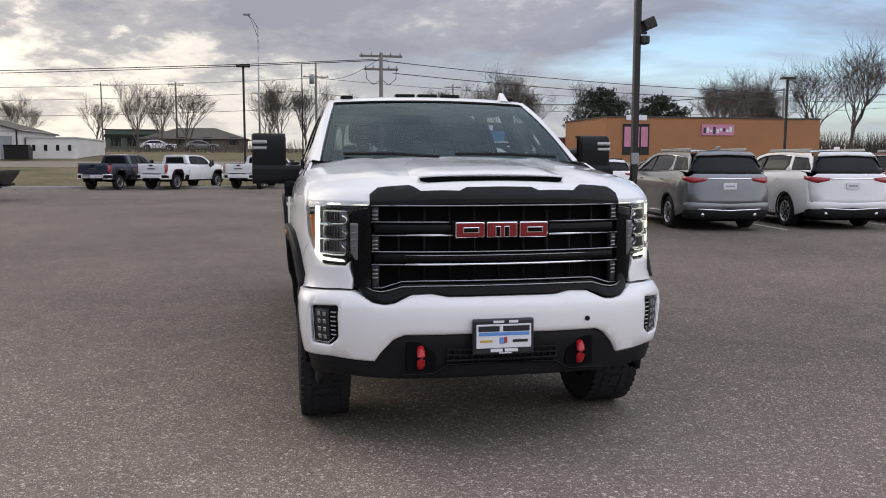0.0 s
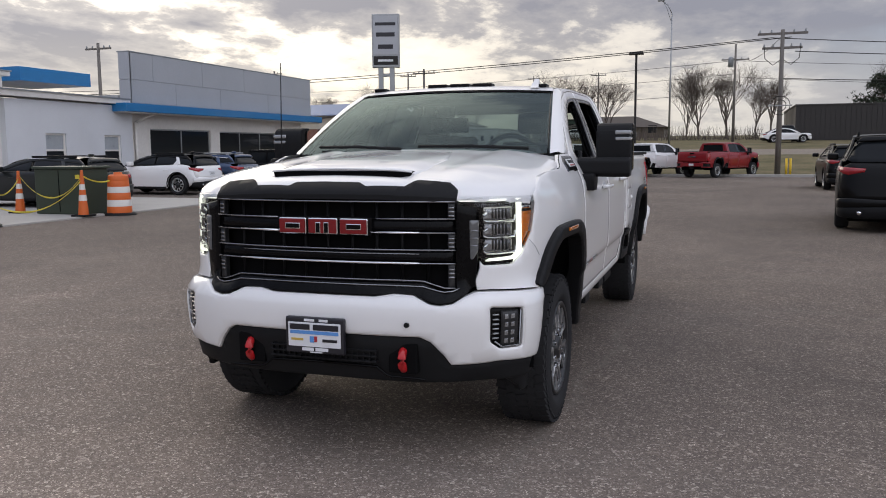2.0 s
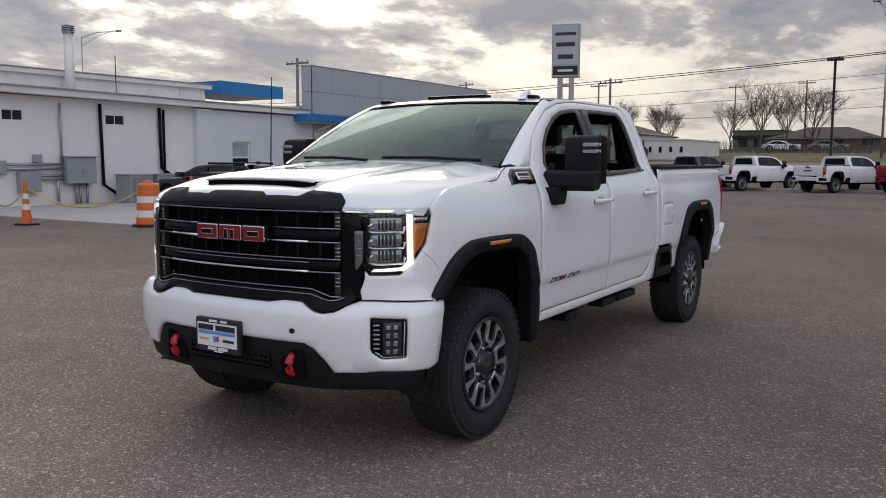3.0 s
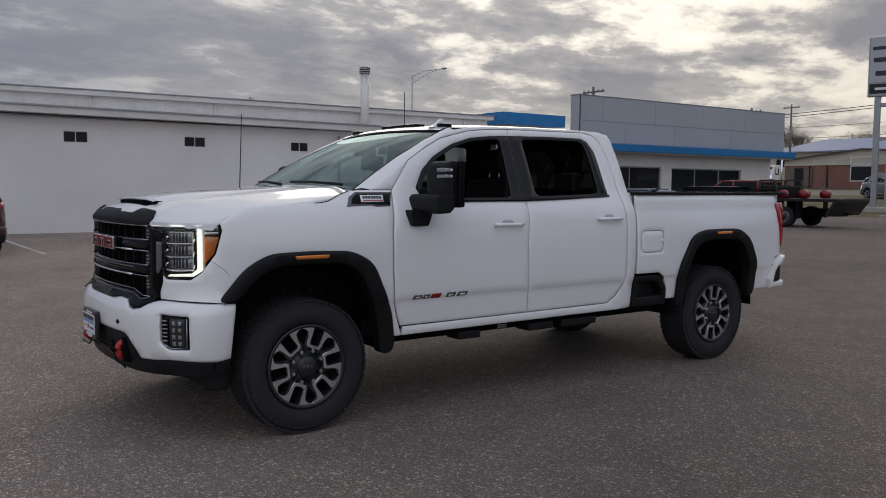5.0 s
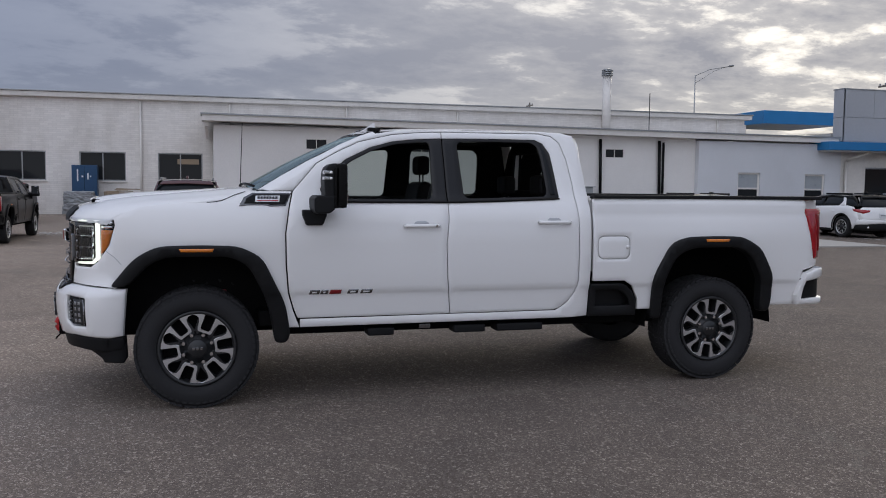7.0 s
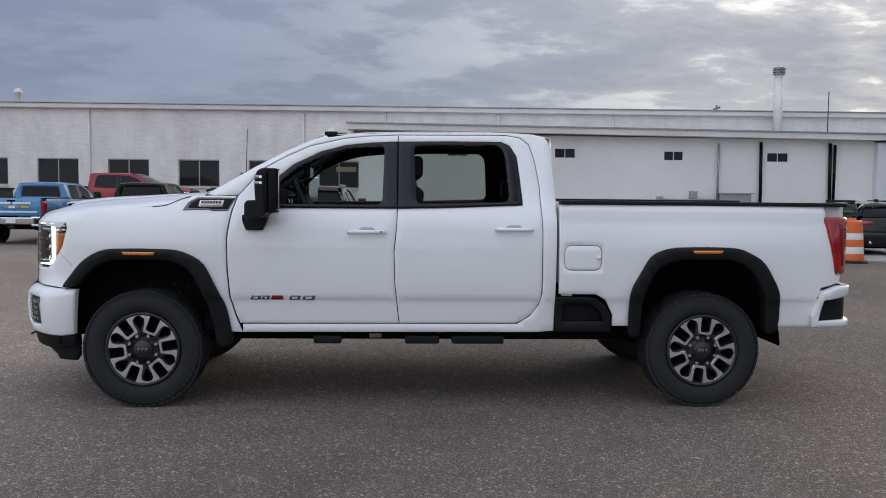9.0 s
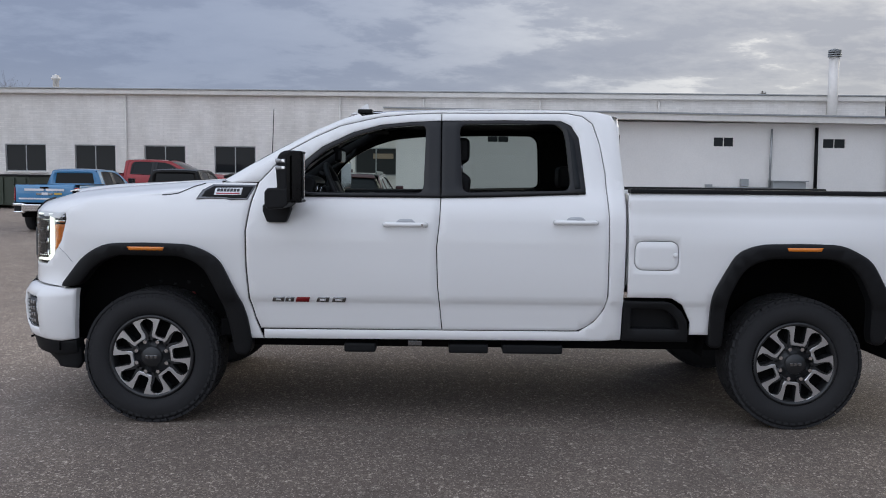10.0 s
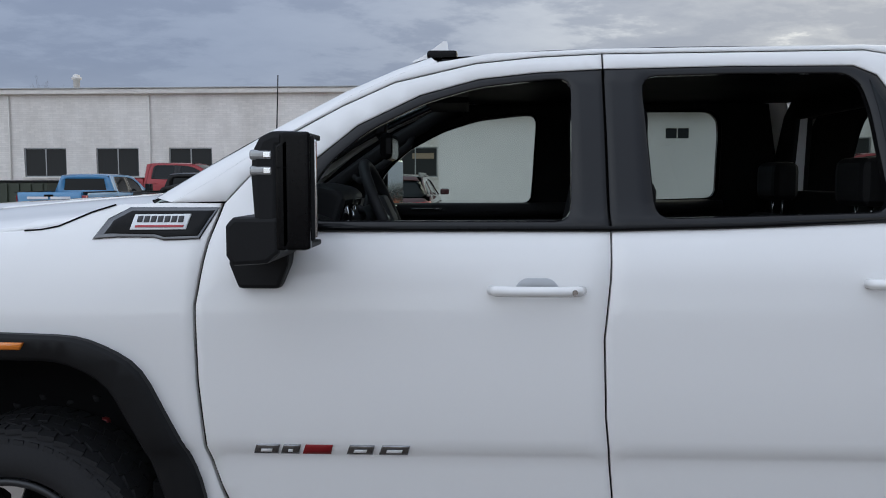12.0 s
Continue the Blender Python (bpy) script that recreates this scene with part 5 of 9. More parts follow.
        pan("corner_step", [(sg * sy(4.86), 0.82), (sg * sy(5.07), 0.85), (sg * S.rx(0.70), 0.85), (sg * S.rx(0.70), 0.63), (sg * sy(5.05), 0.63), (sg * sy(4.85), 0.63)], M["black_trim"], (), 0.06, 0.012, 0.008, stp=0.06, lab="black corner step of the bumper")
        box("bed_rail", T, M["black_trim"], (sg * 0.93, 2.965, 1.478), (sg * 1.018, 5.06, 1.506), 0.008, "black bed rail cap")
        box("bed_wall", T, P, (sg * 0.90, 2.97, 1.20), (sg * 0.935, 5.06, 1.480), 0.008)
        rod("underrail", T, M["black_trim"], (sg * 0.45, -0.6, 0.52), (sg * 0.45, 4.5, 0.58), 0.06, seg=8)
        liner = lambda y0: [(y0 + 0.585 * math.cos(radians(a)), max(0.45, 0.42 + 0.735 * math.sin(radians(a)))) for a in range(-5, 186, 10)]
        for y0 in (0.0, 4.036):
            pts = liner(y0)
            v = [(sg * 0.975, y, z) for y, z in pts] + [(sg * 0.50, y, z) for y, z in pts]
            n = len(pts)
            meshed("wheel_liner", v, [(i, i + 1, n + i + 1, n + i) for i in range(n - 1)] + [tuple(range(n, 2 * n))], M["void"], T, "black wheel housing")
        wheel(T, sg * 1.0, 0.0, 0.42, 0.262, 0.275, sg, fine, label="alloy wheel with a chunky off-road tyre", turn=8)
        wheel(T, sg * 1.0, 4.036, 0.42, 0.262, 0.275, sg, fine, label="alloy wheel with a chunky off-road tyre", turn=23)
        if fine:
            for y, w in ((1.20, 0.20), (1.86, 0.25), (2.2, 0.38)):
                box("step_bracket", T, M["black_trim"], (sg * 0.80, y, 0.455), (sg * 0.955, y + w, 0.515), 0.015)
            box("frame_bolt_plate", T, M["dark_chrome"], (sg * 0.85, 1.60, 0.49), (sg * 0.90, 1.69, 0.525), 0.006)
            box("shock_absorber", T, M["cord_red"], (sg * 0.70, 0.17, 0.55), (sg * 0.745, 0.205, 0.80), 0.018, "red shock absorber")
            for k in range(5):
                c = 0.08 + 0.09 * k
                rod("suspension_fitting", T, M["black_trim"], (sg * 0.66, -0.2 + c, 0.80 + 0.03 * (k % 3)), (sg * 0.72, -0.19 + c, 0.84 + 0.03 * (k % 2)), 0.018, 0.015, 6)
    box("bed_floor", T, M["black_trim"], (-0.92, 2.97, 1.17), (0.92, 5.08, 1.21), 0.01)
    box("bed_front_wall", T, P, (-0.94, 2.965, 0.90), (0.94, 3.0, 1.475), 0.01)
    tg = panel("tailgate", [(-0.915, 0.935), (0.915, 0.935), (0.915, 1.488), (-0.915, 1.488)],
               lambda x, z, h=0.0: Vector((x, 5.115 - 0.03 * (x / 0.92) ** 2 + 0.012 * math.cos((z - 1.2) * 6) + h, z)), P, T, (), 0.05, 0.12, 0.008)
    box("tailgate_handle", tg, M["gloss_black"], (-0.13, 5.118, 1.36), (0.13, 5.146, 1.43), 0.01)
    box("tailgate_trim", tg, M["dark_chrome"], (-0.26, 5.118, 1.17), (0.26, 5.142, 1.235), 0.006)
    box("rear_bumper", T, P if tail_trim == "white" else M[tail_trim], (-0.70, 5.10, 0.66), (0.70, 5.20, 0.88), 0.03, "rear bumper")
    box("rear_plate", T, M["label_white"], (-0.15, 5.19, 0.70), (0.15, 5.205, 0.83), 0.004)
    box("hitch", T, M["black_trim"], (-0.10, 5.0, 0.52), (0.10, 5.20, 0.64), 0.02)
    # bonnet, scoop, black nose cap
    hood_poly = mirrored([(0, FRONT_Y(0) + 0.002)] + [(x, FRONT_Y(x) + 0.002) for x in (0.2, 0.4, 0.55, 0.66, 0.78, 0.88, 0.930, 0.948)] + [(0.958, -0.44), (0.958, -0.2), (0.954, 0.06), (0.940, 0.17), (0.918, 0.30), (0.905, 0.42), (0.890, 0.545), (0.80, 0.50), (0.5, 0.44), (0, 0.42)])
    scoop_cut = [(-0.345, -0.775), (0.345, -0.775), (0.388, -0.728), (-0.388, -0.728)]
    panel("bonnet", hood_poly, hood_at, P, T, (scoop_cut,), 0.012, st * 0.8, 0.004)
    FY = FRONT_Y
    cap_half = [(0, FY(0) - 0.004), (0.2, FY(0.2) - 0.004), (0.4, FY(0.4) - 0.004), (0.55, FY(0.55) - 0.004), (0.658, FY(0.658) - 0.004), (0.655, FY(0.655) + 0.03), (0.612, FY(0.612) + 0.070), (0.45, FY(0.45) + 0.082), (0.40, FY(0.40) + 0.036), (0.208, FY(0.208) + 0.032), (0.170, FY(0.170) + 0.052), (0, FY(0) + 0.054)]
    panel("nose_cap", mirrored(cap_half), hood_at, M["black_trim"], T, (), 0.03, st * 0.7, 0.006, "black moulded nose cap", 0.012)

    def scoop_at(x, y, h=0.0):
        t = (y + 0.735) / 1.0
        lift = 0.023 * (1 - ease(t)) * (1 - ease((abs(x) - 0.30) / 0.13))
        p = hood_at(x, y)
        return Vector((x, y, p.z + lift + h + 0.001))
    panel("bonnet_scoop", mirrored([(0, -0.735), (0.395, -0.715), (0.425, -0.60), (0.40, -0.2), (0.30, 0.2), (0, 0.26)]), scoop_at, P, T, (), 0.012, st * 0.7, 0.004)
    if fine:
        zf = lambda x, y, d: hood_at(x, y).z + d
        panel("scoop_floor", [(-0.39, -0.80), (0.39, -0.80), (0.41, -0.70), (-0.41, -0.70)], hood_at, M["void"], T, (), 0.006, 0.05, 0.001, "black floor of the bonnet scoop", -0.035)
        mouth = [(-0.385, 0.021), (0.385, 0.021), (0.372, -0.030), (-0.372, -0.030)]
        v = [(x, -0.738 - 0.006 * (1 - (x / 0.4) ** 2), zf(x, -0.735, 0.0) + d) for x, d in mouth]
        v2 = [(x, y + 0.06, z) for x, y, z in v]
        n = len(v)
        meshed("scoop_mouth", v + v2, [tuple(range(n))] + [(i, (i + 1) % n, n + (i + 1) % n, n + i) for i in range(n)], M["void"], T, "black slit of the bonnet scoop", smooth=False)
        tube("scoop_lip", T, P, [(x, -0.742 - 0.004 * (1 - (x / 0.4) ** 2), zf(x, -0.735, 0.022)) for x in (-0.39, -0.3, -0.2, -0.1, 0, 0.1, 0.2, 0.3, 0.39)], 0.006, 8)
    # cab shell: windscreen, roof, pillars, rear wall
    def ws_at(u, v, h=0.0):
        """u from -1 to 1 across, v from 0 to 1 up the windscreen."""
        half = 0.850 + (0.700 - 0.850) * v
        y = 0.415 + 0.85 * v - 0.10 * (1 - u * u) * (1 - 0.65 * v)
        z = 1.518 + 0.442 * v + 0.035 * math.sin(math.pi * v) * 0.8 + 0.022 * (1 - u * u) * v
        return Vector((u * half, y, z + h))
    N = 12
    GT = 0.915             # the glass ends below the white header of the roof
    v = [ws_at(-1 + 2 * i / N, GT * j / N) for j in range(N + 1) for i in range(N + 1)]
    f = [(j * (N + 1) + i, j * (N + 1) + i + 1, (j + 1) * (N + 1) + i + 1, (j + 1) * (N + 1) + i) for j in range(N) for i in range(N)]
    meshed("windscreen", v, f, M["glass_front"] if fine else M["car_glass"], T, "tinted windscreen", out=(0, -1, 1)).visible_shadow = False
    edge = [ws_at(1, 0)] + [ws_at(1, j / N) for j in range(N + 1)]
    for sg in (1, -1):
        tube("screen_edge", T, M["gloss_black"], [Vector((sg * (abs(ws_at(1, j / N).x) - 0.012), ws_at(1, j / N).y, ws_at(1, j / N).z - 0.004)) for j in range(N + 1)], 0.007, 6)
        pr = [(0.50, 1.515), (0.62, 1.585), (0.80, 1.705), (1.02, 1.838), (1.18, 1.912), (1.29, 1.947)]
        a = [S(sg * sy(y), z, -0.002) for y, z in pr]
        b = [ws_at(sg, t) for t in (0.0, 0.20, 0.42, 0.70, 0.88, 1.0)]
        rows_ = []
        for k in range(6):
            lift = Vector((sg * 0.008, -0.008, 0.01))
            mid = (Vector(a[k]) + b[k]) / 2 + lift
            rows_.append((a[k], mid, b[k]))
        vv = [p for r_ in rows_ for p in r_]
        meshed("pillar", vv, [(3 * k + c, 3 * k + c + 1, 3 * k + c + 4, 3 * k + c + 3) for k in range(5) for c in (0, 1)], P, T, recalc=False)
    tube("screen_edge", T, M["gloss_black"], [ws_at(-1 + 2 * i / N, GT) for i in range(N + 1)], 0.006, 6)
    v = []
    ny, nx = 14, 14
    for j in range(-2, ny + 1):
        y = 1.20 + (2.95 - 1.20) * max(j, 0) / ny
        for i in range(nx + 1):
            u = -1 + 2 * i / nx
            lim = 0.700 + 0.021 * ease((y - 1.26) / 0.12)
            w = ws_at(u, 1.0)
            p = roof_at(u * lim, y if j > 0 else w.y)
            if j < 0:
                q = ws_at(u, GT + 0.01 if j == -2 else 0.96)
                v.append(q + Vector((0, -0.004, 0.010)))
            else:
                v.append(Vector((p.x, w.y + (y - 1.20) * (2.95 - w.y) / 1.75, p.z if j else max(w.z + 0.008, p.z))))
    f = [(j * (nx + 1) + i, j * (nx + 1) + i + 1, (j + 1) * (nx + 1) + i + 1, (j + 1) * (nx + 1) + i) for j in range(ny + 2) for i in range(nx)]
    meshed("roof", v, f, P, T)
    panel("cab_rear_wall", mirrored([(0, 1.99), (0.67, 1.965), (0.745, 1.90), (0.93, 1.50), (0.98, 0.95), (0, 0.95)]), lambda x, z, h=0.0: Vector((x, 2.945 - 0.02 * (abs(x) / 0.9) ** 4 + h, z)), P, T,
          ([(-0.66, 1.52), (0.66, 1.52), (0.60, 1.87), (-0.60, 1.87)],), 0.03, 0.15, 0.005)
    v = [(-0.67, 2.935, 1.51), (0.67, 2.935, 1.51), (0.61, 2.93, 1.88), (-0.61, 2.93, 1.88)]
    meshed("rear_window", v, [(0, 1, 2, 3)], M["glass_rear"] if fine else M["car_glass"], T, smooth=False, out=(0, 1, 0)).visible_shadow = False
    # roof marker lamps, fin, aerial, wipers
    for x in (-0.17, 0.0, 0.17, -0.61, 0.61):
        p = roof_at(x, 1.34 if abs(x) < 0.3 else 1.30)
        bm = bmesh.new()
        wd = 0.075 if abs(x) < 0.3 else 0.045
        add_box(bm, (p.x - wd, p.y - 0.05, p.z - 0.012), (p.x + wd, p.y + 0.05, p.z + 0.017), 0.012)
        part("roof_marker", bm, M["gloss_black"], T, "black roof marker lamp")
    if fine:
        bm = bmesh.new()
        pr = [(1.20, 0.0), (1.235, 0.018), (1.275, 0.048), (1.302, 0.068), (1.314, 0.068), (1.322, 0.02), (1.332, 0.0)]
        z = roof_at(0.575, 1.27).z - 0.010
        vs = [[bm.verts.new((0.575 + sg * (0.030 * (1 - dz / 0.13)), y, z + dz)) for y, dz in pr] for sg in (1, -1)]
        bm.faces.new(vs[0])
        bm.faces.new(list(reversed(vs[1])))
        for i in range(len(pr)):
            j = (i + 1) % len(pr)
            bm.faces.new((vs[0][i], vs[1][i], vs[1][j], vs[0][j]))
        part("roof_fin", bm, P, T, "white roof fin aerial")
        rod("aerial", T, M["black_trim"], (-0.955, 0.36, 1.44), (-0.955, 0.385, 2.12), 0.005, 0.003, 6, "thin black whip aerial")
        for sg, x0, x1 in ((1, 0.68, 0.02), (1, -0.08, -0.66)):
            pts = [ws_at(x0 / 0.8, 0.015, 0.022), ws_at((x0 + x1) / 1.6, 0.03, 0.030), ws_at(x1 / 0.8, 0.045, 0.022)]
            tube("wiper", T, M["black_trim"], pts, 0.010, 5, label="black wiper")
        panel("cowl", mirrored([(0, 0.34), (0.5, 0.37), (0.86, 0.44), (0.86, 0.56), (0, 0.47)]), lambda x, y, h=0.0: Vector((x, y, 1.512 + 0.012 * (1 - abs(x)) + h)), M["black_trim"], T, (), 0.02, 0.1, 0.003, "black cowl below the windscreen")
    # towing mirrors
    for sg in (1, -1):
        mr = new("tow_mirror")
        mr.parent = T
        tagged(mr, "large black towing mirror")
        add = lambda nm, mat, lo, hi, bv, m=None: box(nm, mr, mat, (sg * lo[0], lo[1], lo[2]), (sg * hi[0], hi[1], hi[2]), bv, m=m, seg=3)
        cut = lambda nm, mat, o, x0, x1, bv: prism(nm, mr, mat, o, sg * x0, sg * x1, bv)
        cut("mirror_foot", M["black_trim"], [(0.716, 1.385), (0.716, 1.345), (0.742, 1.276), (0.858, 1.276), (0.886, 1.345), (0.886, 1.385)], 0.935, 1.075, 0.012)
        cut("mirror_arm", M["black_trim"], [(0.772, 1.466), (0.772, 1.388), (0.790, 1.362), (0.880, 1.368), (0.912, 1.395), (0.912, 1.488), (0.792, 1.488)], 0.955, 1.288, 0.012)
        cut("mirror_shell", M["black_trim"], [(0.846, 1.465), (0.838, 1.600), (0.843, 1.655), (0.862, 1.692), (0.895, 1.707), (0.966, 1.706), (0.966, 1.666), (0.918, 1.660), (0.912, 1.470)], 1.064, 1.286, 0.018)
        cut("mirror_cap", M["gloss_black"] if fine else M["black_trim"], [(0.905, 1.405), (0.905, 1.668), (0.940, 1.690), (0.940, 1.425), (0.930, 1.402)], 1.060, 1.291, 0.006)
        turn = Matrix.Translation((sg * 1.165, 0.968, 1.56)) @ Matrix.Rotation(radians(sg * 20), 4, "Z")
        box("mirror_pane", mr, M["chrome"], (-0.098, -0.004, -0.125), (0.098, 0.004, 0.125), 0.004, m=turn)
        box("mirror_backing", mr, M["black_trim"], (-0.104, -0.030, -0.135), (0.104, -0.002, 0.135), 0.008, m=turn)
        add("mirror_rim", M["gloss_black"], (1.262, 0.915, 1.405), (1.291, 0.992, 1.704), 0.010)
        for z in (1.402, 1.690):
            add("mirror_rim", M["black_trim"], (1.062, 0.915, z), (1.270, 0.978, z + 0.015), 0.005)
        if fine:
            for z in (1.592, 1.632):
                lens = add("mirror_lamp", M["fog_lens"], (1.185, 0.8375, z), (1.2880, 0.898, z + 0.027), 0.010)
                box("lamp_core", lens, M["reflector"], (sg * 1.283, 0.875, z + 0.006), (sg * 1.2895, 0.893, z + 0.021), 0.002)
            add("cap_groove", M["void"], (1.2, 0.908, 1.612), (1.2925, 0.938, 1.615), 0.0)
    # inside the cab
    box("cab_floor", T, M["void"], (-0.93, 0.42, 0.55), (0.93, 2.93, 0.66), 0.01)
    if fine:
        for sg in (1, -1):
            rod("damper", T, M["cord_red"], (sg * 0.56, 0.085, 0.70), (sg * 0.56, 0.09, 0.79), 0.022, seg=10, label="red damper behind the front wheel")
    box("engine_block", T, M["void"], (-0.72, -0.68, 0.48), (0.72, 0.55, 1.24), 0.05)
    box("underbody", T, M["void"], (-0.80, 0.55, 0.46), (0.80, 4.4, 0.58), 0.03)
    if fine:
        box("inside_mirror", T, M["gloss_black"], (-0.14, 1.035, 1.660), (0.14, 1.085, 1.765), 0.022, "black inside mirror")
        box("mirror_bracket", T, M["cabin_trim"], (-0.05, 0.92, 1.765), (0.05, 1.05, 1.84), 0.02)
        rod("mirror_stalk", T, M["black_trim"], (0, 1.05, 1.72), (0, 0.99, 1.80), 0.014, seg=6)
        for sg in (1, -1):
            box("sun_visor", T, M["seat"], (sg * 0.12, 1.20, 1.90), (sg * 0.60, 1.38, 1.925), 0.01)
            # padded trim along the inside of the windscreen pillar, with its grab handle
            tube("pillar_trim", T, M["cabin_trim"], [(sg * 0.84, 0.58, 1.47), (sg * 0.80, 0.80, 1.625), (sg * 0.755, 1.02, 1.775), (sg * 0.71, 1.22, 1.885), (sg * 0.69, 1.34, 1.925)], 0.036, 8)
            tube("grab_handle", T, M["cabin_trim"], [(sg * 0.79, 0.80, 1.60), (sg * 0.755, 0.83, 1.575), (sg * 0.735, 0.96, 1.66), (sg * 0.715, 1.08, 1.745), (sg * 0.735, 1.10, 1.80)], 0.019, 8)
        prism("dashboard", T, M["cabin_trim"], [(0.46, 1.05), (0.46, 1.485), (0.60, 1.505), (0.82, 1.495), (0.95, 1.455), (1.00, 1.39), (0.98, 1.30), (0.92, 1.22), (0.90, 1.05)], -0.86, 0.86, 0.03, "black padded dashboard", 3)
        prism("instrument_hood", T, M["cabin_trim"], [(0.74, 1.46), (0.80, 1.545), (0.87, 1.572), (0.955, 1.555), (0.985, 1.525), (0.955, 1.43)], 0.22, 0.68, 0.022, "black instrument hood", 3)
        prism("instrument_cluster", T, M["gloss_black"], [(0.950, 1.43), (0.972, 1.52), (0.984, 1.515), (0.962, 1.425)], 0.26, 0.64, 0.002, "dark instrument cluster")
        for x in (0.36, 0.54):
            bm = bmesh.new()
            add_lathe(bm, [(0.052, 0.0), (0.060, 0.004), (0.052, 0.008)], 24, Matrix.Translation((x, 0.978, 1.472)) @ Matrix.Rotation(radians(90), 4, "Z") @ Matrix.Rotation(radians(-12), 4, "Y"))
            part("dial_ring", bm, M["chrome"], T, "bright instrument ring", True)
        box("centre_screen", T, M["gloss_black"], (-0.16, 0.985, 1.28), (0.16, 1.015, 1.47), 0.01, "dark centre screen")
        for x in (0.80, 0.22, -0.22, -0.80):
            vent = box("air_vent", T, M["gloss_black"], (x - 0.045, 0.965, 1.315), (x + 0.045, 1.006, 1.455), 0.012, "dashboard air vent with a bright edge")
            tube("vent_edge", vent, M["chrome"], [(x - 0.043, 1.008, 1.32), (x - 0.043, 1.004, 1.45), (x + 0.043, 1.004, 1.45), (x + 0.043, 1.008, 1.32)], 0.005, 6, True)
            for k in range(4):
                box("vane", vent, M["dark_chrome"], (x - 0.036, 1.003, 1.335 + 0.030 * k), (x + 0.036, 1.010, 1.340 + 0.030 * k), 0.0)
        tilt = Matrix.Translation((0.45, 1.095, 1.470)) @ Matrix.Rotation(radians(24), 4, "X")
        wheel_in = new("steering_wheel")
        wheel_in.parent = T
        tagged(wheel_in, "black leather steering wheel with bright spoke trim")
        bm = bmesh.new()
        add_lathe(bm, [(0.182 + 0.019 * math.cos(a), 0.019 * math.sin(a)) for a in [2 * math.pi * k / 10 for k in range(10)]], 40, tilt @ Matrix.Rotation(radians(90), 4, "Z"), closed=True)
        part("wheel_rim", bm, M["cabin_trim"], wheel_in, smooth=True)
        bm = bmesh.new()
        add_box(bm, (-0.075, -0.035, -0.062), (0.075, 0.022, 0.062), 0.025, tilt, 3)
        for a in (-1, 1):
            add_box(bm, (a * 0.06, -0.014, -0.022), (a * 0.172, 0.008, 0.022), 0.008, tilt)
        add_box(bm, (-0.03, -0.012, -0.175), (0.03, 0.006, -0.05), 0.008, tilt)
        part("wheel_hub", bm, M["cabin_trim"], wheel_in)
        for a in (-1, 1):
            box("spoke_trim", wheel_in, M["dark_chrome"], (a * 0.085, 0.008, -0.030), (a * 0.160, 0.014, -0.012), 0.003, m=tilt)
        rod("steering_column", T, M["cabin_trim"], (0.45, 0.90, 1.385), (0.45, 1.075, 1.458), 0.055, 0.05, 12)
        tube("column_stalk", T, M["cabin_trim"], [(0.49, 1.02, 1.455), (0.58, 1.025, 1.475), (0.655, 1.03, 1.490)], 0.011, 8, label="black column stalk")
        tube("shift_lever", T, M["cabin_trim"], [(0.41, 1.01, 1.455), (0.33, 1.02, 1.53), (0.28, 1.03, 1.575)], 0.014, 8, label="black column shift lever")
        for x in (-0.42, 0.42):
            for y, hr in ((1.76, 1.83), (2.58, 1.66)):
                s = new("car_seat")
                s.parent = T
                tagged(s, "black leather seat with a headrest")
                box("cushion", s, M["seat"], (x - 0.27, y - 0.48, 0.85), (x + 0.27, y + 0.12, 1.08), 0.06, seg=3)
                prism("backrest", s, M["seat"], [(y - 0.02, 1.0), (y + 0.10, hr - 0.26), (y + 0.17, hr - 0.22), (y + 0.24, hr - 0.27), (y + 0.16, 0.98)], x - 0.26, x + 0.26, 0.04, seg=3)
                box("headrest", s, M["seat"], (x - 0.13, y + 0.12, hr - 0.17), (x + 0.13, y + 0.23, hr), 0.045, seg=3)
                for q in (-0.06, 0.06):
                    rod("headrest_post", s, M["dark_chrome"], (x + q, y + 0.18, hr - 0.30), (x + q, y + 0.18, hr - 0.12), 0.007, seg=6)
        panel("rear_lining", mirrored([(0, 1.965), (0.66, 1.945), (0.735, 1.88), (0.91, 1.50), (0.95, 1.00), (0, 1.00)]), lambda x, z, h=0.0: Vector((x, 2.895 - 0.02 * (abs(x) / 0.9) ** 4 - h, z)), M["seat"], T,
              ([(-0.65, 1.53), (0.65, 1.53), (0.59, 1.86), (-0.59, 1.86)],), 0.02, 0.15, 0.004, "black lining round the rear window")
        for sg in (1, -1):
            tube("door_sill_pad", T, M["cabin_trim"], [(sg * 0.90, 0.86, 1.425), (sg * 0.90, 1.7, 1.43), (sg * 0.90, 2.65, 1.45)], 0.035, 8)
            box("door_pull", T, M["chrome"], (sg * 0.855, 1.08, 1.428), (sg * 0.868, 1.24, 1.438), 0.003)
        box("roof_lining", T, M["seat"], (-0.70, 1.30, 1.945), (0.70, 2.90, 1.965), 0.005)
    return T


main_truck = pickup("pickup_truck", "white crew cab pickup with black grille and flares on asphalt", "white")

# ---- ground ----


def ground_z(x, y):
    z = float(np.interp(y, [44, 80, 120, 400, 3000], [0, 1.8, 3.0, 7.0, 12.0]))
    # the lot climbs a little to the foot of the hall
    rise = 0.26 * float(np.interp(-x, [23.0, 29.5], [0, 1])) * float(np.interp(y, [-0.5, 2.5], [1, 0]))
    return z + (rise if -x < 60 else 0.0)


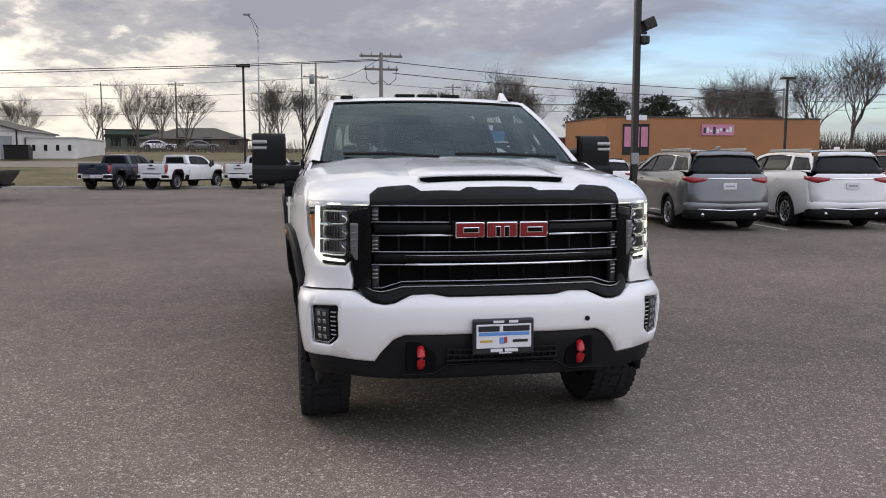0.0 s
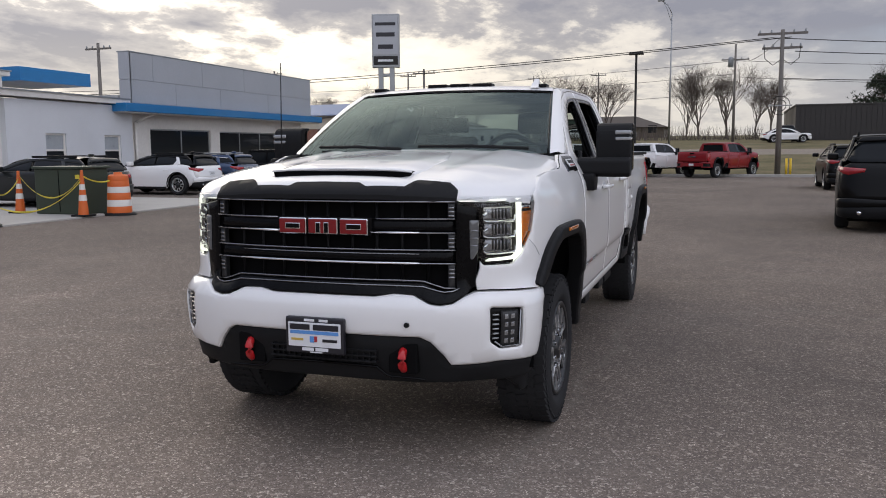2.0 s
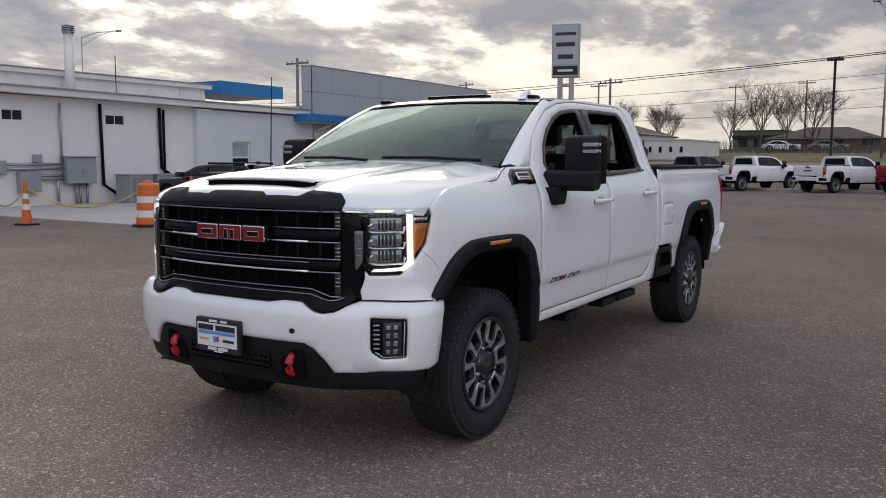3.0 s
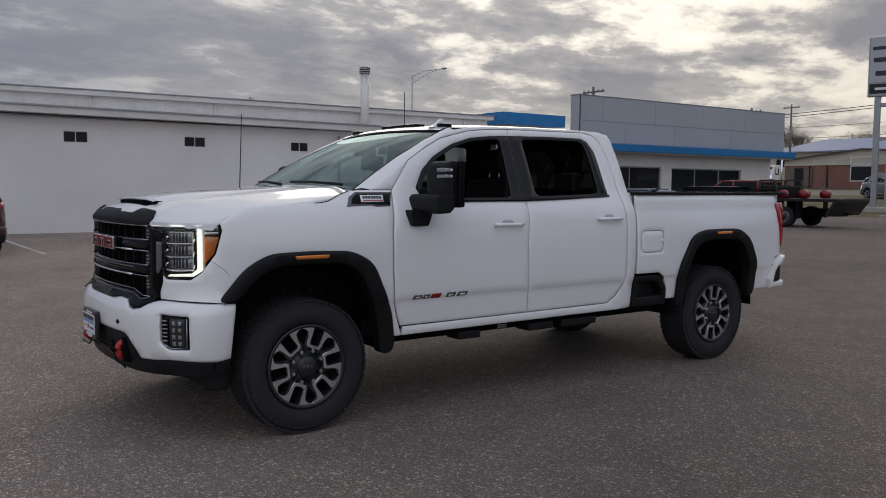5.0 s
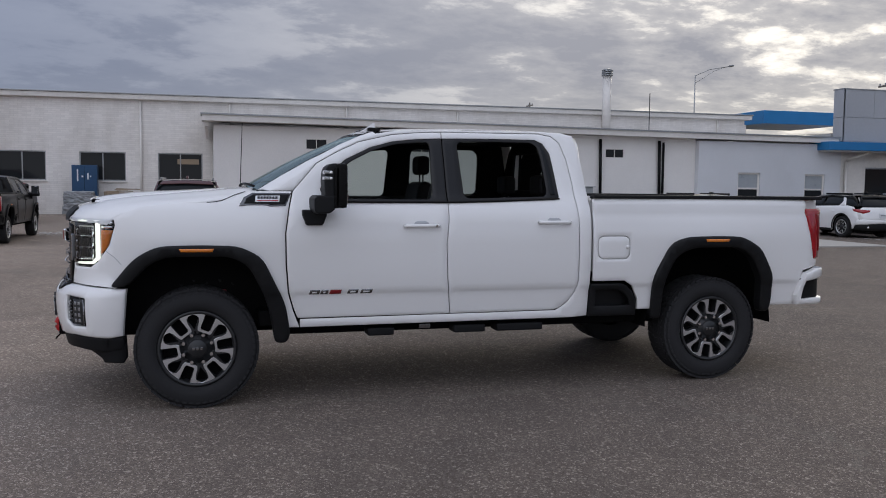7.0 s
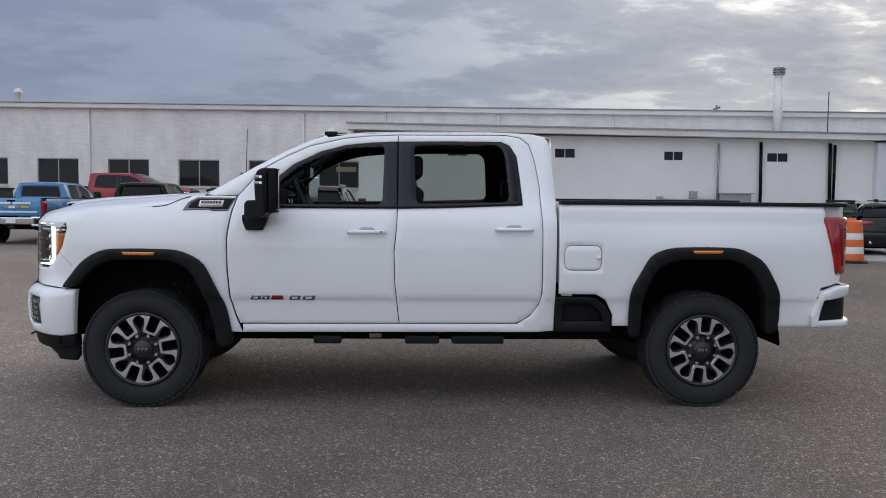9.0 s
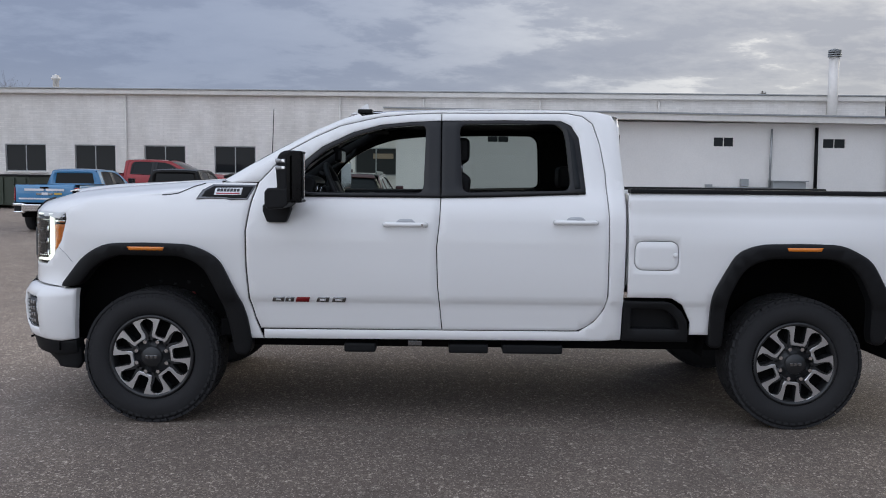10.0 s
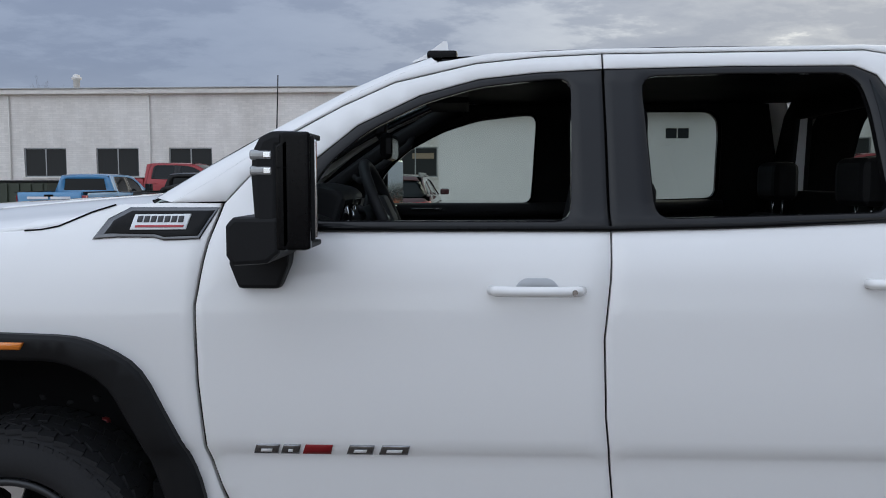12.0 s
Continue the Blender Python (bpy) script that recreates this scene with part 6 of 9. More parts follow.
def build_ground():
    xs = sorted({*np.round(np.concatenate([np.arange(-40, 41, 2.0), np.arange(-120, 121, 10.0), [-2500, -1200, -600, -300, -200, 200, 300, 600, 1200, 2500], [-25.0, -26.5, -28.0, -29.5, -31.0]]), 3)})
    ys = sorted({*np.round(np.concatenate([np.arange(-20, 61, 2.0), np.arange(-120, 201, 10.0), [-2500, -1200, -600, -300, 250, 300, 400, 600, 1200, 2500], [1.0, 2.5, 4.0, 42.4, 43.0, 45.0]]), 3)})
    v = [(x, y, ground_z(x, y)) for y in ys for x in xs]
    n = len(xs)
    f = [(j * n + i, j * n + i + 1, (j + 1) * n + i + 1, (j + 1) * n + i) for j in range(len(ys) - 1) for i in range(n - 1)]
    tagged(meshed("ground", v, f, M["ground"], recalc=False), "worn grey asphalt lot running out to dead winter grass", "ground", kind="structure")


build_ground()
tagged(box("concrete_slab", None, M["concrete"], (-22.2, 8.6, -0.1), (-12.4, 18.6, 0.035), 0.01), "pale concrete slab beside the building", "pavement", kind="structure")
tagged(box("kerb", None, M["concrete"], (-17.0, 42.55, -0.1), (60.0, 42.8, 0.13), 0.03), "pale concrete kerb along the grass", "kerb", kind="structure")

# ---- dealership building ----
WX, SX = -30.5, -22.3          # faces of the tall hall and of the lower front range


def wall_with_openings(name, x, y0, y1, z0, z1, mat, openings, thick=0.3, label="", parent=None):
    """A wall in the plane x, facing +x, with rectangular openings (y, y, z, z) right through it."""
    ysn = sorted({y0, y1, *[o[0] for o in openings], *[o[1] for o in openings]})
    zsn = sorted({z0, z1, *[o[2] for o in openings], *[o[3] for o in openings]})
    bm = bmesh.new()
    for a, b in zip(ysn, ysn[1:]):
        for c, d in zip(zsn, zsn[1:]):
            if not any(o[0] <= a and b <= o[1] and o[2] <= c and d <= o[3] for o in openings):
                bmesh.ops.create_cube(bm, size=1.0, matrix=Matrix.Translation((x - thick / 2, (a + b) / 2, (c + d) / 2)) @ Matrix.Diagonal((thick, b - a, d - c, 1)))
    bmesh.ops.remove_doubles(bm, verts=bm.verts, dist=1e-5)
    seen = {}
    for f in bm.faces:
        seen.setdefault(tuple(round(c, 4) for c in f.calc_center_median()), []).append(f)
    bmesh.ops.delete(bm, geom=[f for fs in seen.values() if len(fs) > 1 for f in fs], context="FACES")
    return tagged(part(name, bm, mat, parent), label, "wall", kind="structure")


def window(name, x, y0, y1, z0, z1, frame_mat, pane_mat, splits=(), rails=(), fw=0.05, sill=True, label="", recess=0.12):
    w = tagged(new(name), label, "window", kind="structure")
    xf = x - recess
    bm = bmesh.new()
    for lo, hi in (((y0, z0), (y1, z0 + fw)), ((y0, z1 - fw), (y1, z1)), ((y0, z0 + fw), (y0 + fw, z1 - fw)), ((y1 - fw, z0 + fw), (y1, z1 - fw))):
        add_box(bm, (xf, lo[0], lo[1]), (xf + 0.06, hi[0], hi[1]), 0.004)
    for s in splits:
        add_box(bm, (xf, s - fw / 2, z0 + fw), (xf + 0.06, s + fw / 2, z1 - fw), 0.004)
    for s in rails:
        add_box(bm, (xf, y0 + fw, s - fw / 2), (xf + 0.06, y1 - fw, s + fw / 2), 0.004)
    part("window_frame", bm, frame_mat, w)
    cuts = [y0, *splits, y1]
    lev = [z0, *rails, z1]
    for a, b in zip(cuts, cuts[1:]):
        for c, d in zip(lev, lev[1:]):
            mt = pane_mat[0] if isinstance(pane_mat, tuple) and d > lev[-2] else (pane_mat[1] if isinstance(pane_mat, tuple) else pane_mat)
            box("pane", w, mt, (xf + 0.015, a + 0.01, c + 0.01), (xf + 0.03, b - 0.01, d - 0.01), 0.0)
    if sill:
        box("window_sill", w, M["fascia"], (x - 0.10, y0 - 0.05, z0 - 0.07), (x + 0.06, y1 + 0.05, z0), 0.01)
    return w


HALL = pose(WX, 0, 0, 0, 0, -1.5)      # the tall hall stands a little askew
PITCH = 3.092
hall_windows = [(round(-1.982 - PITCH * k, 3), round(-0.170 - PITCH * k, 3), 1.665, 2.865) for k in range(9)]
place(wall_with_openings("wall_hall", 0.0, -46.0, 26.04, 0.0, 5.05, M["white_brick"], hall_windows, label="white painted brick wall of the long hall"), HALL)
for k, (a, b, c, d) in enumerate(hall_windows):
    place(window(f"window_{k + 1}", 0.0, a, b, c, d, M["steel"], M["room_glass"], ((a + b) / 2,), fw=0.045, label="dark two-light window in white brick"), HALL)
for k, y in enumerate((-36.0, -27.0, -18.0, -12.03, -2.65, 0.98, 6.0, 11.1, 18.3, 24.5)):
    place(tagged(rod("downpipe", None, M["fascia"], (0.06, y, 0.0 if y < 0 else 3.9), (0.06, y, 5.0), 0.05 if y > -10 else 0.035, seg=8), "white downpipe on the hall wall", "downpipe", "hall downpipes"), HALL)
HE = 26.04
place(tagged(box("trim_hall", None, M["fascia"], (-0.35, -46.2, 5.05), (0.22, HE + 0.3, 5.26), 0.03), "off-white metal fascia along the hall roof", "fascia", kind="structure"), HALL)
place(tagged(box("trim_hall_lip", None, M["steel"], (-0.35, -46.25, 5.26), (0.27, HE + 0.35, 5.31), 0.01), "grey roof edge strip", "fascia", kind="structure"), HALL)
place(tagged(box("roof_hall", None, M["roof"], (-26.0, -46.0, 4.85), (-0.36, HE, 5.12), 0.02), "flat grey roof of the hall", "roof", kind="structure"), HALL)
place(tagged(box("wall_hall_end", None, M["white_brick"], (-26.0, HE, 0.0), (-0.31, HE + 0.3, 4.85), 0.0), "plain end wall of the hall", "wall", kind="structure"), HALL)
place(tagged(box("wall_hall_back", None, M["white_wall"], (-26.3, -46.0, 0.0), (-26.0, HE + 0.3, 4.85), 0.0), "plain back wall of the hall", "wall", kind="structure"), HALL)

# lower range before the hall
range_vents = [(3.32, 4.05, 2.80, 3.16), (7.08, 7.82, 2.78, 3.13), (10.96, 11.66, 2.74, 3.08), (14.66, 15.44, 2.73, 3.07)]
wall_with_openings("wall_range", SX, 0.25, 18.55, 0.0, 3.55, M["white_wall"], range_vents, label="white painted wall of the low range")
for k, (a, b, c, d) in enumerate(range_vents):
    window(f"window_{k + 10}", SX, a, b, c, d, M["fascia"], M["room_glass"], ((a + b) / 2,), fw=0.022, sill=False, label="small high slider window in the white wall", recess=0.06)
grey_windows = [(20.34, 21.37, 0.95, 2.25), (23.47, 24.45, 0.95, 2.22)]
wall_with_openings("wall_office", SX + 0.25, 18.55, 25.2, 0.0, 3.45, M["grey_wall"], grey_windows, thick=0.55, label="pale grey wall of the office")
for k, (a, b, c, d) in enumerate(grey_windows):
    window(f"window_{k + 20}", SX + 0.25, a, b, c, d, M["fascia"], (M["pale_pane"], M["room_glass"]), (), ((c + d) / 2 + 0.02,), fw=0.07, label="white sash window with a drawn blind")
tagged(box("wall_range_end", None, M["white_wall"], (WX + 0.4, 0.26, 0.0), (SX - 0.31, 0.50, 3.55), 0.0), "plain end wall of the low range", "wall", kind="structure")


def eaves(name, pts, mat, zt, zb, out, label):
    """A fascia board along the points (x, y), each with its own top height."""
    bm = bmesh.new()
    for (x0, y0, t0), (x1, y1, t1) in zip(pts, pts[1:]):
        v = []
        for x, y, t in ((x0, y0, t0), (x1, y1, t1)):
            v += [bm.verts.new((x - 0.5, y, t - zb)), bm.verts.new((x + out, y, t - zb)), bm.verts.new((x + out, y, t)), bm.verts.new((x - 0.5, y, t))]
        for a, b, c, d in ((0, 1, 5, 4), (1, 2, 6, 5), (2, 3, 7, 6), (3, 0, 4, 7), (0, 3, 2, 1), (4, 5, 6, 7)):
            bm.faces.new((v[a], v[b], v[c], v[d]))
    return tagged(part(name, bm, mat), label, "fascia", kind="structure")


eaves("trim_range", [(SX, -0.12, 3.86), (SX, 18.6, 3.73), (SX, 24.9, 3.70)], M["fascia"], 0, 0.20, 0.45, "off-white metal eaves of the low range")
eaves("trim_range_lip", [(SX, -0.16, 3.91), (SX, 18.6, 3.78), (SX, 24.95, 3.75)], M["steel"], 0, 0.05, 0.50, "grey gutter lip of the low range")
tagged(meshed("roof_range", [(SX - 0.3, -0.12, 3.85), (SX - 0.3, 24.9, 3.69), (WX + 0.8, 24.9, 4.30), (WX + 0.15, -0.12, 4.42)], [(0, 1, 2, 3)], M["roof"], smooth=False), "low pitched roof sheet", "roof", kind="structure")

gable = meshed("wall_range_gable", [(SX - 0.05, -0.02, 3.5), (SX - 0.05, -0.02, 3.83), (WX + 0.2, -0.02, 4.39), (WX + 0.2, -0.02, 3.5)], [(0, 1, 2, 3)], M["white_wall"], smooth=False)
gable.modifiers.new("thickness", "SOLIDIFY").thickness = 0.1
tagged(gable, "white gable below the roof sheet", "wall", kind="structure")
tagged(box("paper_notice", None, M["wood_crate"], (-0.085, -1.20, 2.40), (-0.080, -0.32, 2.62), 0.0), "pale cardboard sheet in the hall window", "notice")
place(bpy.data.objects["paper_notice"], HALL)

# showroom: grey clad parapet over glass, blue band
show_open = [(26.65, 31.25, 0.45, 2.55), (32.05, 37.9, 0.45, 2.52)]
wall_with_openings("wall_showroom", SX + 0.02, 25.2, 40.6, 0.0, 3.30, M["fascia"], show_open, thick=0.35, label="off-white showroom wall")
window("window_30", SX, *show_open[0], M["steel"], M["room_glass"], (29.0,), (), 0.06, True, "large dark showroom window")
window("window_31", SX, *show_open[1], M["steel"], M["room_glass"], (34.0, 36.0), (), 0.06, True, "large dark showroom window")
tagged(box("roof_showroom", None, M["roof"], (-33.0, 25.25, 3.75), (SX - 0.45, 41.0, 3.95), 0.0), "flat roof of the showroom", "roof", kind="structure")
tagged(box("wall_showroom_north", None, M["white_wall"], (-33.0, 40.6, 0.0), (SX - 0.35, 40.9, 3.7), 0.0), "plain side wall of the showroom", "wall", kind="structure")
tagged(box("wall_showroom_core", None, M["grey_panel"], (SX - 0.36, 25.35, 3.40), (SX + 0.16, 41.55, 5.66), 0.0), "grey parapet core", "wall", kind="structure")
parapet = tagged(new("parapet"), "grey metal panels of the showroom parapet", "parapet", kind="structure")
for za, zb, ys in ((3.62, 4.58, (25.27, 28.4, 32.0, 36.6, 41.6)), (4.60, 5.73, (25.27, 26.8, 30.5, 34.2, 37.9, 41.6))):
    for a, b in zip(ys, ys[1:]):
        box("panel", parapet, M["grey_panel"], (SX + 0.08, a + 0.006, za), (SX + 0.19, b - 0.006, zb), 0.008)
    box("panel", parapet, M["grey_panel"], (SX - 0.36, 25.25, za), (SX + 0.19, 25.35, zb), 0.008)
box("coping", parapet, M["steel"], (SX - 0.40, 25.23, 5.73), (SX + 0.21, 41.65, 5.78), 0.01)
tagged(box("blue_band", None, M["blue_band"], (SX - 0.3, 24.02, 3.20), (SX + 0.95, 41.6, 3.54), 0.02), "bright blue metal band above the showroom glass", "canopy", kind="structure")
tagged(box("canopy_soffit", None, M["fascia"], (SX + 0.26, 24.1, 3.155), (SX + 0.85, 41.5, 3.195), 0.01), "off-white soffit below the band", "canopy", kind="structure")
tagged(box("blue_roof_sign", None, M["blue_band"], (-34.0, 27.3, 4.95), (-30.0, 32.0, 5.62), 0.02), "blue metal box on the roof", "roof box")
tagged(rod("downpipe", None, M["fascia"], (SX + 0.1, 25.6, 0.0), (SX + 0.1, 25.6, 2.8), 0.06, seg=8), "white downpipe by the showroom", "downpipe", "hall downpipes")
tagged(rod("downpipe", None, M["fascia"], (SX + 0.1, 25.6, 2.8), (SX + 0.7, 26.3, 3.2), 0.06, seg=8), "slanting head of a white downpipe", "downpipe", "hall downpipes")


def chimney(x, y, z0, z1):
    c = thing("roof_flue", "tall pale metal flue with a rain cap", "flue")
    rod("pipe", c, M["fascia"], (x, y, z0), (x, y, z1 - 0.25), 0.20, seg=20)
    for k in range(3):
        lathe_z("cowl_ring", c, M["steel"], [(0.20, 0.0), (0.27, 0.0), (0.25, 0.06), (0.20, 0.06)], (x, y, z1 - 0.24 + 0.09 * k), 20)
    lathe_z("cowl_cap", c, M["steel"], [(0.001, 0.10), (0.12, 0.07), (0.27, 0.0), (0.001, 0.0)], (x, y, z1 + 0.02), 20)


chimney(-29.2, 18.1, 3.9, 7.05)
cap = thing("roof_vent", "small white roof vent with a cap", "vent")
lathe_z("pipe", cap, M["fascia"], [(0.13, 5.1), (0.13, 6.1), (0.20, 6.12), (0.20, 6.22), (0.14, 6.24), (0.14, 6.3), (0.001, 6.36)], (-32.0, -15.6, -0.33), 14)
tagged(rod("roof_aerial", None, M["dark_metal"], (-29.2, 20.35, 4.3), (-29.2, 20.35, 6.1), 0.02, seg=6), "thin dark roof aerial", "aerial")
for x, y in ((-33.2, 12.5), (-33.0, 18.6), (-33.0, 22.0)):
    tagged(box("roof_unit", None, M["steel"], (x, y, 5.10), (x + 0.8, y + 1.2, 5.36), 0.03), "small grey roof unit", "roof unit", "roof units")

# services on the low range wall
cab = thing("meter_cabinet", "grey electrical cabinet on the white wall", "electrical cabinet")
box("body", cab, M["grey_box"], (SX + 0.02, 12.92, 0.72), (SX + 0.34, 14.02, 1.60), 0.02)
box("rain_hood", cab, M["grey_box"], (SX + 0.02, 12.86, 1.60), (SX + 0.40, 14.10, 1.63), 0.008)
box("latch", cab, M["steel"], (SX + 0.34, 13.45, 1.10), (SX + 0.37, 13.55, 1.2), 0.01)
for y in (13.35, 13.5, 13.75):
    rod("conduit", cab, M["steel"], (SX + 0.15, y, 0.02), (SX + 0.15, y, 0.74), 0.045, seg=8)
low = thing("junction_box", "smaller grey junction box on the white wall", "electrical cabinet")
box("body", low, M["grey_box"], (SX + 0.02, 11.34, 0.47), (SX + 0.26, 12.05, 1.12), 0.02)
for k, z in enumerate((1.36, 1.22, 1.00, 0.90)):
    rod("conduit", low, M["steel"], (SX + 0.15, 10.85 if k < 2 else 12.0, z), (SX + 0.15, 12.95, z), 0.045, seg=8)
box("pull_box", low, M["grey_box"], (SX + 0.02, 10.72, 1.05), (SX + 0.24, 10.92, 1.48), 0.015)
box("meter", low, M["grey_box"], (SX + 0.02, 11.90, 1.42), (SX + 0.2, 12.15, 1.68), 0.02)
rod("conduit", low, M["steel"], (SX + 0.12, 12.88, 1.4), (SX + 0.12, 12.88, 3.36), 0.04, seg=8)
rod("conduit", low, M["steel"], (SX + 0.12, 12.7, 0.05), (SX + 0.12, 12.7, 0.95), 0.05, seg=8)
for y, z in ((14.42, 0.35), (16.92, 0.9)):
    tagged(tube("black_pipe", None, M["gloss_black"], [(SX + 0.10, y - 0.02, 3.42), (SX + 0.10, y, 2.2), (SX + 0.10, y + 0.03, z + 0.3), (SX + 0.35, y + 0.35, z)], 0.06, 8), "black insulated pipe down the white wall", "pipe", "black pipes")
tagged(tube("black_pipe", None, M["gloss_black"], [(SX + 0.10, 17.08, 3.36), (SX + 0.10, 17.08, 1.0)], 0.05, 8), "black insulated pipe down the white wall", "pipe", "black pipes")


def air_unit(y):
    a = thing("condenser_unit", "grey finned air conditioning condenser on the slab", "air conditioner", "condensers")
    box("body", a, M["grey_box"], (SX + 0.5, y, 0.04), (SX + 1.3, y + 0.95, 0.98), 0.03)
    for k in range(12):
        box("fin", a, M["steel"], (SX + 1.30, y + 0.06 + k * 0.072, 0.12), (SX + 1.325, y + 0.085 + k * 0.072, 0.90), 0.003)
    box("lid", a, M["grey_box"], (SX + 0.47, y - 0.03, 0.98), (SX + 1.33, y + 0.98, 1.02), 0.01)


air_unit(14.62)
air_unit(15.75)

# ---- parked cars ----


def crossover(name, label, paint, at, group="parked cars", L=5.0, W=1.98, H=1.78, wb=3.0, roof=None, category="car", step=0.16, lamps="tail", saloon=False, wheel_r=0.365, chrome_trim=True):
    """A crossover (or a saloon): nose towards -y, origin on the ground below the front axle."""
    T = thing(name, label, category, group, at)
    P, R_ = M[paint], M[roof or paint]
    hw, fo = W / 2, 0.93
    ro = L - fo - wb
    yn, yt = -fo, wb + ro
    belt, top = H * (0.69 if not saloon else 0.63), H - 0.05
    side_z = curve_of([(0.2, -0.05), (0.35, -0.03), (0.55, -0.012), (0.75, 0.0), (belt - 0.12, -0.01), (belt, -0.05), (H * 0.8, -0.15), (H, -0.30)])
    rear_z = curve_of([(0.2, -0.08), (0.42, -0.01), (0.62, 0.0), (belt - 0.10, -0.045), (belt, -0.08), (top, -0.42 if not saloon else -1.3), (H + 0.1, -0.6)])
    front_z = curve_of([(0.2, -0.05), (0.45, 0.0), (0.75, -0.02), (0.95, -0.12), (1.1, -0.3)])
    S = Skin([(0, yn), (hw * 0.5, yn + 0.04), (hw * 0.80, yn + 0.17), (hw * 0.95, yn + 0.42), (hw * 0.985, yn + 0.75), (hw, 0.6), (hw, wb * 0.6), (hw, wb), (hw * 0.985, yt - 0.45), (hw * 0.93, yt - 0.16), (hw * 0.78, yt - 0.05), (hw * 0.4, yt - 0.01), (0, yt)],
             lambda x, z: front_z(z), lambda y, z: side_z(z), lambda x, z: rear_z(z), (yn + 0.15, yn + 0.6), (yt - 0.5, yt - 0.12))
    sy, rx, fx = S.sy, S.rx, S.fx

    def pan(nm, poly, mat, holes=(), depth=0.03, off=0.0, r=0.005, lab="", parent=T, stp=None):
        return panel(nm, poly, S, mat, parent, holes, depth, stp or step, r, lab, off)

    def archpts(y0, r):
        return [(y0 + r * math.cos(radians(a)), 0.36 + (r + 0.0) * math.sin(radians(a))) for a in range(190, -11, -20)]
    ra = wheel_r + 0.06
    c_end = yt - (0.30 if not saloon else 0.9)
    body = [(yn + 0.42, 0.40), (yn + 0.40, 0.86), (0.15, belt - 0.06), (0.9, belt), (c_end - 0.4, belt + 0.06), (yt - 0.42, belt + 0.02), (yt - 0.24, belt - 0.12), (yt - 0.14, 0.62), (yt - 0.22, 0.42), (wb + ra + 0.02, 0.30)]
    body = [(sy(y), z) for y, z in body] + [(sy(y), max(z, 0.30)) for y, z in reversed(archpts(wb, ra))] + [(sy(wb - ra - 0.05), 0.24), (sy(ra + 0.05), 0.24)] + [(sy(y), max(z, 0.30)) for y, z in reversed(archpts(0, ra))]
    glass = [(0.55, belt + 0.02), (1.25, H - 0.20), (1.55, H - 0.14), (wb * 0.75, H - 0.12), (c_end - (0.25 if not saloon else 0.3), H - 0.20), (c_end + 0.02, belt + 0.09), (1.0, belt + 0.03)]
    if saloon:
        glass = [(0.55, belt + 0.02), (1.25, H - 0.20), (1.7, H - 0.13), (wb * 0.85, H - 0.16), (c_end + 0.1, belt + 0.06), (1.0, belt + 0.03)]
    shell = [(0.30, belt), (0.45, belt + 0.10), (1.15, H - 0.14), (1.55, H - 0.075), (wb * 0.75, H - 0.06), (yt - 0.60 if not saloon else c_end - 0.5, H - 0.09), (yt - 0.42 if not saloon else c_end, H - 0.20 if not saloon else H - 0.3), (yt - 0.24 if not saloon else c_end + 0.5, belt + 0.03), (c_end - 0.4, belt + 0.066), (0.9, belt + 0.006)]
    for sg in (1, -1):
        q_ = lambda poly: [(sg * u, z) for u, z in poly]
        g_ = lambda poly: [(sg * sy(y), z) for y, z in poly]
        pan("body_side", q_(body), P)
        pan("pillar_frame", g_(shell), R_ if not saloon else P, (g_(glass),))
        cuts = [0.4, 1.62, wb - 0.06, 9]
        for k, (a, b) in enumerate(zip(cuts, cuts[1:])):
            ys = [y for y, z in glass]
            lo, hi = max(a, min(ys)), min(b, max(ys))
            dense = resample(glass, 0.04)
            poly = [(y, z) for y, z in dense if lo + 0.015 < y < hi - 0.015]
            if len(poly) > 3:
                pan(("front_glass", "rear_glass", "quarter_glass")[k], g_(poly), M["car_glass"], (), 0.01, -0.012, 0.002)
        if not saloon:
            zb_, zt_ = belt + 0.045, H - 0.125
            pan("pillar_blade", g_([(wb - 0.20, zb_), (wb + 0.10, zb_ + 0.02), (wb + 0.03, zb_ + 0.14), (wb - 0.03, zt_ - 0.02), (wb - 0.17, zt_ + 0.005), (wb - 0.10, zb_ + 0.16)]), P, (), 0.02, 0.001, 0.004)
        if chrome_trim:
            tube("window_trim", T, M["chrome"], [S(sg * sy(y), z, 0.0) for y, z in glass[:-2]], 0.010, 5)
        for y0 in (0.95, wb - 0.55):
            tube("door_handle", T, P, [S(sg * sy(y0 + d), belt - 0.13, h) for d, h in ((0, 0.0), (0.03, 0.03), (0.16, 0.03), (0.19, 0.0))], 0.013, 6)
        pan("sill", [(sg * sy(y), z) for y, z in ((ra + 0.06, 0.30), (wb - ra - 0.06, 0.30), (wb - ra - 0.06, 0.22), (ra + 0.06, 0.22))], M["black_trim"], (), 0.03, 0.012)
        if chrome_trim:
            pan("sill_trim", [(sg * sy(y), z) for y, z in ((ra + 0.2, 0.36), (wb - ra - 0.1, 0.39), (wb - ra - 0.1, 0.36), (ra + 0.2, 0.33))], M["chrome"], (), 0.02, 0.006)
        for y0 in (0.0, wb):
            rim_ = archpts(y0, ra) + list(reversed(archpts(y0, ra + 0.045)))
            pan("arch_trim", [(sg * sy(y), max(0.28, z)) for y, z in rim_], M["black_trim"], (), 0.02, 0.006, stp=0.08)
            wheel(T, sg * (hw - 0.02), y0, wheel_r, wheel_r * 0.66, 0.235, sg, False, 5, "alloy wheel with a dark tyre", 11)
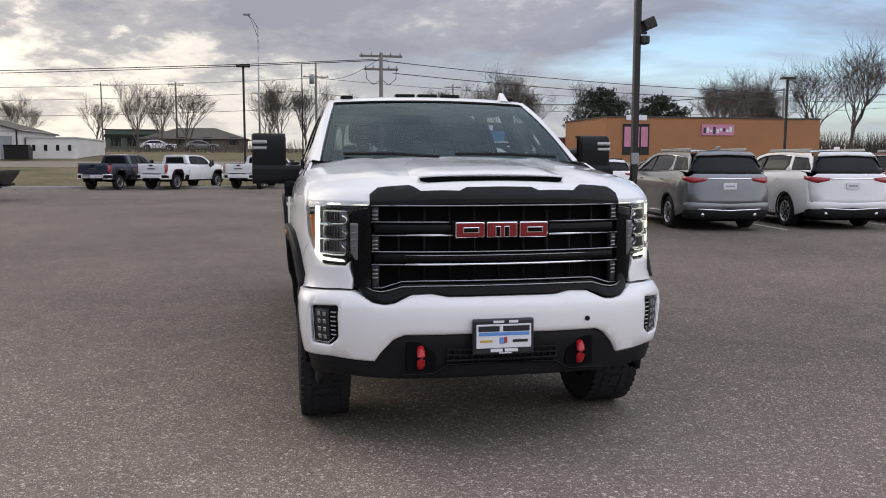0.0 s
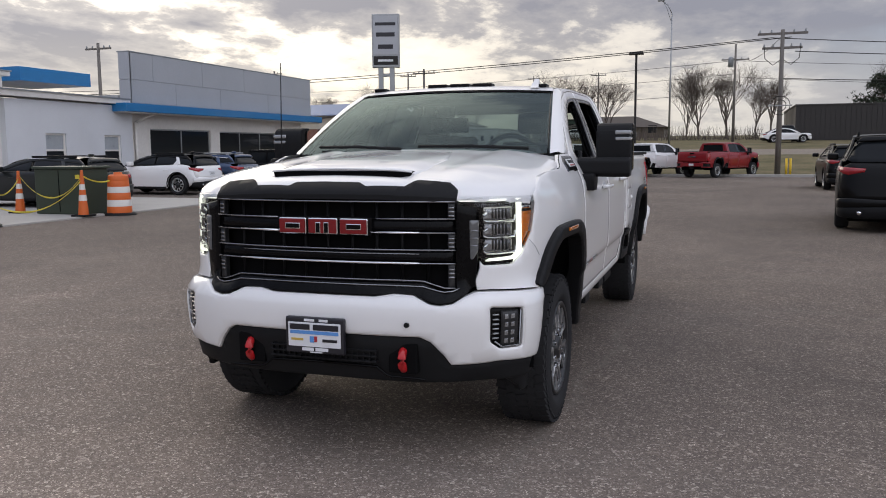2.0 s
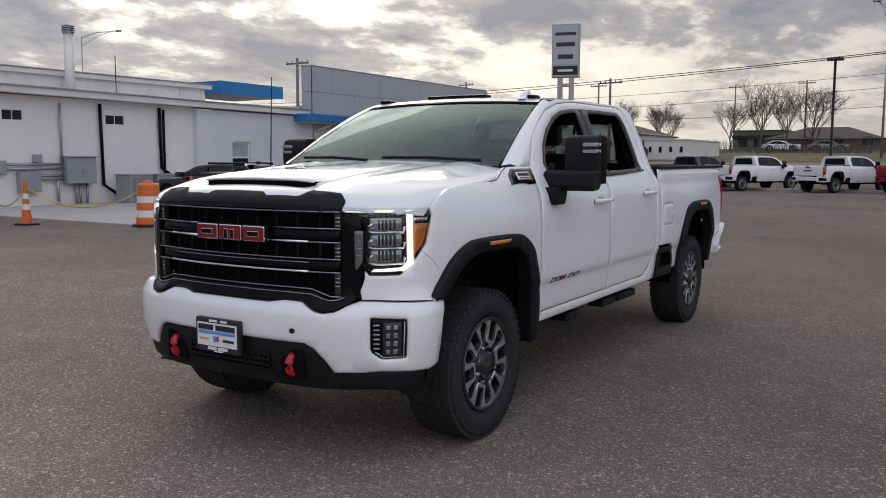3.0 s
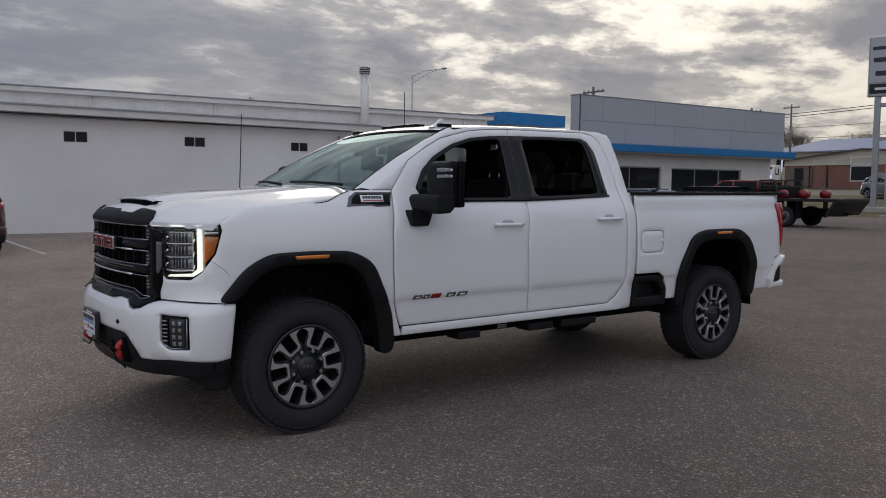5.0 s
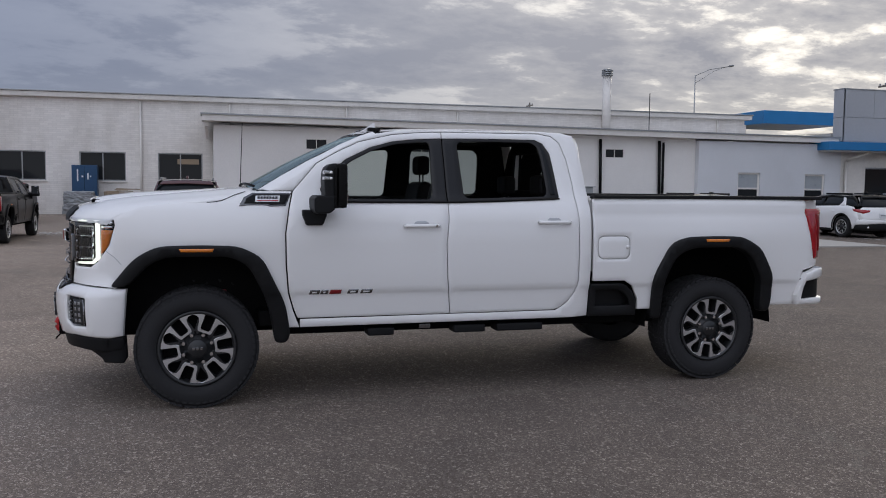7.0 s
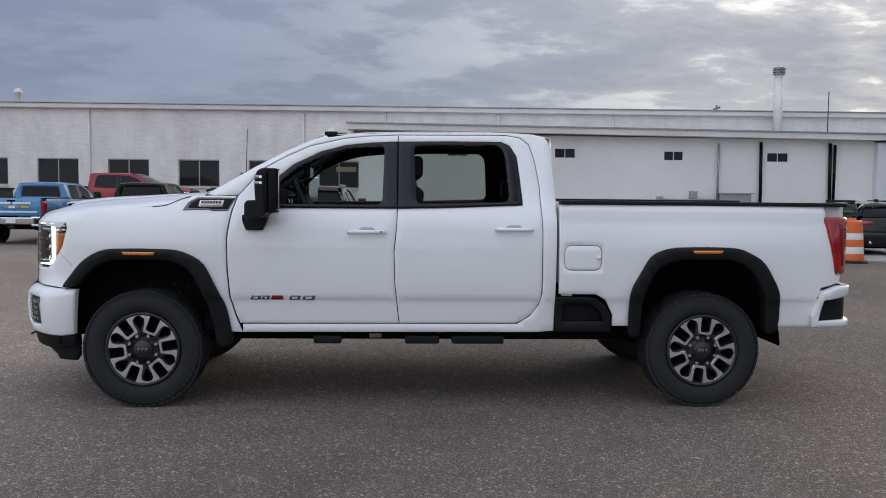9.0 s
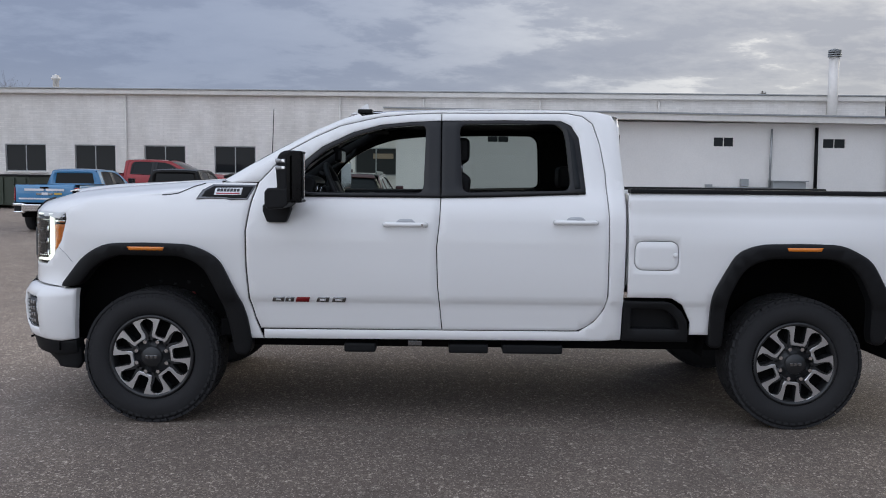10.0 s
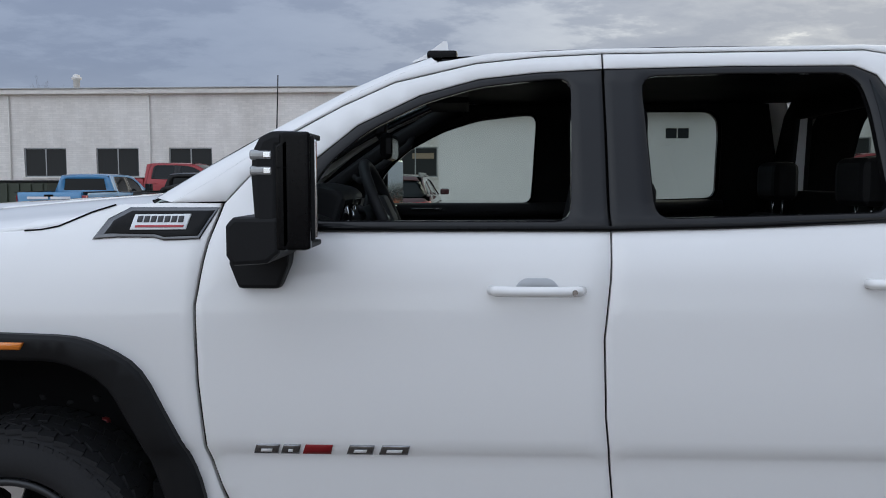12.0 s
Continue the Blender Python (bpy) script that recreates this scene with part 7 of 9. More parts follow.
        tl = pan("tail_lamp", [(sg * sy(yt - 0.42), belt - 0.04), (sg * rx(hw * 0.50), belt - 0.085), (sg * rx(hw * 0.53), belt - 0.145), (sg * rx(hw * 0.80), belt - 0.20), (sg * sy(yt - 0.36), belt - 0.12)], M[lamps], (), 0.03, 0.012, 0.01, "red wraparound tail lamp")
        box("roof_rail", T, M["steel"] if chrome_trim else M["black_trim"], (sg * hw * 0.62, 1.5, H - 0.055), (sg * hw * 0.665, yt - 0.75, H + 0.012), 0.015) if not saloon else None
        box("wing_mirror", T, P, (sg * (hw - 0.02), 0.62, belt + 0.02), (sg * (hw + 0.20), 0.80, belt + 0.17), 0.04)
        rod("exhaust_tip", T, M["chrome"], (sg * hw * 0.58, yt - 0.2, 0.37), (sg * hw * 0.58, yt - 0.03, 0.37), 0.04, seg=10)
        pan("headlamp", [(sg * fx(hw * 0.55), 0.72), (sg * sy(yn + 0.55), 0.82), (sg * sy(yn + 0.5), 0.70), (sg * fx(hw * 0.55), 0.62)], M["reflector"], (), 0.03, 0.008)
    # tail: hatch, screen, bumper, plate; u runs out from the middle of the tail
    def back(nm, half, mat, holes=(), depth=0.03, off=0.0, r=0.005, lab=""):
        poly = mirrored([(0.0 if q == 0 else S.len - q, z) for q, z in half])
        return panel(nm, poly, lambda u, z, h_=0.0: S((S.len - abs(u)) * (-1 if u < 0 else 1), z, h_), mat, T, holes, depth, step, r, lab, off)
    zw0, zw1 = belt + 0.045, H - 0.15
    back("tailgate", [(0, zw0 - 0.04), (rx(hw * 0.80), zw0 - 0.04), (sy(yt - 0.26), belt - 0.10), (sy(yt - 0.15), 0.64), (0, 0.60)], P)
    if not saloon:
        back("hatch_glass", [(0, zw1), (rx(hw * 0.70), zw1 - 0.03), (rx(hw * 0.88), zw0 + 0.02), (rx(hw * 0.76), zw0 - 0.02), (0, zw0 - 0.02)], M["car_glass"], (), 0.03, -0.004)
        back("spoiler", [(0, H - 0.06), (rx(hw * 0.62), H - 0.075), (rx(hw * 0.74), zw1 - 0.02), (0, zw1 + 0.005)], R_, (), 0.05, 0.05, 0.015)
        pan("hatch_corner", [(rx(hw * 0.72), zw1), (sy(yt - 0.30), H - 0.22), (sy(yt - 0.26), belt + 0.03), (rx(hw * 0.89), zw0 + 0.02)], M["car_glass"], (), 0.03, -0.004)
        pan("hatch_corner", [(-u, v) for u, v in [(rx(hw * 0.72), zw1), (sy(yt - 0.30), H - 0.22), (sy(yt - 0.26), belt + 0.03), (rx(hw * 0.89), zw0 + 0.02)]], M["car_glass"], (), 0.03, -0.004)
    else:
        panel("boot_lid", [(-hw * 0.75, c_end), (hw * 0.75, c_end), (hw * 0.75, yt - 0.08), (-hw * 0.75, yt - 0.08)], lambda x, y, h=0.0: Vector((x, y, belt + 0.03 - 0.06 * (abs(x) / hw) ** 3 + h)), P, T, (), 0.03, 0.2, 0.01)
        meshed("rear_screen", [(-hw * 0.70, c_end + 0.05, belt + 0.03), (hw * 0.70, c_end + 0.05, belt + 0.03), (hw * 0.58, c_end - 0.55, H - 0.09), (-hw * 0.58, c_end - 0.55, H - 0.09)], [(0, 1, 2, 3)], M["car_glass"], T, smooth=False)
    back("rear_bumper", [(0, 0.60), (rx(hw * 0.80), 0.635), (sy(yt - 0.20), 0.62), (sy(yt - 0.26), 0.46), (rx(hw * 0.7), 0.47), (0, 0.50)], P, (), 0.03, 0.022, 0.012)
    back("bumper_skirt", [(0, 0.50), (rx(hw * 0.7), 0.47), (sy(yt - 0.26), 0.45), (sy(yt - 0.34), 0.30), (rx(hw * 0.6), 0.26), (0, 0.27)], M["black_trim"], (), 0.04, 0.015, 0.01, "black lower bumper")
    if chrome_trim:
        back("bumper_trim", [(0, 0.468), (rx(hw * 0.70), 0.50), (rx(hw * 0.70), 0.475), (0, 0.44)], M["chrome"], (), 0.02, 0.026, 0.006)
        back("tailgate_trim", [(0, belt - 0.085), (rx(hw * 0.5), belt - 0.09), (rx(hw * 0.5), belt - 0.115), (0, belt - 0.11)], M["chrome"], (), 0.02, 0.008, 0.004)
    pl = S(S.len, belt - 0.28, 0.0)
    box("plate", T, M["label_white"], (-0.15, pl.y, belt - 0.33), (0.15, pl.y + 0.025, belt - 0.19), 0.004, "white plate")
    box("plate_print", T, M["grey_box"], (-0.10, pl.y + 0.022, belt - 0.275), (0.10, pl.y + 0.028, belt - 0.245), 0.001)
    # nose, bonnet, screen, roof
    pan("front_fascia", mirrored([(0, 0.90), (fx(hw * 0.8), 0.88), (sy(yn + 0.40), 0.84), (sy(yn + 0.40), 0.34), (fx(hw * 0.6), 0.27), (0, 0.27)]), P, (mirrored([(0, 0.78), (fx(hw * 0.5), 0.76), (fx(hw * 0.45), 0.45), (0, 0.42)]),))
    pan("grille", mirrored([(0, 0.80), (fx(hw * 0.52), 0.78), (fx(hw * 0.47), 0.43), (0, 0.40)]), M["gloss_black"], (), 0.02, -0.03)
    panel("bonnet", mirrored([(0, yn + 0.14), (hw * 0.6, yn + 0.24), (hw * 0.86, yn + 0.48), (hw * 0.94, 0.2), (hw * 0.90, 0.62), (hw * 0.5, 0.42), (0, 0.36)]),
          lambda x, y, h=0.0: Vector((x, y, float(np.interp(y, [yn, yn + 0.14, yn + 0.5, 0.2, 0.65], [0.80, 0.89, 0.97, belt - 0.01, belt + 0.06])) - 0.07 * (abs(x) / hw) ** 2 + h)), P, T, (), 0.03, step, 0.01)
    n = 8
    v = []
    for j in range(n + 1):
        for i in range(n + 1):
            u, w = -1 + 2 * i / n, j / n
            v.append(((hw * 0.86 - (hw * 0.86 - hw * 0.66) * w) * u, 0.42 + 0.92 * w - 0.10 * (1 - u * u), belt + 0.03 + (H - 0.08 - belt - 0.03) * math.sin(w * math.pi / 2) ** 1.1))
    f = [(j * (n + 1) + i, j * (n + 1) + i + 1, (j + 1) * (n + 1) + i + 1, (j + 1) * (n + 1) + i) for j in range(n) for i in range(n)]
    meshed("windscreen", v, f, M["car_glass"], T)
    ye = yt - 0.62 if not saloon else c_end - 0.5
    v = [((hw * 0.735) * (-1 + 2 * i / n), 1.26 + (ye - 1.26) * j / n, H - 0.075 + 0.062 * math.sin(math.pi * min(1, 0.12 + 0.80 * j / n)) ** 0.6 - 0.03 * (-1 + 2 * i / n) ** 4) for j in range(n + 1) for i in range(n + 1)]
    meshed("roof", v, f, R_, T)
    box("roof_fin", T, R_, (-0.03, ye - 0.25, H - 0.03), (0.03, ye - 0.08, H + 0.05), 0.02) if not saloon else None
    box("floor_pan", T, M["void"], (-hw + 0.22, yn + 0.3, 0.20), (hw - 0.22, yt - 0.3, 0.62), 0.05)
    for y0 in (0.0, wb):
        for sg in (1, -1):
            box("wheel_housing", T, M["void"], (sg * (hw - 0.30), y0 - ra, 0.28), (sg * (hw - 0.26), y0 + ra, 0.36 + ra), 0.01)
    box("cabin_inside", T, M["void"], (-hw * 0.62, 0.9, 0.60), (hw * 0.62, yt - 0.55, belt + 0.10), 0.05)
    return T


AWAY = 180           # nose towards +y
IN = -90             # nose towards the building
crossover("crossover", "silver-grey three-row crossover with red tail lamps on asphalt", "grey_paint", pose(8.89, 15.83, 0, 0, 0, AWAY - 7), wb=3.07, L=5.2, H=1.80)
crossover("crossover", "white three-row crossover with red tail lamps on asphalt", "white", pose(11.79, 15.73, 0, 0, 0, AWAY - 7), wb=3.07, L=5.2, H=1.80)
crossover("crossover", "black three-row crossover with chrome exhaust tips on asphalt", "black_paint", pose(5.23, 15.93, 0, 0, 0, AWAY - 7), wb=3.07, L=5.2, H=1.80, chrome_trim=False)
crossover("crossover", "maroon three-row crossover beside the white one on asphalt", "maroon", pose(14.75, 15.6, 0, 0, 0, AWAY - 7), wb=3.07, L=5.2, H=1.80)
crossover("crossover", "black compact crossover parked far up the lot", "black_paint", pose(6.15, 31.2, 0, 0, 0, AWAY), wb=2.7, L=4.6, W=1.86, H=1.66, chrome_trim=False)
crossover("crossover", "white compact crossover parked far up the lot", "white", pose(12.0, 30.5, 0, 0, 0, AWAY), wb=2.7, L=4.5, W=1.84, H=1.62, chrome_trim=False)
crossover("crossover", "dark grey crossover parked far up the lot", "green_black", pose(15.0, 30.6, 0, 0, 0, AWAY), wb=2.7, L=4.6, W=1.86, H=1.68)
crossover("crossover", "white small crossover with a black roof beside the building", "white", pose(-19.1, 21.4, 0, 0, 0, IN), wb=2.6, L=4.4, W=1.81, H=1.48, roof="black_paint", chrome_trim=False)
crossover("crossover", "dark blue compact crossover beside the showroom", "blue_paint", pose(-19.2, 23.9, 0, 0, 0, IN), wb=2.7, L=4.6, W=1.84, H=1.48)
crossover("crossover", "low dark hatchback car parked behind the green transformer box", "green_black", pose(-17.8, 14.4, 0, 0, 0, IN), wb=2.75, L=4.7, W=1.86, H=1.44, chrome_trim=False)
crossover("full_size_suv", "maroon full-size sport utility car parked before the hall", "dark_maroon", pose(-18.15, -0.42, 0.0, 0, 0, IN), wb=3.05, L=5.3, W=1.90, H=1.71, wheel_r=0.38)
crossover("crossover", "grey crossover parked before the brick building", "grey_paint", pose(-24.0, 60.0, ground_z(-24, 60), 0, 0, 65), wb=2.8, L=4.7, H=1.68)
crossover("saloon_car", "white saloon car parked across the street", "white", pose(9.0, 87.0, ground_z(0, 87), 0, 0, 100), wb=2.8, L=4.8, W=1.85, H=1.47, saloon=True, category="car")
crossover("crossover", "dark crossover parked across the street", "green_black", pose(7.6, 90.0, ground_z(0, 90), 0, 0, AWAY), wb=2.7, L=4.6, W=1.86, H=1.68)
crossover("saloon_car", "white car far off behind the field", "white", pose(-16.0, 112.0, ground_z(0, 112), 0, 0, 90), wb=2.8, L=4.8, W=1.85, H=1.47, saloon=True)
crossover("saloon_car", "silver car far off behind the field", "grey_paint", pose(-10.5, 112.5, ground_z(0, 112), 0, 0, 95), wb=2.8, L=4.8, W=1.85, H=1.47, saloon=True)
crossover("crossover", "dark car parked before the dark brown store", "black_paint", pose(18.0, 84.0, ground_z(0, 84), 0, 0, AWAY), wb=2.7, L=4.6, W=1.86, H=1.66)
crossover("crossover", "white car parked before the dark brown store", "white", pose(21.5, 84.0, ground_z(0, 84), 0, 0, AWAY), wb=2.7, L=4.6, W=1.86, H=1.66)

# pickups along the far kerb, tails towards the lot, and by the hall
for x, paint, lab, dy, turn in ((-8.9, "navy", "dark blue pickup with a chrome bumper at the far kerb", 0.4, 158), (-5.55, "white", "white pickup parked at the far kerb", 0.4, 150), (-1.15, "white", "white pickup parked at the far kerb", 0.4, 150), (2.55, "red_paint", "red pickup parked at the far kerb", 0.2, 150)):
    pickup("pickup_truck", lab, paint, "far pickups", pose(x, 44.0 + dy, 0.0, 0, 0, turn) @ Matrix.Scale(0.90, 4), False, "chrome" if paint == "navy" else "white")
pickup("pickup_truck", "black pickup parked before the hall", "black_paint", "hall pickups", pose(-20.0, -5.7, 0, 0, 0, IN) @ Matrix.Scale(0.86, 4), False, "black_trim")
blue_truck = pickup("pickup_truck", "light blue wrapped service pickup with printed tailgate", "sky_blue", "hall pickups", pose(-20.5, -8.75, 0.0, 0, 0, IN) @ Matrix.Scale(0.85, 4), False, "chrome")
for lo, hi, c in (((-0.62, 1.30), (-0.05, 1.37), "label_white"), ((0.02, 1.30), (0.62, 1.37), "label_white"), ((-0.55, 1.18), (-0.30, 1.24), "label_gold"), ((-0.12, 1.17), (0.08, 1.25), "label_white"), ((-0.80, 1.03), (0.80, 1.08), "label_white")):
    box("tailgate_print", blue_truck, M[c], (lo[0], 5.138, lo[1]), (hi[0], 5.146, hi[1]), 0.001)
pickup("pickup_truck", "red pickup parked side-on before the hall windows", "red_paint", "hall pickups", pose(-26.2, -7.15, ground_z(-26.2, -7), 0, 0, 180), False)


def offroader(at):
    """A boxy black off-road car with a spare wheel on its tail."""
    T = thing("off_road_car", "boxy black off-road car with a rear spare wheel", "off-road car", "parked cars", at)
    P = M["black_paint"]
    wb, hw = 2.9, 0.80
    bm = bmesh.new()
    add_box(bm, (-hw, -0.55, 0.62), (hw, 0.55, 1.15), 0.05)
    add_box(bm, (-hw, 0.55, 0.62), (hw, 3.45, 1.20), 0.05)
    part("body", bm, P, T, "black slab-sided body")
    bm = bmesh.new()
    add_box(bm, (-hw + 0.02, 0.75, 1.78), (hw - 0.02, 3.42, 1.87), 0.04)
    for x in (-1, 1):
        for y in (0.75, 1.70, 2.55, 3.36):
            add_box(bm, (x * (hw - 0.10), y, 1.18), (x * (hw - 0.02), y + 0.09, 1.80), 0.015)
    part("hard_top", bm, P, T, "black hard top and pillars")
    for x in (-1, 1):
        for y0, y1 in ((0.84, 1.70), (1.79, 2.55), (2.64, 3.36)):
            box("side_glass", T, M["car_glass"], (x * (hw - 0.075), y0, 1.21), (x * (hw - 0.055), y1, 1.77), 0.0)
        bm = bmesh.new()
        for y0 in (0.0, wb):
            for a in range(0, 180, 20):
                p = [(y0 + 0.58 * math.cos(radians(b)), 0.50 + 0.50 * math.sin(radians(b))) for b in (a, a + 20)]
                vs = [bm.verts.new((xx, y, z)) for y, z in p for xx in (x * hw * 0.95, x * (hw + 0.16))]
                bm.faces.new((vs[0], vs[1], vs[3], vs[2]))
        part("wheel_flare", bm, M["black_trim"], T, "black wheel arch flares")
        for y0 in (0.0, wb):
            wheel(T, x * (hw + 0.14), y0, 0.42, 0.24, 0.27, x, False, 5, "dark off-road wheel")
        box("tail_lamp", T, M["tail"], (x * (hw - 0.16), 3.44, 0.95), (x * hw, 3.49, 1.14), 0.01)
    box("rear_screen", T, M["car_glass"], (-hw + 0.1, 3.43, 1.24), (hw - 0.1, 3.45, 1.75), 0.0)
    box("windscreen", T, M["car_glass"], (-hw + 0.06, 0.68, 1.18), (hw - 0.06, 0.72, 1.80), 0.0)
    box("rear_bumper", T, M["black_trim"], (-hw, 3.45, 0.48), (hw, 3.62, 0.64), 0.03)
    box("front_bumper", T, M["black_trim"], (-hw, -0.80, 0.48), (hw, -0.55, 0.66), 0.03)
    box("chassis", T, M["void"], (-0.55, -0.4, 0.42), (0.55, 3.4, 0.66), 0.03)
    sp = wheel(T, 0, 0, 0.40, 0.24, 0.25, 1, False, 5, "spare wheel with a black tyre")
    sp.matrix_basis = Matrix.Translation((0, 3.62, 1.02)) @ Matrix.Rotation(radians(90), 4, "Z")
    return T


offroader(pose(-18.2, 27.7, 0, 0, 0, IN) @ Matrix.Scale(0.85, 4))


def flatbed(at):
    T = thing("flatbed_truck", "red crew cab truck with a black steel flatbed", "flatbed truck", "parked cars", at)
    P = M["deep_red"]
    prism("cab_body", T, P, [(-0.88, 0.66), (-0.90, 1.20), (-0.80, 1.27), (0.46, 1.34), (0.60, 1.38), (3.02, 1.38), (3.02, 0.60), (0.52, 0.60), (0.50, 0.80), (0.30, 0.98), (-0.30, 0.98), (-0.50, 0.80), (-0.52, 0.64)], -0.97, 0.97, 0.05, "red cab and bonnet")
    prism("cab_roof", T, P, [(1.02, 1.74), (1.10, 1.83), (1.30, 1.865), (2.80, 1.865), (2.94, 1.83), (2.98, 1.74)], -0.80, 0.80, 0.04)
    for x in (-1, 1):
        for a, b in (((0.90, 0.60, 1.36), (0.78, 1.12, 1.80)), ((0.90, 1.74, 1.36), (0.80, 1.76, 1.80)), ((0.90, 2.96, 1.36), (0.79, 2.90, 1.80))):
            rod("pillar", T, P, (x * a[0], a[1], a[2]), (x * b[0], b[1], b[2]), 0.055, seg=6)
        v = [(x * 0.90, 0.66, 1.37), (x * 0.90, 1.70, 1.37), (x * 0.81, 1.72, 1.78), (x * 0.81, 1.14, 1.78)]
        meshed("side_glass", v, [(0, 1, 2, 3)], M["car_glass"], T, smooth=False)
        v = [(x * 0.90, 1.79, 1.37), (x * 0.90, 2.92, 1.37), (x * 0.81, 2.86, 1.78), (x * 0.81, 1.80, 1.78)]
        meshed("side_glass", v, [(0, 1, 2, 3)], M["car_glass"], T, smooth=False)
        tube("door_seam", T, M["void"], [(x * 0.972, 1.76, 1.37), (x * 0.972, 1.76, 0.66)], 0.008, 4)
        wheel(T, x * 1.0, 0.0, 0.41, 0.23, 0.27, x, False, 6, "front wheel")
        wheel(T, x * 1.08, 4.3, 0.41, 0.23, 0.30, x, False, 6, "rear wheel")
        box("bed_rail", T, M["dark_metal"], (x * 1.12, 3.08, 1.02), (x * 1.20, 6.50, 1.14), 0.01)
        box("bed_skirt", T, M["black_trim"], (x * 1.06, 3.08, 0.62), (x * 1.13, 3.78, 1.02), 0.01, "black steel side box below the deck")
        box("mud_flap", T, M["black_trim"], (x * 0.80, 4.85, 0.35), (x * 1.12, 4.88, 1.02), 0.005)
        for y in (3.10, 3.95):
            rod("rack_post", T, M["dark_metal"], (x * 0.95, y, 1.14), (x * 0.95, y if y < 3.5 else y - 0.18, 1.86), 0.04, seg=8)
    box("rear_glass", T, M["car_glass"], (-0.72, 2.98, 1.42), (0.72, 3.0, 1.76), 0.0)
    v = [(-0.88, 0.58, 1.36), (0.88, 0.58, 1.36), (0.76, 1.08, 1.80), (-0.76, 1.08, 1.80)]
    meshed("windscreen", v, [(0, 1, 2, 3)], M["car_glass"], T, smooth=False)
    bm = bmesh.new()
    for x in (-0.95, 0.95):
        add_rod(bm, (x, 3.10, 1.86), (x, 3.77, 1.86), 0.03, 0.03, 6)
        add_rod(bm, (x, 3.10, 1.50), (x, 3.86, 1.50), 0.025, 0.025, 6)
    for z in (1.25, 1.45, 1.65, 1.86):
        add_rod(bm, (-0.95, 3.10, z), (0.95, 3.10, z), 0.03, 0.03, 6)
    for k in range(9):
        add_rod(bm, (-0.8 + 0.2 * k, 3.10, 1.14), (-0.8 + 0.2 * k, 3.10, 1.86), 0.022, 0.022, 6)
    part("headache_rack", bm, M["dark_metal"], T, "black bar rack behind the cab")
    box("rack_box", T, M["black_trim"], (-0.90, 3.14, 1.14), (0.90, 3.80, 1.62), 0.03, "black steel box inside the rack")
    for k in range(11):
        box("deck_plank", T, M["black_trim"], (-1.12 + k * 0.204, 3.08, 1.08), (-0.925 + k * 0.204, 6.50, 1.13), 0.006)
    prism("tail_board", T, M["dark_metal"], [(6.05, 0.50), (6.15, 0.50), (6.55, 1.02), (6.55, 1.14), (6.45, 1.14)], -1.18, 1.18, 0.01)
    for y in (4.05, 4.95):
        for x in (-0.785, 0.785):
            rod("hose_reel", T, M["red_gloss"], (x - 0.16, y, 1.30), (x + 0.16, y, 1.30), 0.17, seg=16, label="red reel bolted on the deck")
    box("chassis", T, M["void"], (-0.45, -0.7, 0.45), (0.45, 6.1, 0.75), 0.02)
    tube("ball_hitch", T, M["dark_metal"], [(0, 6.0, 0.6), (0, 6.4, 0.55), (0, 6.7, 0.62)], 0.05, 6)
    return T


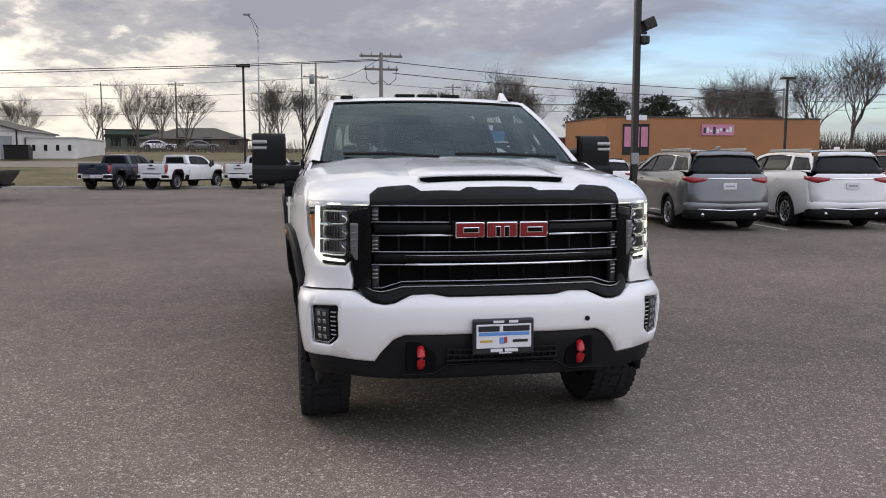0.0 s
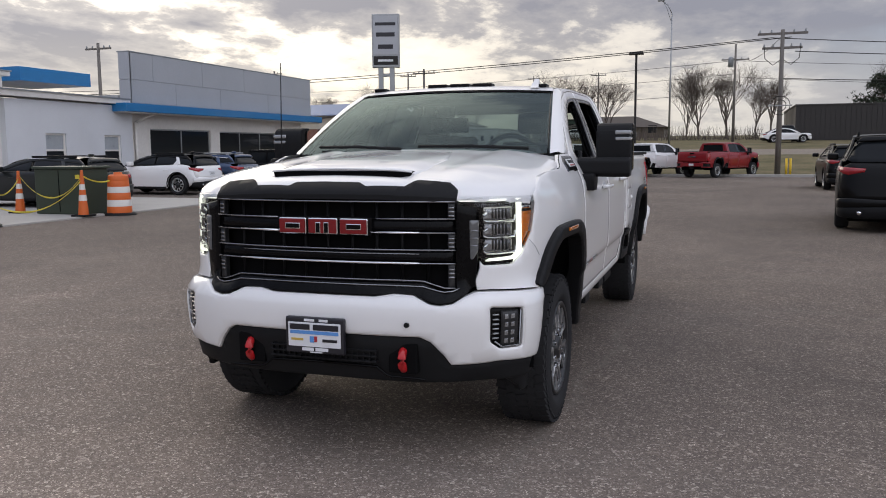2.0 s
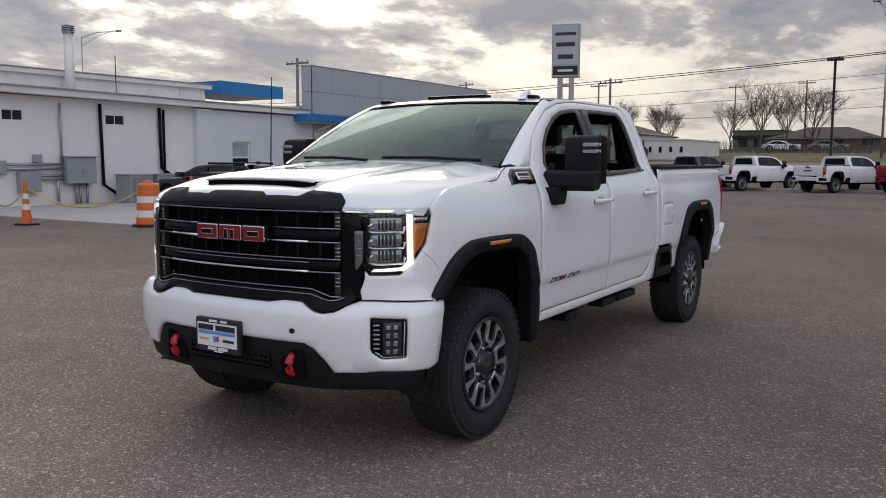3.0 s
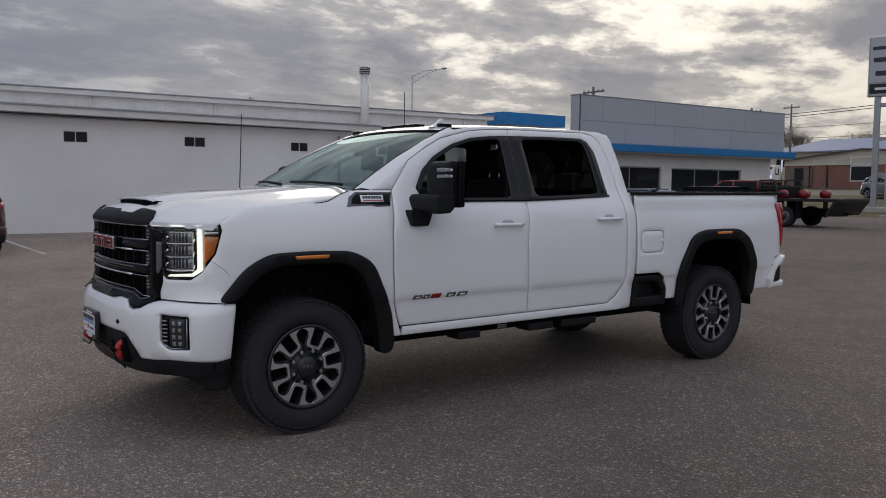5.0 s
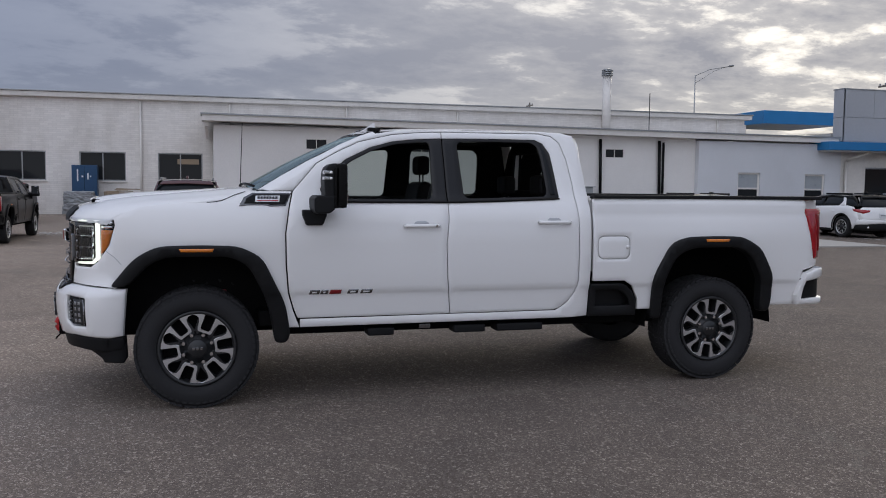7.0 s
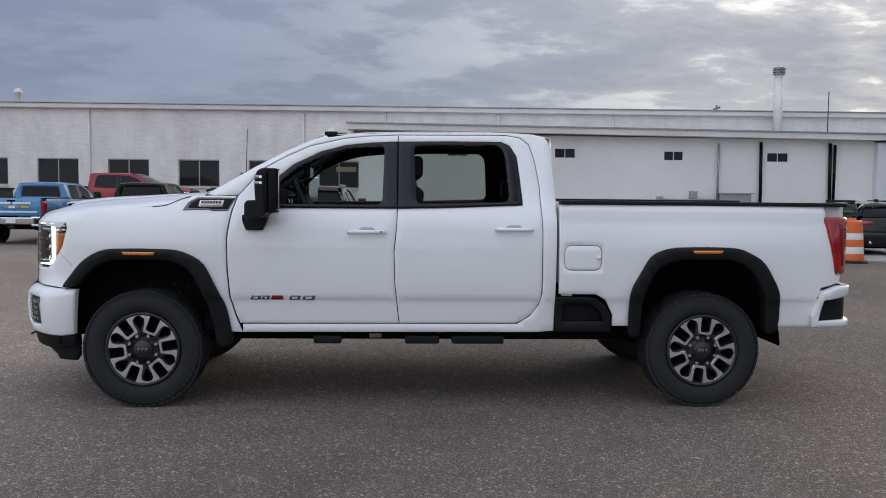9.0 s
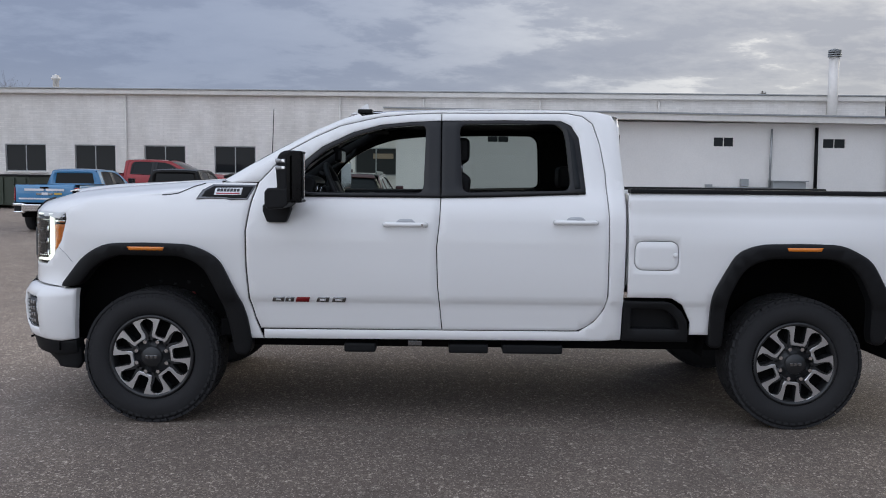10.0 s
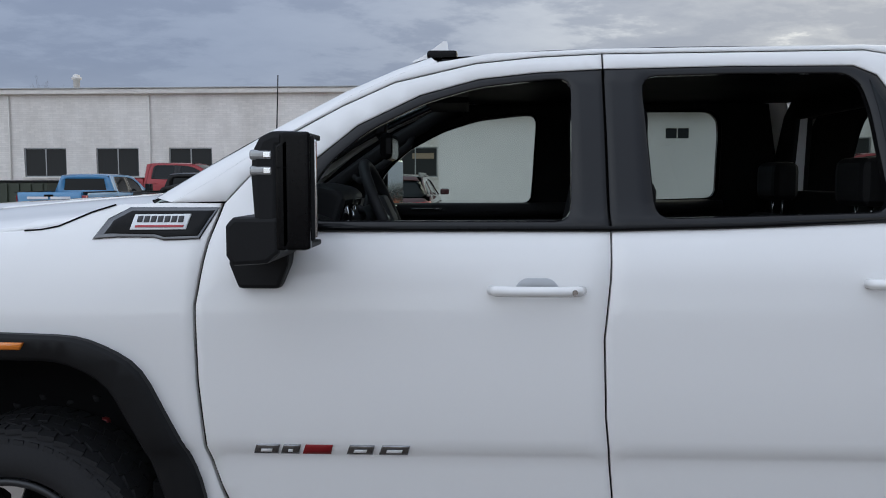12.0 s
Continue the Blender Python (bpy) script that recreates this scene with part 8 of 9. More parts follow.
def road_tractor(at):
    """A long-nosed road tractor, its nose along -y."""
    T = thing("road_tractor", "white long-nosed road tractor with chrome grille", "truck", "", at)
    W = M["fascia"]
    prism("bonnet", T, W, [(-1.25, 0.75), (-1.28, 1.55), (-1.15, 1.72), (0.75, 1.95), (0.75, 0.75)], -0.58, 0.58, 0.06)
    prism("cab", T, W, [(0.75, 0.85), (0.75, 1.90), (1.02, 2.55), (1.20, 2.68), (2.35, 2.70), (2.40, 0.85)], -1.02, 1.02, 0.08)
    box("grille", T, M["chrome"], (-0.46, -1.33, 0.80), (0.46, -1.24, 1.60), 0.03)
    for k in range(7):
        box("grille_bar", T, M["void"], (-0.40 + 0.12 * k, -1.345, 0.88), (-0.33 + 0.12 * k, -1.30, 1.52), 0.0)
    box("bumper", T, M["chrome"], (-1.12, -1.50, 0.38), (1.12, -1.34, 0.74), 0.05)
    v = [(-0.90, 0.80, 1.98), (0.90, 0.80, 1.98), (0.84, 0.99, 2.50), (-0.84, 0.99, 2.50)]
    meshed("windscreen", v, [(0, 1, 2, 3)], M["car_glass"], T, smooth=False, out=(0, -1, 0))
    box("visor", T, W, (-0.90, 0.80, 2.50), (0.90, 1.06, 2.56), 0.015)
    for x in (-1, 1):
        prism("mudguard", T, W, [(-0.95, 0.70), (-0.80, 1.08), (-0.40, 1.20), (0.20, 1.08), (0.50, 0.75), (0.40, 0.72), (0.10, 0.98), (-0.40, 1.08), (-0.72, 0.98), (-0.85, 0.70)], x * 0.62, x * 1.18, 0.02)
        rod("headlamp", T, M["chrome"], (x * 0.80, -1.20, 1.18), (x * 0.80, -0.95, 1.18), 0.12, seg=14)
        rod("exhaust_stack", T, M["chrome"], (x * 1.08, 2.50, 0.9), (x * 1.08, 2.50, 3.25), 0.075, seg=12)
        rod("air_cleaner", T, M["chrome"], (x * 0.85, 0.62, 1.15), (x * 0.85, 0.62, 1.85), 0.17, seg=14)
        box("side_mirror", T, M["chrome"], (x * 1.20, 0.88, 1.95), (x * 1.36, 0.95, 2.40), 0.02)
        box("side_window", T, M["room_glass"], (x * 1.00, 1.25, 1.85), (x * 1.03, 2.0, 2.40), 0.0)
        wheel(T, x * 1.12, -0.25, 0.52, 0.29, 0.28, x, False, 6, "front wheel")
        wheel(T, x * 1.20, 4.2, 0.52, 0.29, 0.50, x, False, 6, "rear wheel")
    box("chassis", T, M["void"], (-0.42, -1.2, 0.55), (0.42, 5.2, 0.85), 0.02)
    return T


flatbed(pose(-17.85, 29.3, 0, 0, 0, IN))
road_tractor(pose(-36.4, 60.5, ground_z(-37, 60), 0, 0, 12))

# ---- cones, barrels, tape, transformer ----


def cone(x, y, tall, z=0.0, lean=(0, 0), label="orange traffic cone with white bands"):
    c = thing("traffic_cone", label, "traffic cone", "cones and barrels", pose(x, y, z, lean[0], lean[1], 0))
    box("foot", c, M["black_trim"], (-0.2, -0.2, 0), (0.2, 0.2, 0.04), 0.015)
    r = lambda h: 0.125 + (0.03 - 0.125) * h / tall
    cuts = [0.04, tall * 0.34, tall * 0.47, tall * 0.58, tall * 0.70, tall * 0.97]
    for k, (a, b) in enumerate(zip(cuts, cuts[1:])):
        lathe_z("band" if k % 2 else "cone_body", c, M["reflective"] if k % 2 else M["orange"], [(r(a) + 0.002 * (k % 2), a), (r(b) + 0.002 * (k % 2), b)], seg=18)
    lathe_z("cone_tip", c, M["orange"], [(r(tall * 0.97), tall * 0.97), (0.035, tall), (0.001, tall + 0.005)], seg=14)


def barrel(x, y, z=0.0):
    b = thing("traffic_barrel", "orange and white striped traffic barrel", "traffic barrel", "cones and barrels", pose(x, y, z))
    lathe_z("foot", b, M["black_trim"], [(0.001, 0.07), (0.36, 0.06), (0.40, 0.02), (0.40, 0.0)], seg=24)
    edges = [(0.06, 0.290, 0), (0.22, 0.285, 1), (0.38, 0.272, 0), (0.55, 0.262, 1), (0.70, 0.250, 0), (0.84, 0.240, 0), (0.96, 0.23, 0)]
    for (a, ra, k), (c, rb, _) in zip(edges, edges[1:]):
        lathe_z("stripe", b, M["reflective"] if k else M["orange"], [(ra + 0.006, a), (ra + 0.006, a + 0.015), (rb + 0.008, c - 0.015), (rb + 0.002, c)], seg=24)
    lathe_z("lid", b, M["orange"], [(0.23, 0.96), (0.20, 0.99), (0.10, 1.0), (0.10, 1.05), (0.001, 1.05)], seg=24)


barrel(-12.75, 8.75)
barrel(-12.25, 12.35)
cones = [(-14.9, 11.9, 1.05), (-12.5, 11.4, 1.08), (-19.5, 8.65, 1.05), (-15.4, 7.4, 1.05)]
for x, y, h in cones:
    cone(x, y, h, 0.035 if x > -15 and y > 8.6 else 0.0)
cone(-20.1, 20.75, 0.9, label="plain orange traffic cone by the office")
cone(-20.1, 21.15, 0.9, label="plain orange traffic cone by the office")


for x, y in ((-18.4, 19.85), (-18.75, 19.95), (-19.15, 19.9), (-18.9, 19.65)):
    cone(x, y, 0.9)


def sag(name, a, b, drop, r, mat, label, category, group="", n=14):
    a, b = Vector(a), Vector(b)
    pts = [a.lerp(b, k / n) - Vector((0, 0, drop * 4 * (k / n) * (1 - k / n))) for k in range(n + 1)]
    return tagged(tube(name, None, M[mat], pts, r, 4), label, category, group)


def tape_run(a, b, drop):
    a, b = Vector(a), Vector(b)
    v, n = [], 14
    for k in range(n + 1):
        t = k / n
        p = a.lerp(b, t) - Vector((0, 0, drop * 4 * t * (1 - t)))
        tw = 0.9 * math.sin(5 * t + a.x)
        d = Vector((0.010 * math.sin(tw), 0, 0.016 * math.cos(tw) + 0.004))
        v += [p - d, p + d]
    ob = meshed("barrier_tape", v, [(2 * k, 2 * k + 1, 2 * k + 3, 2 * k + 2) for k in range(n)], M["tape"])
    ob.modifiers.new("thickness", "SOLIDIFY").thickness = 0.002
    tagged(ob, "sagging yellow barrier tape between the cones", "barrier tape", "barrier tapes")


tape_run((-12.75, 8.75, 0.95), (-14.9, 11.9, 0.9), 0.35)
tape_run((-14.9, 11.9, 1.0), (-12.5, 11.4, 0.98), 0.55)
tape_run((-12.5, 11.4, 1.0), (-12.25, 12.35, 0.95), 0.15)
tape_run((-12.75, 8.75, 0.95), (-15.4, 7.4, 0.9), 0.5)
tape_run((-15.4, 7.4, 0.85), (-19.5, 8.65, 0.85), 0.5)
tape_run((-12.5, 11.4, 0.9), (-12.75, 8.75, 0.6), 0.5)

tb = thing("transformer_box", "dark green metal transformer box on the slab", "transformer box")
box("cabinet", tb, M["green_box"], (-14.25, 11.75, 0.035), (-12.80, 12.65, 1.14), 0.03)
box("lid", tb, M["green_box"], (-14.30, 11.70, 1.14), (-12.75, 12.70, 1.20), 0.02)
box("door_seam", tb, M["void"], (-13.52, 11.742, 0.1), (-13.50, 11.76, 1.10), 0.0)
box("warning_label", tb, M["tape"], (-13.0, 11.738, 0.90), (-12.88, 11.752, 1.0), 0.0)

# goods by the hall wall


def pallet(y, label):
    p = thing("loaded_pallet", label, "pallet", "loaded pallets", pose(-29.2, 1.0 + (y - 1.0) * 0.872, ground_z(-28.8, -4)) @ Matrix.Scale(0.88, 4))
    for k in range(5):
        box("board", p, M["wood_crate"], (-0.5, -0.55 + k * 0.25, 0.10), (0.5, -0.42 + k * 0.25, 0.125), 0.004)
    for x in (-0.45, 0, 0.4):
        box("bearer", p, M["wood_crate"], (x, -0.55, 0.0), (x + 0.08, 0.6, 0.10), 0.004)
    return p


p, rnd = pallet(-5.72, "pallet of goods wrapped in wrinkled grey film"), random.Random(3)
for k in range(6):
    bm = bmesh.new()
    dx, dy = rnd.uniform(-0.04, 0.04), rnd.uniform(-0.05, 0.05)
    add_box(bm, (-0.50 + dx, -0.72 + dy + 0.02 * k, 0.12 + 0.165 * k), (0.50 + dx, 0.72 + dy - 0.03 * k, 0.295 + 0.165 * k), 0.05)
    bmesh.ops.subdivide_edges(bm, edges=[e for e in bm.edges if e.calc_length() > 0.3], cuts=9, use_grid_fill=True)
    for v in bm.verts:
        v.co += Vector((rnd.gauss(0, 0.016), rnd.gauss(0, 0.014), rnd.gauss(0, 0.012)))
    part("wrapped_layer", bm, M["shrink"] if k % 3 else M["grey_box"], p)
p, rnd = pallet(-4.15, "pallet heaped with brown cartons and scrap"), random.Random(9)
for k in range(4):
    for j in range(2):
        m = Matrix.Translation((rnd.uniform(-0.1, 0.1), -0.30 + 0.58 * j + rnd.uniform(-0.06, 0.06), 0.14 + 0.25 * k)) @ Matrix.Rotation(rnd.uniform(-0.35, 0.35), 4, "Z")
        box("carton", p, M[rnd.choice(("wood_crate", "wood_crate", "shrink", "tan_wall"))], (-0.36, -rnd.uniform(0.22, 0.32), 0.0), (0.36, rnd.uniform(0.22, 0.32), rnd.uniform(0.16, 0.25)), 0.015, m=m)
for k in range(4):
    a = Vector((rnd.uniform(-0.3, 0.4), rnd.uniform(-0.6, 0.0), 1.12 + 0.05 * k))
    rod("pole", p, M["wood_crate"], a, a + Vector((rnd.uniform(-0.2, 0.2), rnd.uniform(0.7, 1.1), rnd.uniform(-0.06, 0.10))), 0.025, seg=6)
lk = thing("locker", "tall blue metal locker with white marks", "locker", at=pose(-29.95, -4.78, 0.24) @ Matrix.Scale(0.872, 4))
box("body", lk, M["locker_blue"], (-0.3, -0.55, 0), (0.2, 0.55, 2.35), 0.02)
box("door_seam", lk, M["void"], (0.197, -0.006, 0.05), (0.205, 0.006, 2.3), 0.0)
for a, b, c, d in ((-0.32, -0.26, 1.60, 2.15), (-0.12, -0.05, 1.78, 1.86), (0.12, 0.19, 1.68, 1.98), (0.24, 0.30, 1.80, 1.86)):
    box("mark", lk, M["label_white"], (0.2, a, c), (0.206, b, d), 0.0)
dp = thing("dumpster", "dark green steel waste container by the hall", "waste container", at=pose(-28.0, -16.0, ground_z(-28, -16)))
box("body", dp, M["green_box"], (-0.9, -1.5, 0.1), (0.9, 1.5, 1.25), 0.03)
for k in range(7):
    box("rib", dp, M["green_box"], (0.9, -1.4 + k * 0.45, 0.15), (0.96, -1.34 + k * 0.45, 1.2), 0.01)
box("lid", dp, M["black_trim"], (-0.95, -1.55, 1.25), (0.95, 1.55, 1.33), 0.03)

# painted lines and lettering on the lot
for name, x0, y0, x1, y1, wd in (("a", -20.1, -6.0, -20.05, 1.3, 0.10), ("b", -20.0, 1.2, -14.2, 1.25, 0.10), ("c", -20.0, -1.72, -14.2, -1.92, 0.12), ("d", 6.5, 12.6, 7.1, 17.6, 0.10), ("e", 9.9, 11.8, 10.6, 17.4, 0.10), ("f", 13.0, 11.8, 13.7, 17.4, 0.10), ("g", -19.0, 17.9, -13.6, 17.9, 0.10), ("h", -19.0, 20.9, -13.6, 20.9, 0.10)):
    d = Vector((x1 - x0, y1 - y0, 0)).normalized()
    n_ = Vector((-d.y, d.x, 0)) * wd / 2
    a, b = Vector((x0, y0, 0.004)), Vector((x1, y1, 0.004))
    tagged(meshed("painted_line", [a - n_, b - n_, b + n_, a + n_], [(0, 1, 2, 3)], M["road_white"], smooth=False), "worn white bay line painted on asphalt", "road marking", kind="structure")
txt = bpy.data.curves.new("parking_lettering", "FONT")
txt.body, txt.size, txt.align_x = "PARKING", 0.85, "RIGHT"
txt.materials.append(M["road_white"])
lettering = new("parking_lettering", txt)
lettering.matrix_world = pose(-20.35, -3.40, 0.006, 0, 0, 90) @ Matrix.Diagonal((0.455, 2.6, 1, 1))
tagged(lettering, "worn white parking lettering painted on asphalt", "road marking", kind="structure")

# ---- poles, sign and wires ----


def lot_lamp(x, y, tall, base=True, heads=((0.35, 0),), label="dark square lamp post", head_tilt=0):
    p = thing("lamp_post", label, "lamp post", "lot lamp posts", pose(x, y, ground_z(x, y)))
    z0 = 0.0
    if base:
        lathe_z("concrete_base", p, M["concrete"], [(0.31, 0.0), (0.31, 0.72), (0.29, 0.76), (0.001, 0.77)], seg=8)
        box("base_plate", p, M["dark_metal"], (-0.17, -0.17, 0.76), (0.17, 0.17, 0.88), 0.015)
        z0 = 0.8
    box("post", p, M["dark_metal"], (-0.065, -0.065, z0), (0.065, 0.065, tall), 0.01)
    return p


near = lot_lamp(6.56, 12.55, 8.0, label="dark square lamp post on a round concrete base")
box("arm", near, M["dark_metal"], (0.05, -0.03, 4.28), (0.22, 0.03, 4.34), 0.01)
box("floodlight", near, M["dark_metal"], (0.10, -0.16, 4.38), (0.38, 0.14, 4.62), 0.03, "black floodlight", m=Matrix.Translation((0.24, 0, 4.5)) @ Matrix.Rotation(radians(-25), 4, "Y") @ Matrix.Translation((-0.24, 0, -4.5)))
box("floodlight", near, M["dark_metal"], (0.05, -0.14, 4.06), (0.24, 0.10, 4.24), 0.03, "black floodlight")
box("switch_box", near, M["grey_box"], (-0.10, -0.12, 1.45), (0.06, -0.065, 1.7), 0.01)
for x, y, tall in ((-3.43, 48.0, 6.95), (31.1, 45.0, 6.75), (60.0, 46.0, 7.0)):
    p = lot_lamp(x, y, tall, False, label="dark lamp post with a flat box head")
    box("lamp_head", p, M["dark_metal"], (-0.42, -0.25, tall), (0.42, 0.25, tall + 0.14), 0.02)


def mast(x, y, z0, tall, arm, label):
    p = thing("street_lamp", label, "street lamp", "street lamps", pose(x, y, z0))
    rod("pole", p, M["steel"], (0, 0, 0), (0, 0, tall), 0.11, 0.06, 10)
    tube("arm", p, M["steel"], [(0, 0, tall - 0.1), (arm[0] * 0.4, arm[1] * 0.4, tall + 0.7), (arm[0], arm[1], tall + 1.15)], 0.045, 6)
    tube("arm", p, M["steel"], [(0, 0, tall - 1.0), (arm[0] * 0.5, arm[1] * 0.5, tall + 0.45), (arm[0] * 0.8, arm[1] * 0.8, tall + 1.0)], 0.03, 6)
    box("lamp_head", p, M["steel"], (arm[0] - 0.35, arm[1] - 0.2, tall + 1.08), (arm[0] + 0.35, arm[1] + 0.2, tall + 1.28), 0.06)


mast(-3.4, 80.0, ground_z(0, 80), 12.6, (-1.0, 0.0), "tall steel street lamp with a raked arm")
mast(-83.8, 57.0, 2.0, 13.4, (0.8, 4.4), "tall steel street lamp behind the hall")


def power_pole(x, y, top, label, arms=((0.2, 1.25), (0.95, 1.0)), wood=True, rings=False):
    z0 = ground_z(x, y)
    p = thing("utility_pole", label, "utility pole", "utility poles", pose(x, y, z0))
    h = top - z0
    rod("pole", p, M["pole_wood"], (0, 0, 0), (0, 0, h), 0.16, 0.10, 10)
    for d, w in arms:
        box("crossarm", p, M["pole_wood"], (-w, -0.06, h - d - 0.06), (w, 0.06, h - d + 0.06), 0.01)
        for k in (-0.9, -0.45, 0.45, 0.9):
            lathe_z("insulator", p, M["grey_box"], [(0.05, 0), (0.06, 0.05), (0.04, 0.1), (0.05, 0.14), (0.001, 0.16)], (w * k, 0, h - d + 0.06), 8)
    if rings:
        for sg in (-1, 1):
            tube("jumper_wire", p, M["dark_metal"], [(sg * 0.9, -0.05, h - 0.9), (sg * 0.85, -0.1, h - 1.5), (sg * 0.45, -0.1, h - 1.85), (0.1 * sg, -0.1, h - 1.6)], 0.02, 5)
        a = [(0.5 * math.cos(2 * math.pi * k / 16), -0.14, 3.75 + 0.5 * math.sin(2 * math.pi * k / 16)) for k in range(16)]
        tube("cable_coil", p, M["dark_metal"], a, 0.02, 5, True)
        tube("cable_coil", p, M["dark_metal"], [(c[0] * 0.6, -0.16, 3.75 + (c[2] - 3.75) * 0.6) for c in a], 0.02, 5, True)
        for sg in (-1, 1):
            box("coil_bracket", p, M["steel"], (-0.6, -0.17, 3.72), (0.6, -0.14, 3.78), 0.0) if sg > 0 else None
    return p


power_pole(4.55, 44.3, 7.75, "wooden utility pole with two crossarms beside the kerb", rings=True)
pp = power_pole(2.55, 91.0, 12.4, "wooden utility pole with a transformer across the street", arms=((1.6, 1.4),))
lathe_z("transformer", pp, M["grey_box"], [(0.001, 7.9), (0.28, 7.9), (0.30, 8.8), (0.2, 8.95), (0.001, 9.0)], (-0.45, 0, 0), 12)
for x, y, top in ((-55, 95, 12), (-38, 100, 11.5), (-30, 140, 14), (-16, 120, 12.5), (-45, 72, 9.5), (-25, 70, 9.0), (22, 110, 12), (66, 100, 11.5), (-95, 40, 12.5), (-40.5, 45, 9.2)):
    power_pole(x, y, top, "distant wooden utility pole", arms=((0.4, 1.1),))
for a, b, d, n_ in (((-80, 62, 7.9), (4.0, 44.3, 7.35), 1.0, 22), ((-80, 62.5, 7.5), (5.0, 44.3, 7.35), 1.0, 22), ((4.0, 44.3, 7.35), (66, 60, 8.0), 1.1, 22), ((5.2, 44.3, 6.6), (70, 58, 7.6), 1.2, 22), ((-90, 92, 9.8), (2.5, 91, 10.7), 1.4, 24), ((-90, 90, 8.4), (2.5, 91, 9.3), 1.4, 24), ((2.5, 91, 10.7), (80, 95, 10.5), 1.4, 24), ((2.5, 91, 9.0), (80, 95, 8.8), 1.6, 24), ((4.6, 44.3, 7.5), (2.5, 91, 11), 0.8, 14), ((4.6, 44.3, 5.2), (31.1, 45, 6.2), 0.7, 14), ((-90, 88, 6.6), (2.6, 91, 7.4), 1.2, 24)):
    sag("power_line", a, b, d, 0.022, "dark_metal", "thin dark overhead power line", "power line", "power lines", n_)

# dealer sign: grey face with plain dark bars for its lettering
sg_ = thing("dealer_sign", "tall grey dealer sign on twin steel posts", "sign", at=pose(-19.75, 48.0, ground_z(-19.75, 48), 0, 0, 16))
for x in (-0.35, 0.40):
    box("post", sg_, M["steel"], (x - 0.16, -0.16, 0), (x + 0.16, 0.16, 6.9), 0.02)
for z in (2.1, 4.2, 6.2):
    box("tie_plate", sg_, M["steel"], (-0.2, -0.08, z), (0.25, 0.08, z + 0.2), 0.01)
box("footing", sg_, M["concrete"], (-1.2, -0.6, -0.1), (1.3, 0.6, 0.25), 0.05)
box("sign_box", sg_, M["steel"], (-0.90, -0.22, 6.78), (0.92, 0.22, 10.25), 0.04, "grey sign box")
box("sign_face", sg_, M["grey_panel"], (-0.80, -0.245, 7.62), (0.82, -0.215, 10.13), 0.01, "pale sign face")
box("sign_foot_panel", sg_, M["dark_metal"], (-0.80, -0.245, 6.95), (0.82, -0.215, 7.52), 0.01)
for z, h, w in ((9.50, 0.20, 0.68), (8.78, 0.27, 0.62), (7.98, 0.29, 0.50)):
    box("lettering_bar", sg_, M["label_black"], (-w, -0.255, z), (w, -0.243, z + h), 0.01)
box("lettering_bar", sg_, M["label_white"], (-0.5, -0.255, 7.16), (0.5, -0.243, 7.30), 0.01)
for x in (4.95, 5.15):
    tagged(rod("bollard", None, M["yellow"], (x, 43.6, 0), (x, 43.6, 0.95), 0.06, seg=10), "yellow bollard by the utility pole", "bollard", "bollards")

# ---- far buildings ----


def block(name, label, x0, x1, y0, y1, z1, wall, roof_mat="roof", parapet_h=0.0):
    b = thing(name, label, "building", at=pose((x0 + x1) / 2, y0, ground_z((x0 + x1) / 2, y0) - 0.3))
    w, d, h = (x1 - x0) / 2, y1 - y0, z1 - ground_z((x0 + x1) / 2, y0) + 0.3
    box("wall", b, M[wall], (-w, 0, 0), (w, d, h), 0.0)
    box("roof_edge", b, M[roof_mat], (-w - 0.08, -0.08, h), (w + 0.08, d + 0.08, h + 0.16), 0.02)
    return b, w, h


ob_, w, h = block("orange_store", "long orange stucco store building", 30.6, 54.4, 75.0, 87.3, 5.85, "orange_wall", "shingle")
box("front_window", ob_, M["room_glass"], (-w + 1.8, -0.06, 0.9), (-w + 4.6, 0.02, 4.0), 0.01)
for k in range(3):
    box("window_poster", ob_, M["pink"], (-w + 1.95 + 0.9 * k, -0.075, 1.7), (-w + 2.65 + 0.9 * k, -0.055, 3.7), 0.0)
for k in range(4):
    box("mullion", ob_, M["dark_metal"], (-w + 1.8 + 0.9 * k, -0.1, 0.9), (-w + 1.9 + 0.9 * k, -0.05, 4.0), 0.0)
box("wall_sign", ob_, M["label_white"], (-w + 2.1, -0.1, 4.35), (-w + 4.3, 0.0, 4.85), 0.01)
box("banner", ob_, M["pink"], (-w + 10.3, -0.1, 2.9), (-w + 13.9, -0.02, 4.0), 0.01, "pink and white banner")
rnd = random.Random(3)
for k in range(9):
    x = -w + 10.5 + 0.36 * k
    box("banner_print", ob_, M["label_white"] if k % 3 else M["label_black"], (x, -0.12, 3.05 + rnd.uniform(0, 0.3)), (x + 0.26, -0.095, 3.45 + rnd.uniform(0, 0.4)), 0.0)

fs, w, h = block("brown_store", "dark brown metal-clad store with a blue entrance", 9.0, 29.0, 95.0, 115.0, 6.0, "brown_metal", "brown_metal")
for k in range(41):
    box("cladding_rib", fs, M["brown_metal"], (-w + 0.5 * k - 0.03, -0.05, 0), (-w + 0.5 * k + 0.03, 0.0, h - 0.02), 0.0)
box("entrance_fascia", fs, M["blue_band"], (0.4, -0.9, h - 2.2), (6.2, 0.0, h - 0.95), 0.02, "blue entrance fascia")
box("canopy_roof", fs, M["blue_band"], (0.2, -1.6, h - 2.35), (6.4, 0.0, h - 2.2), 0.02)
box("wall_lettering", fs, M["label_white"], (1.6, -0.3, h - 0.80), (4.9, -0.1, h - 0.20), 0.03, "white sign bar")
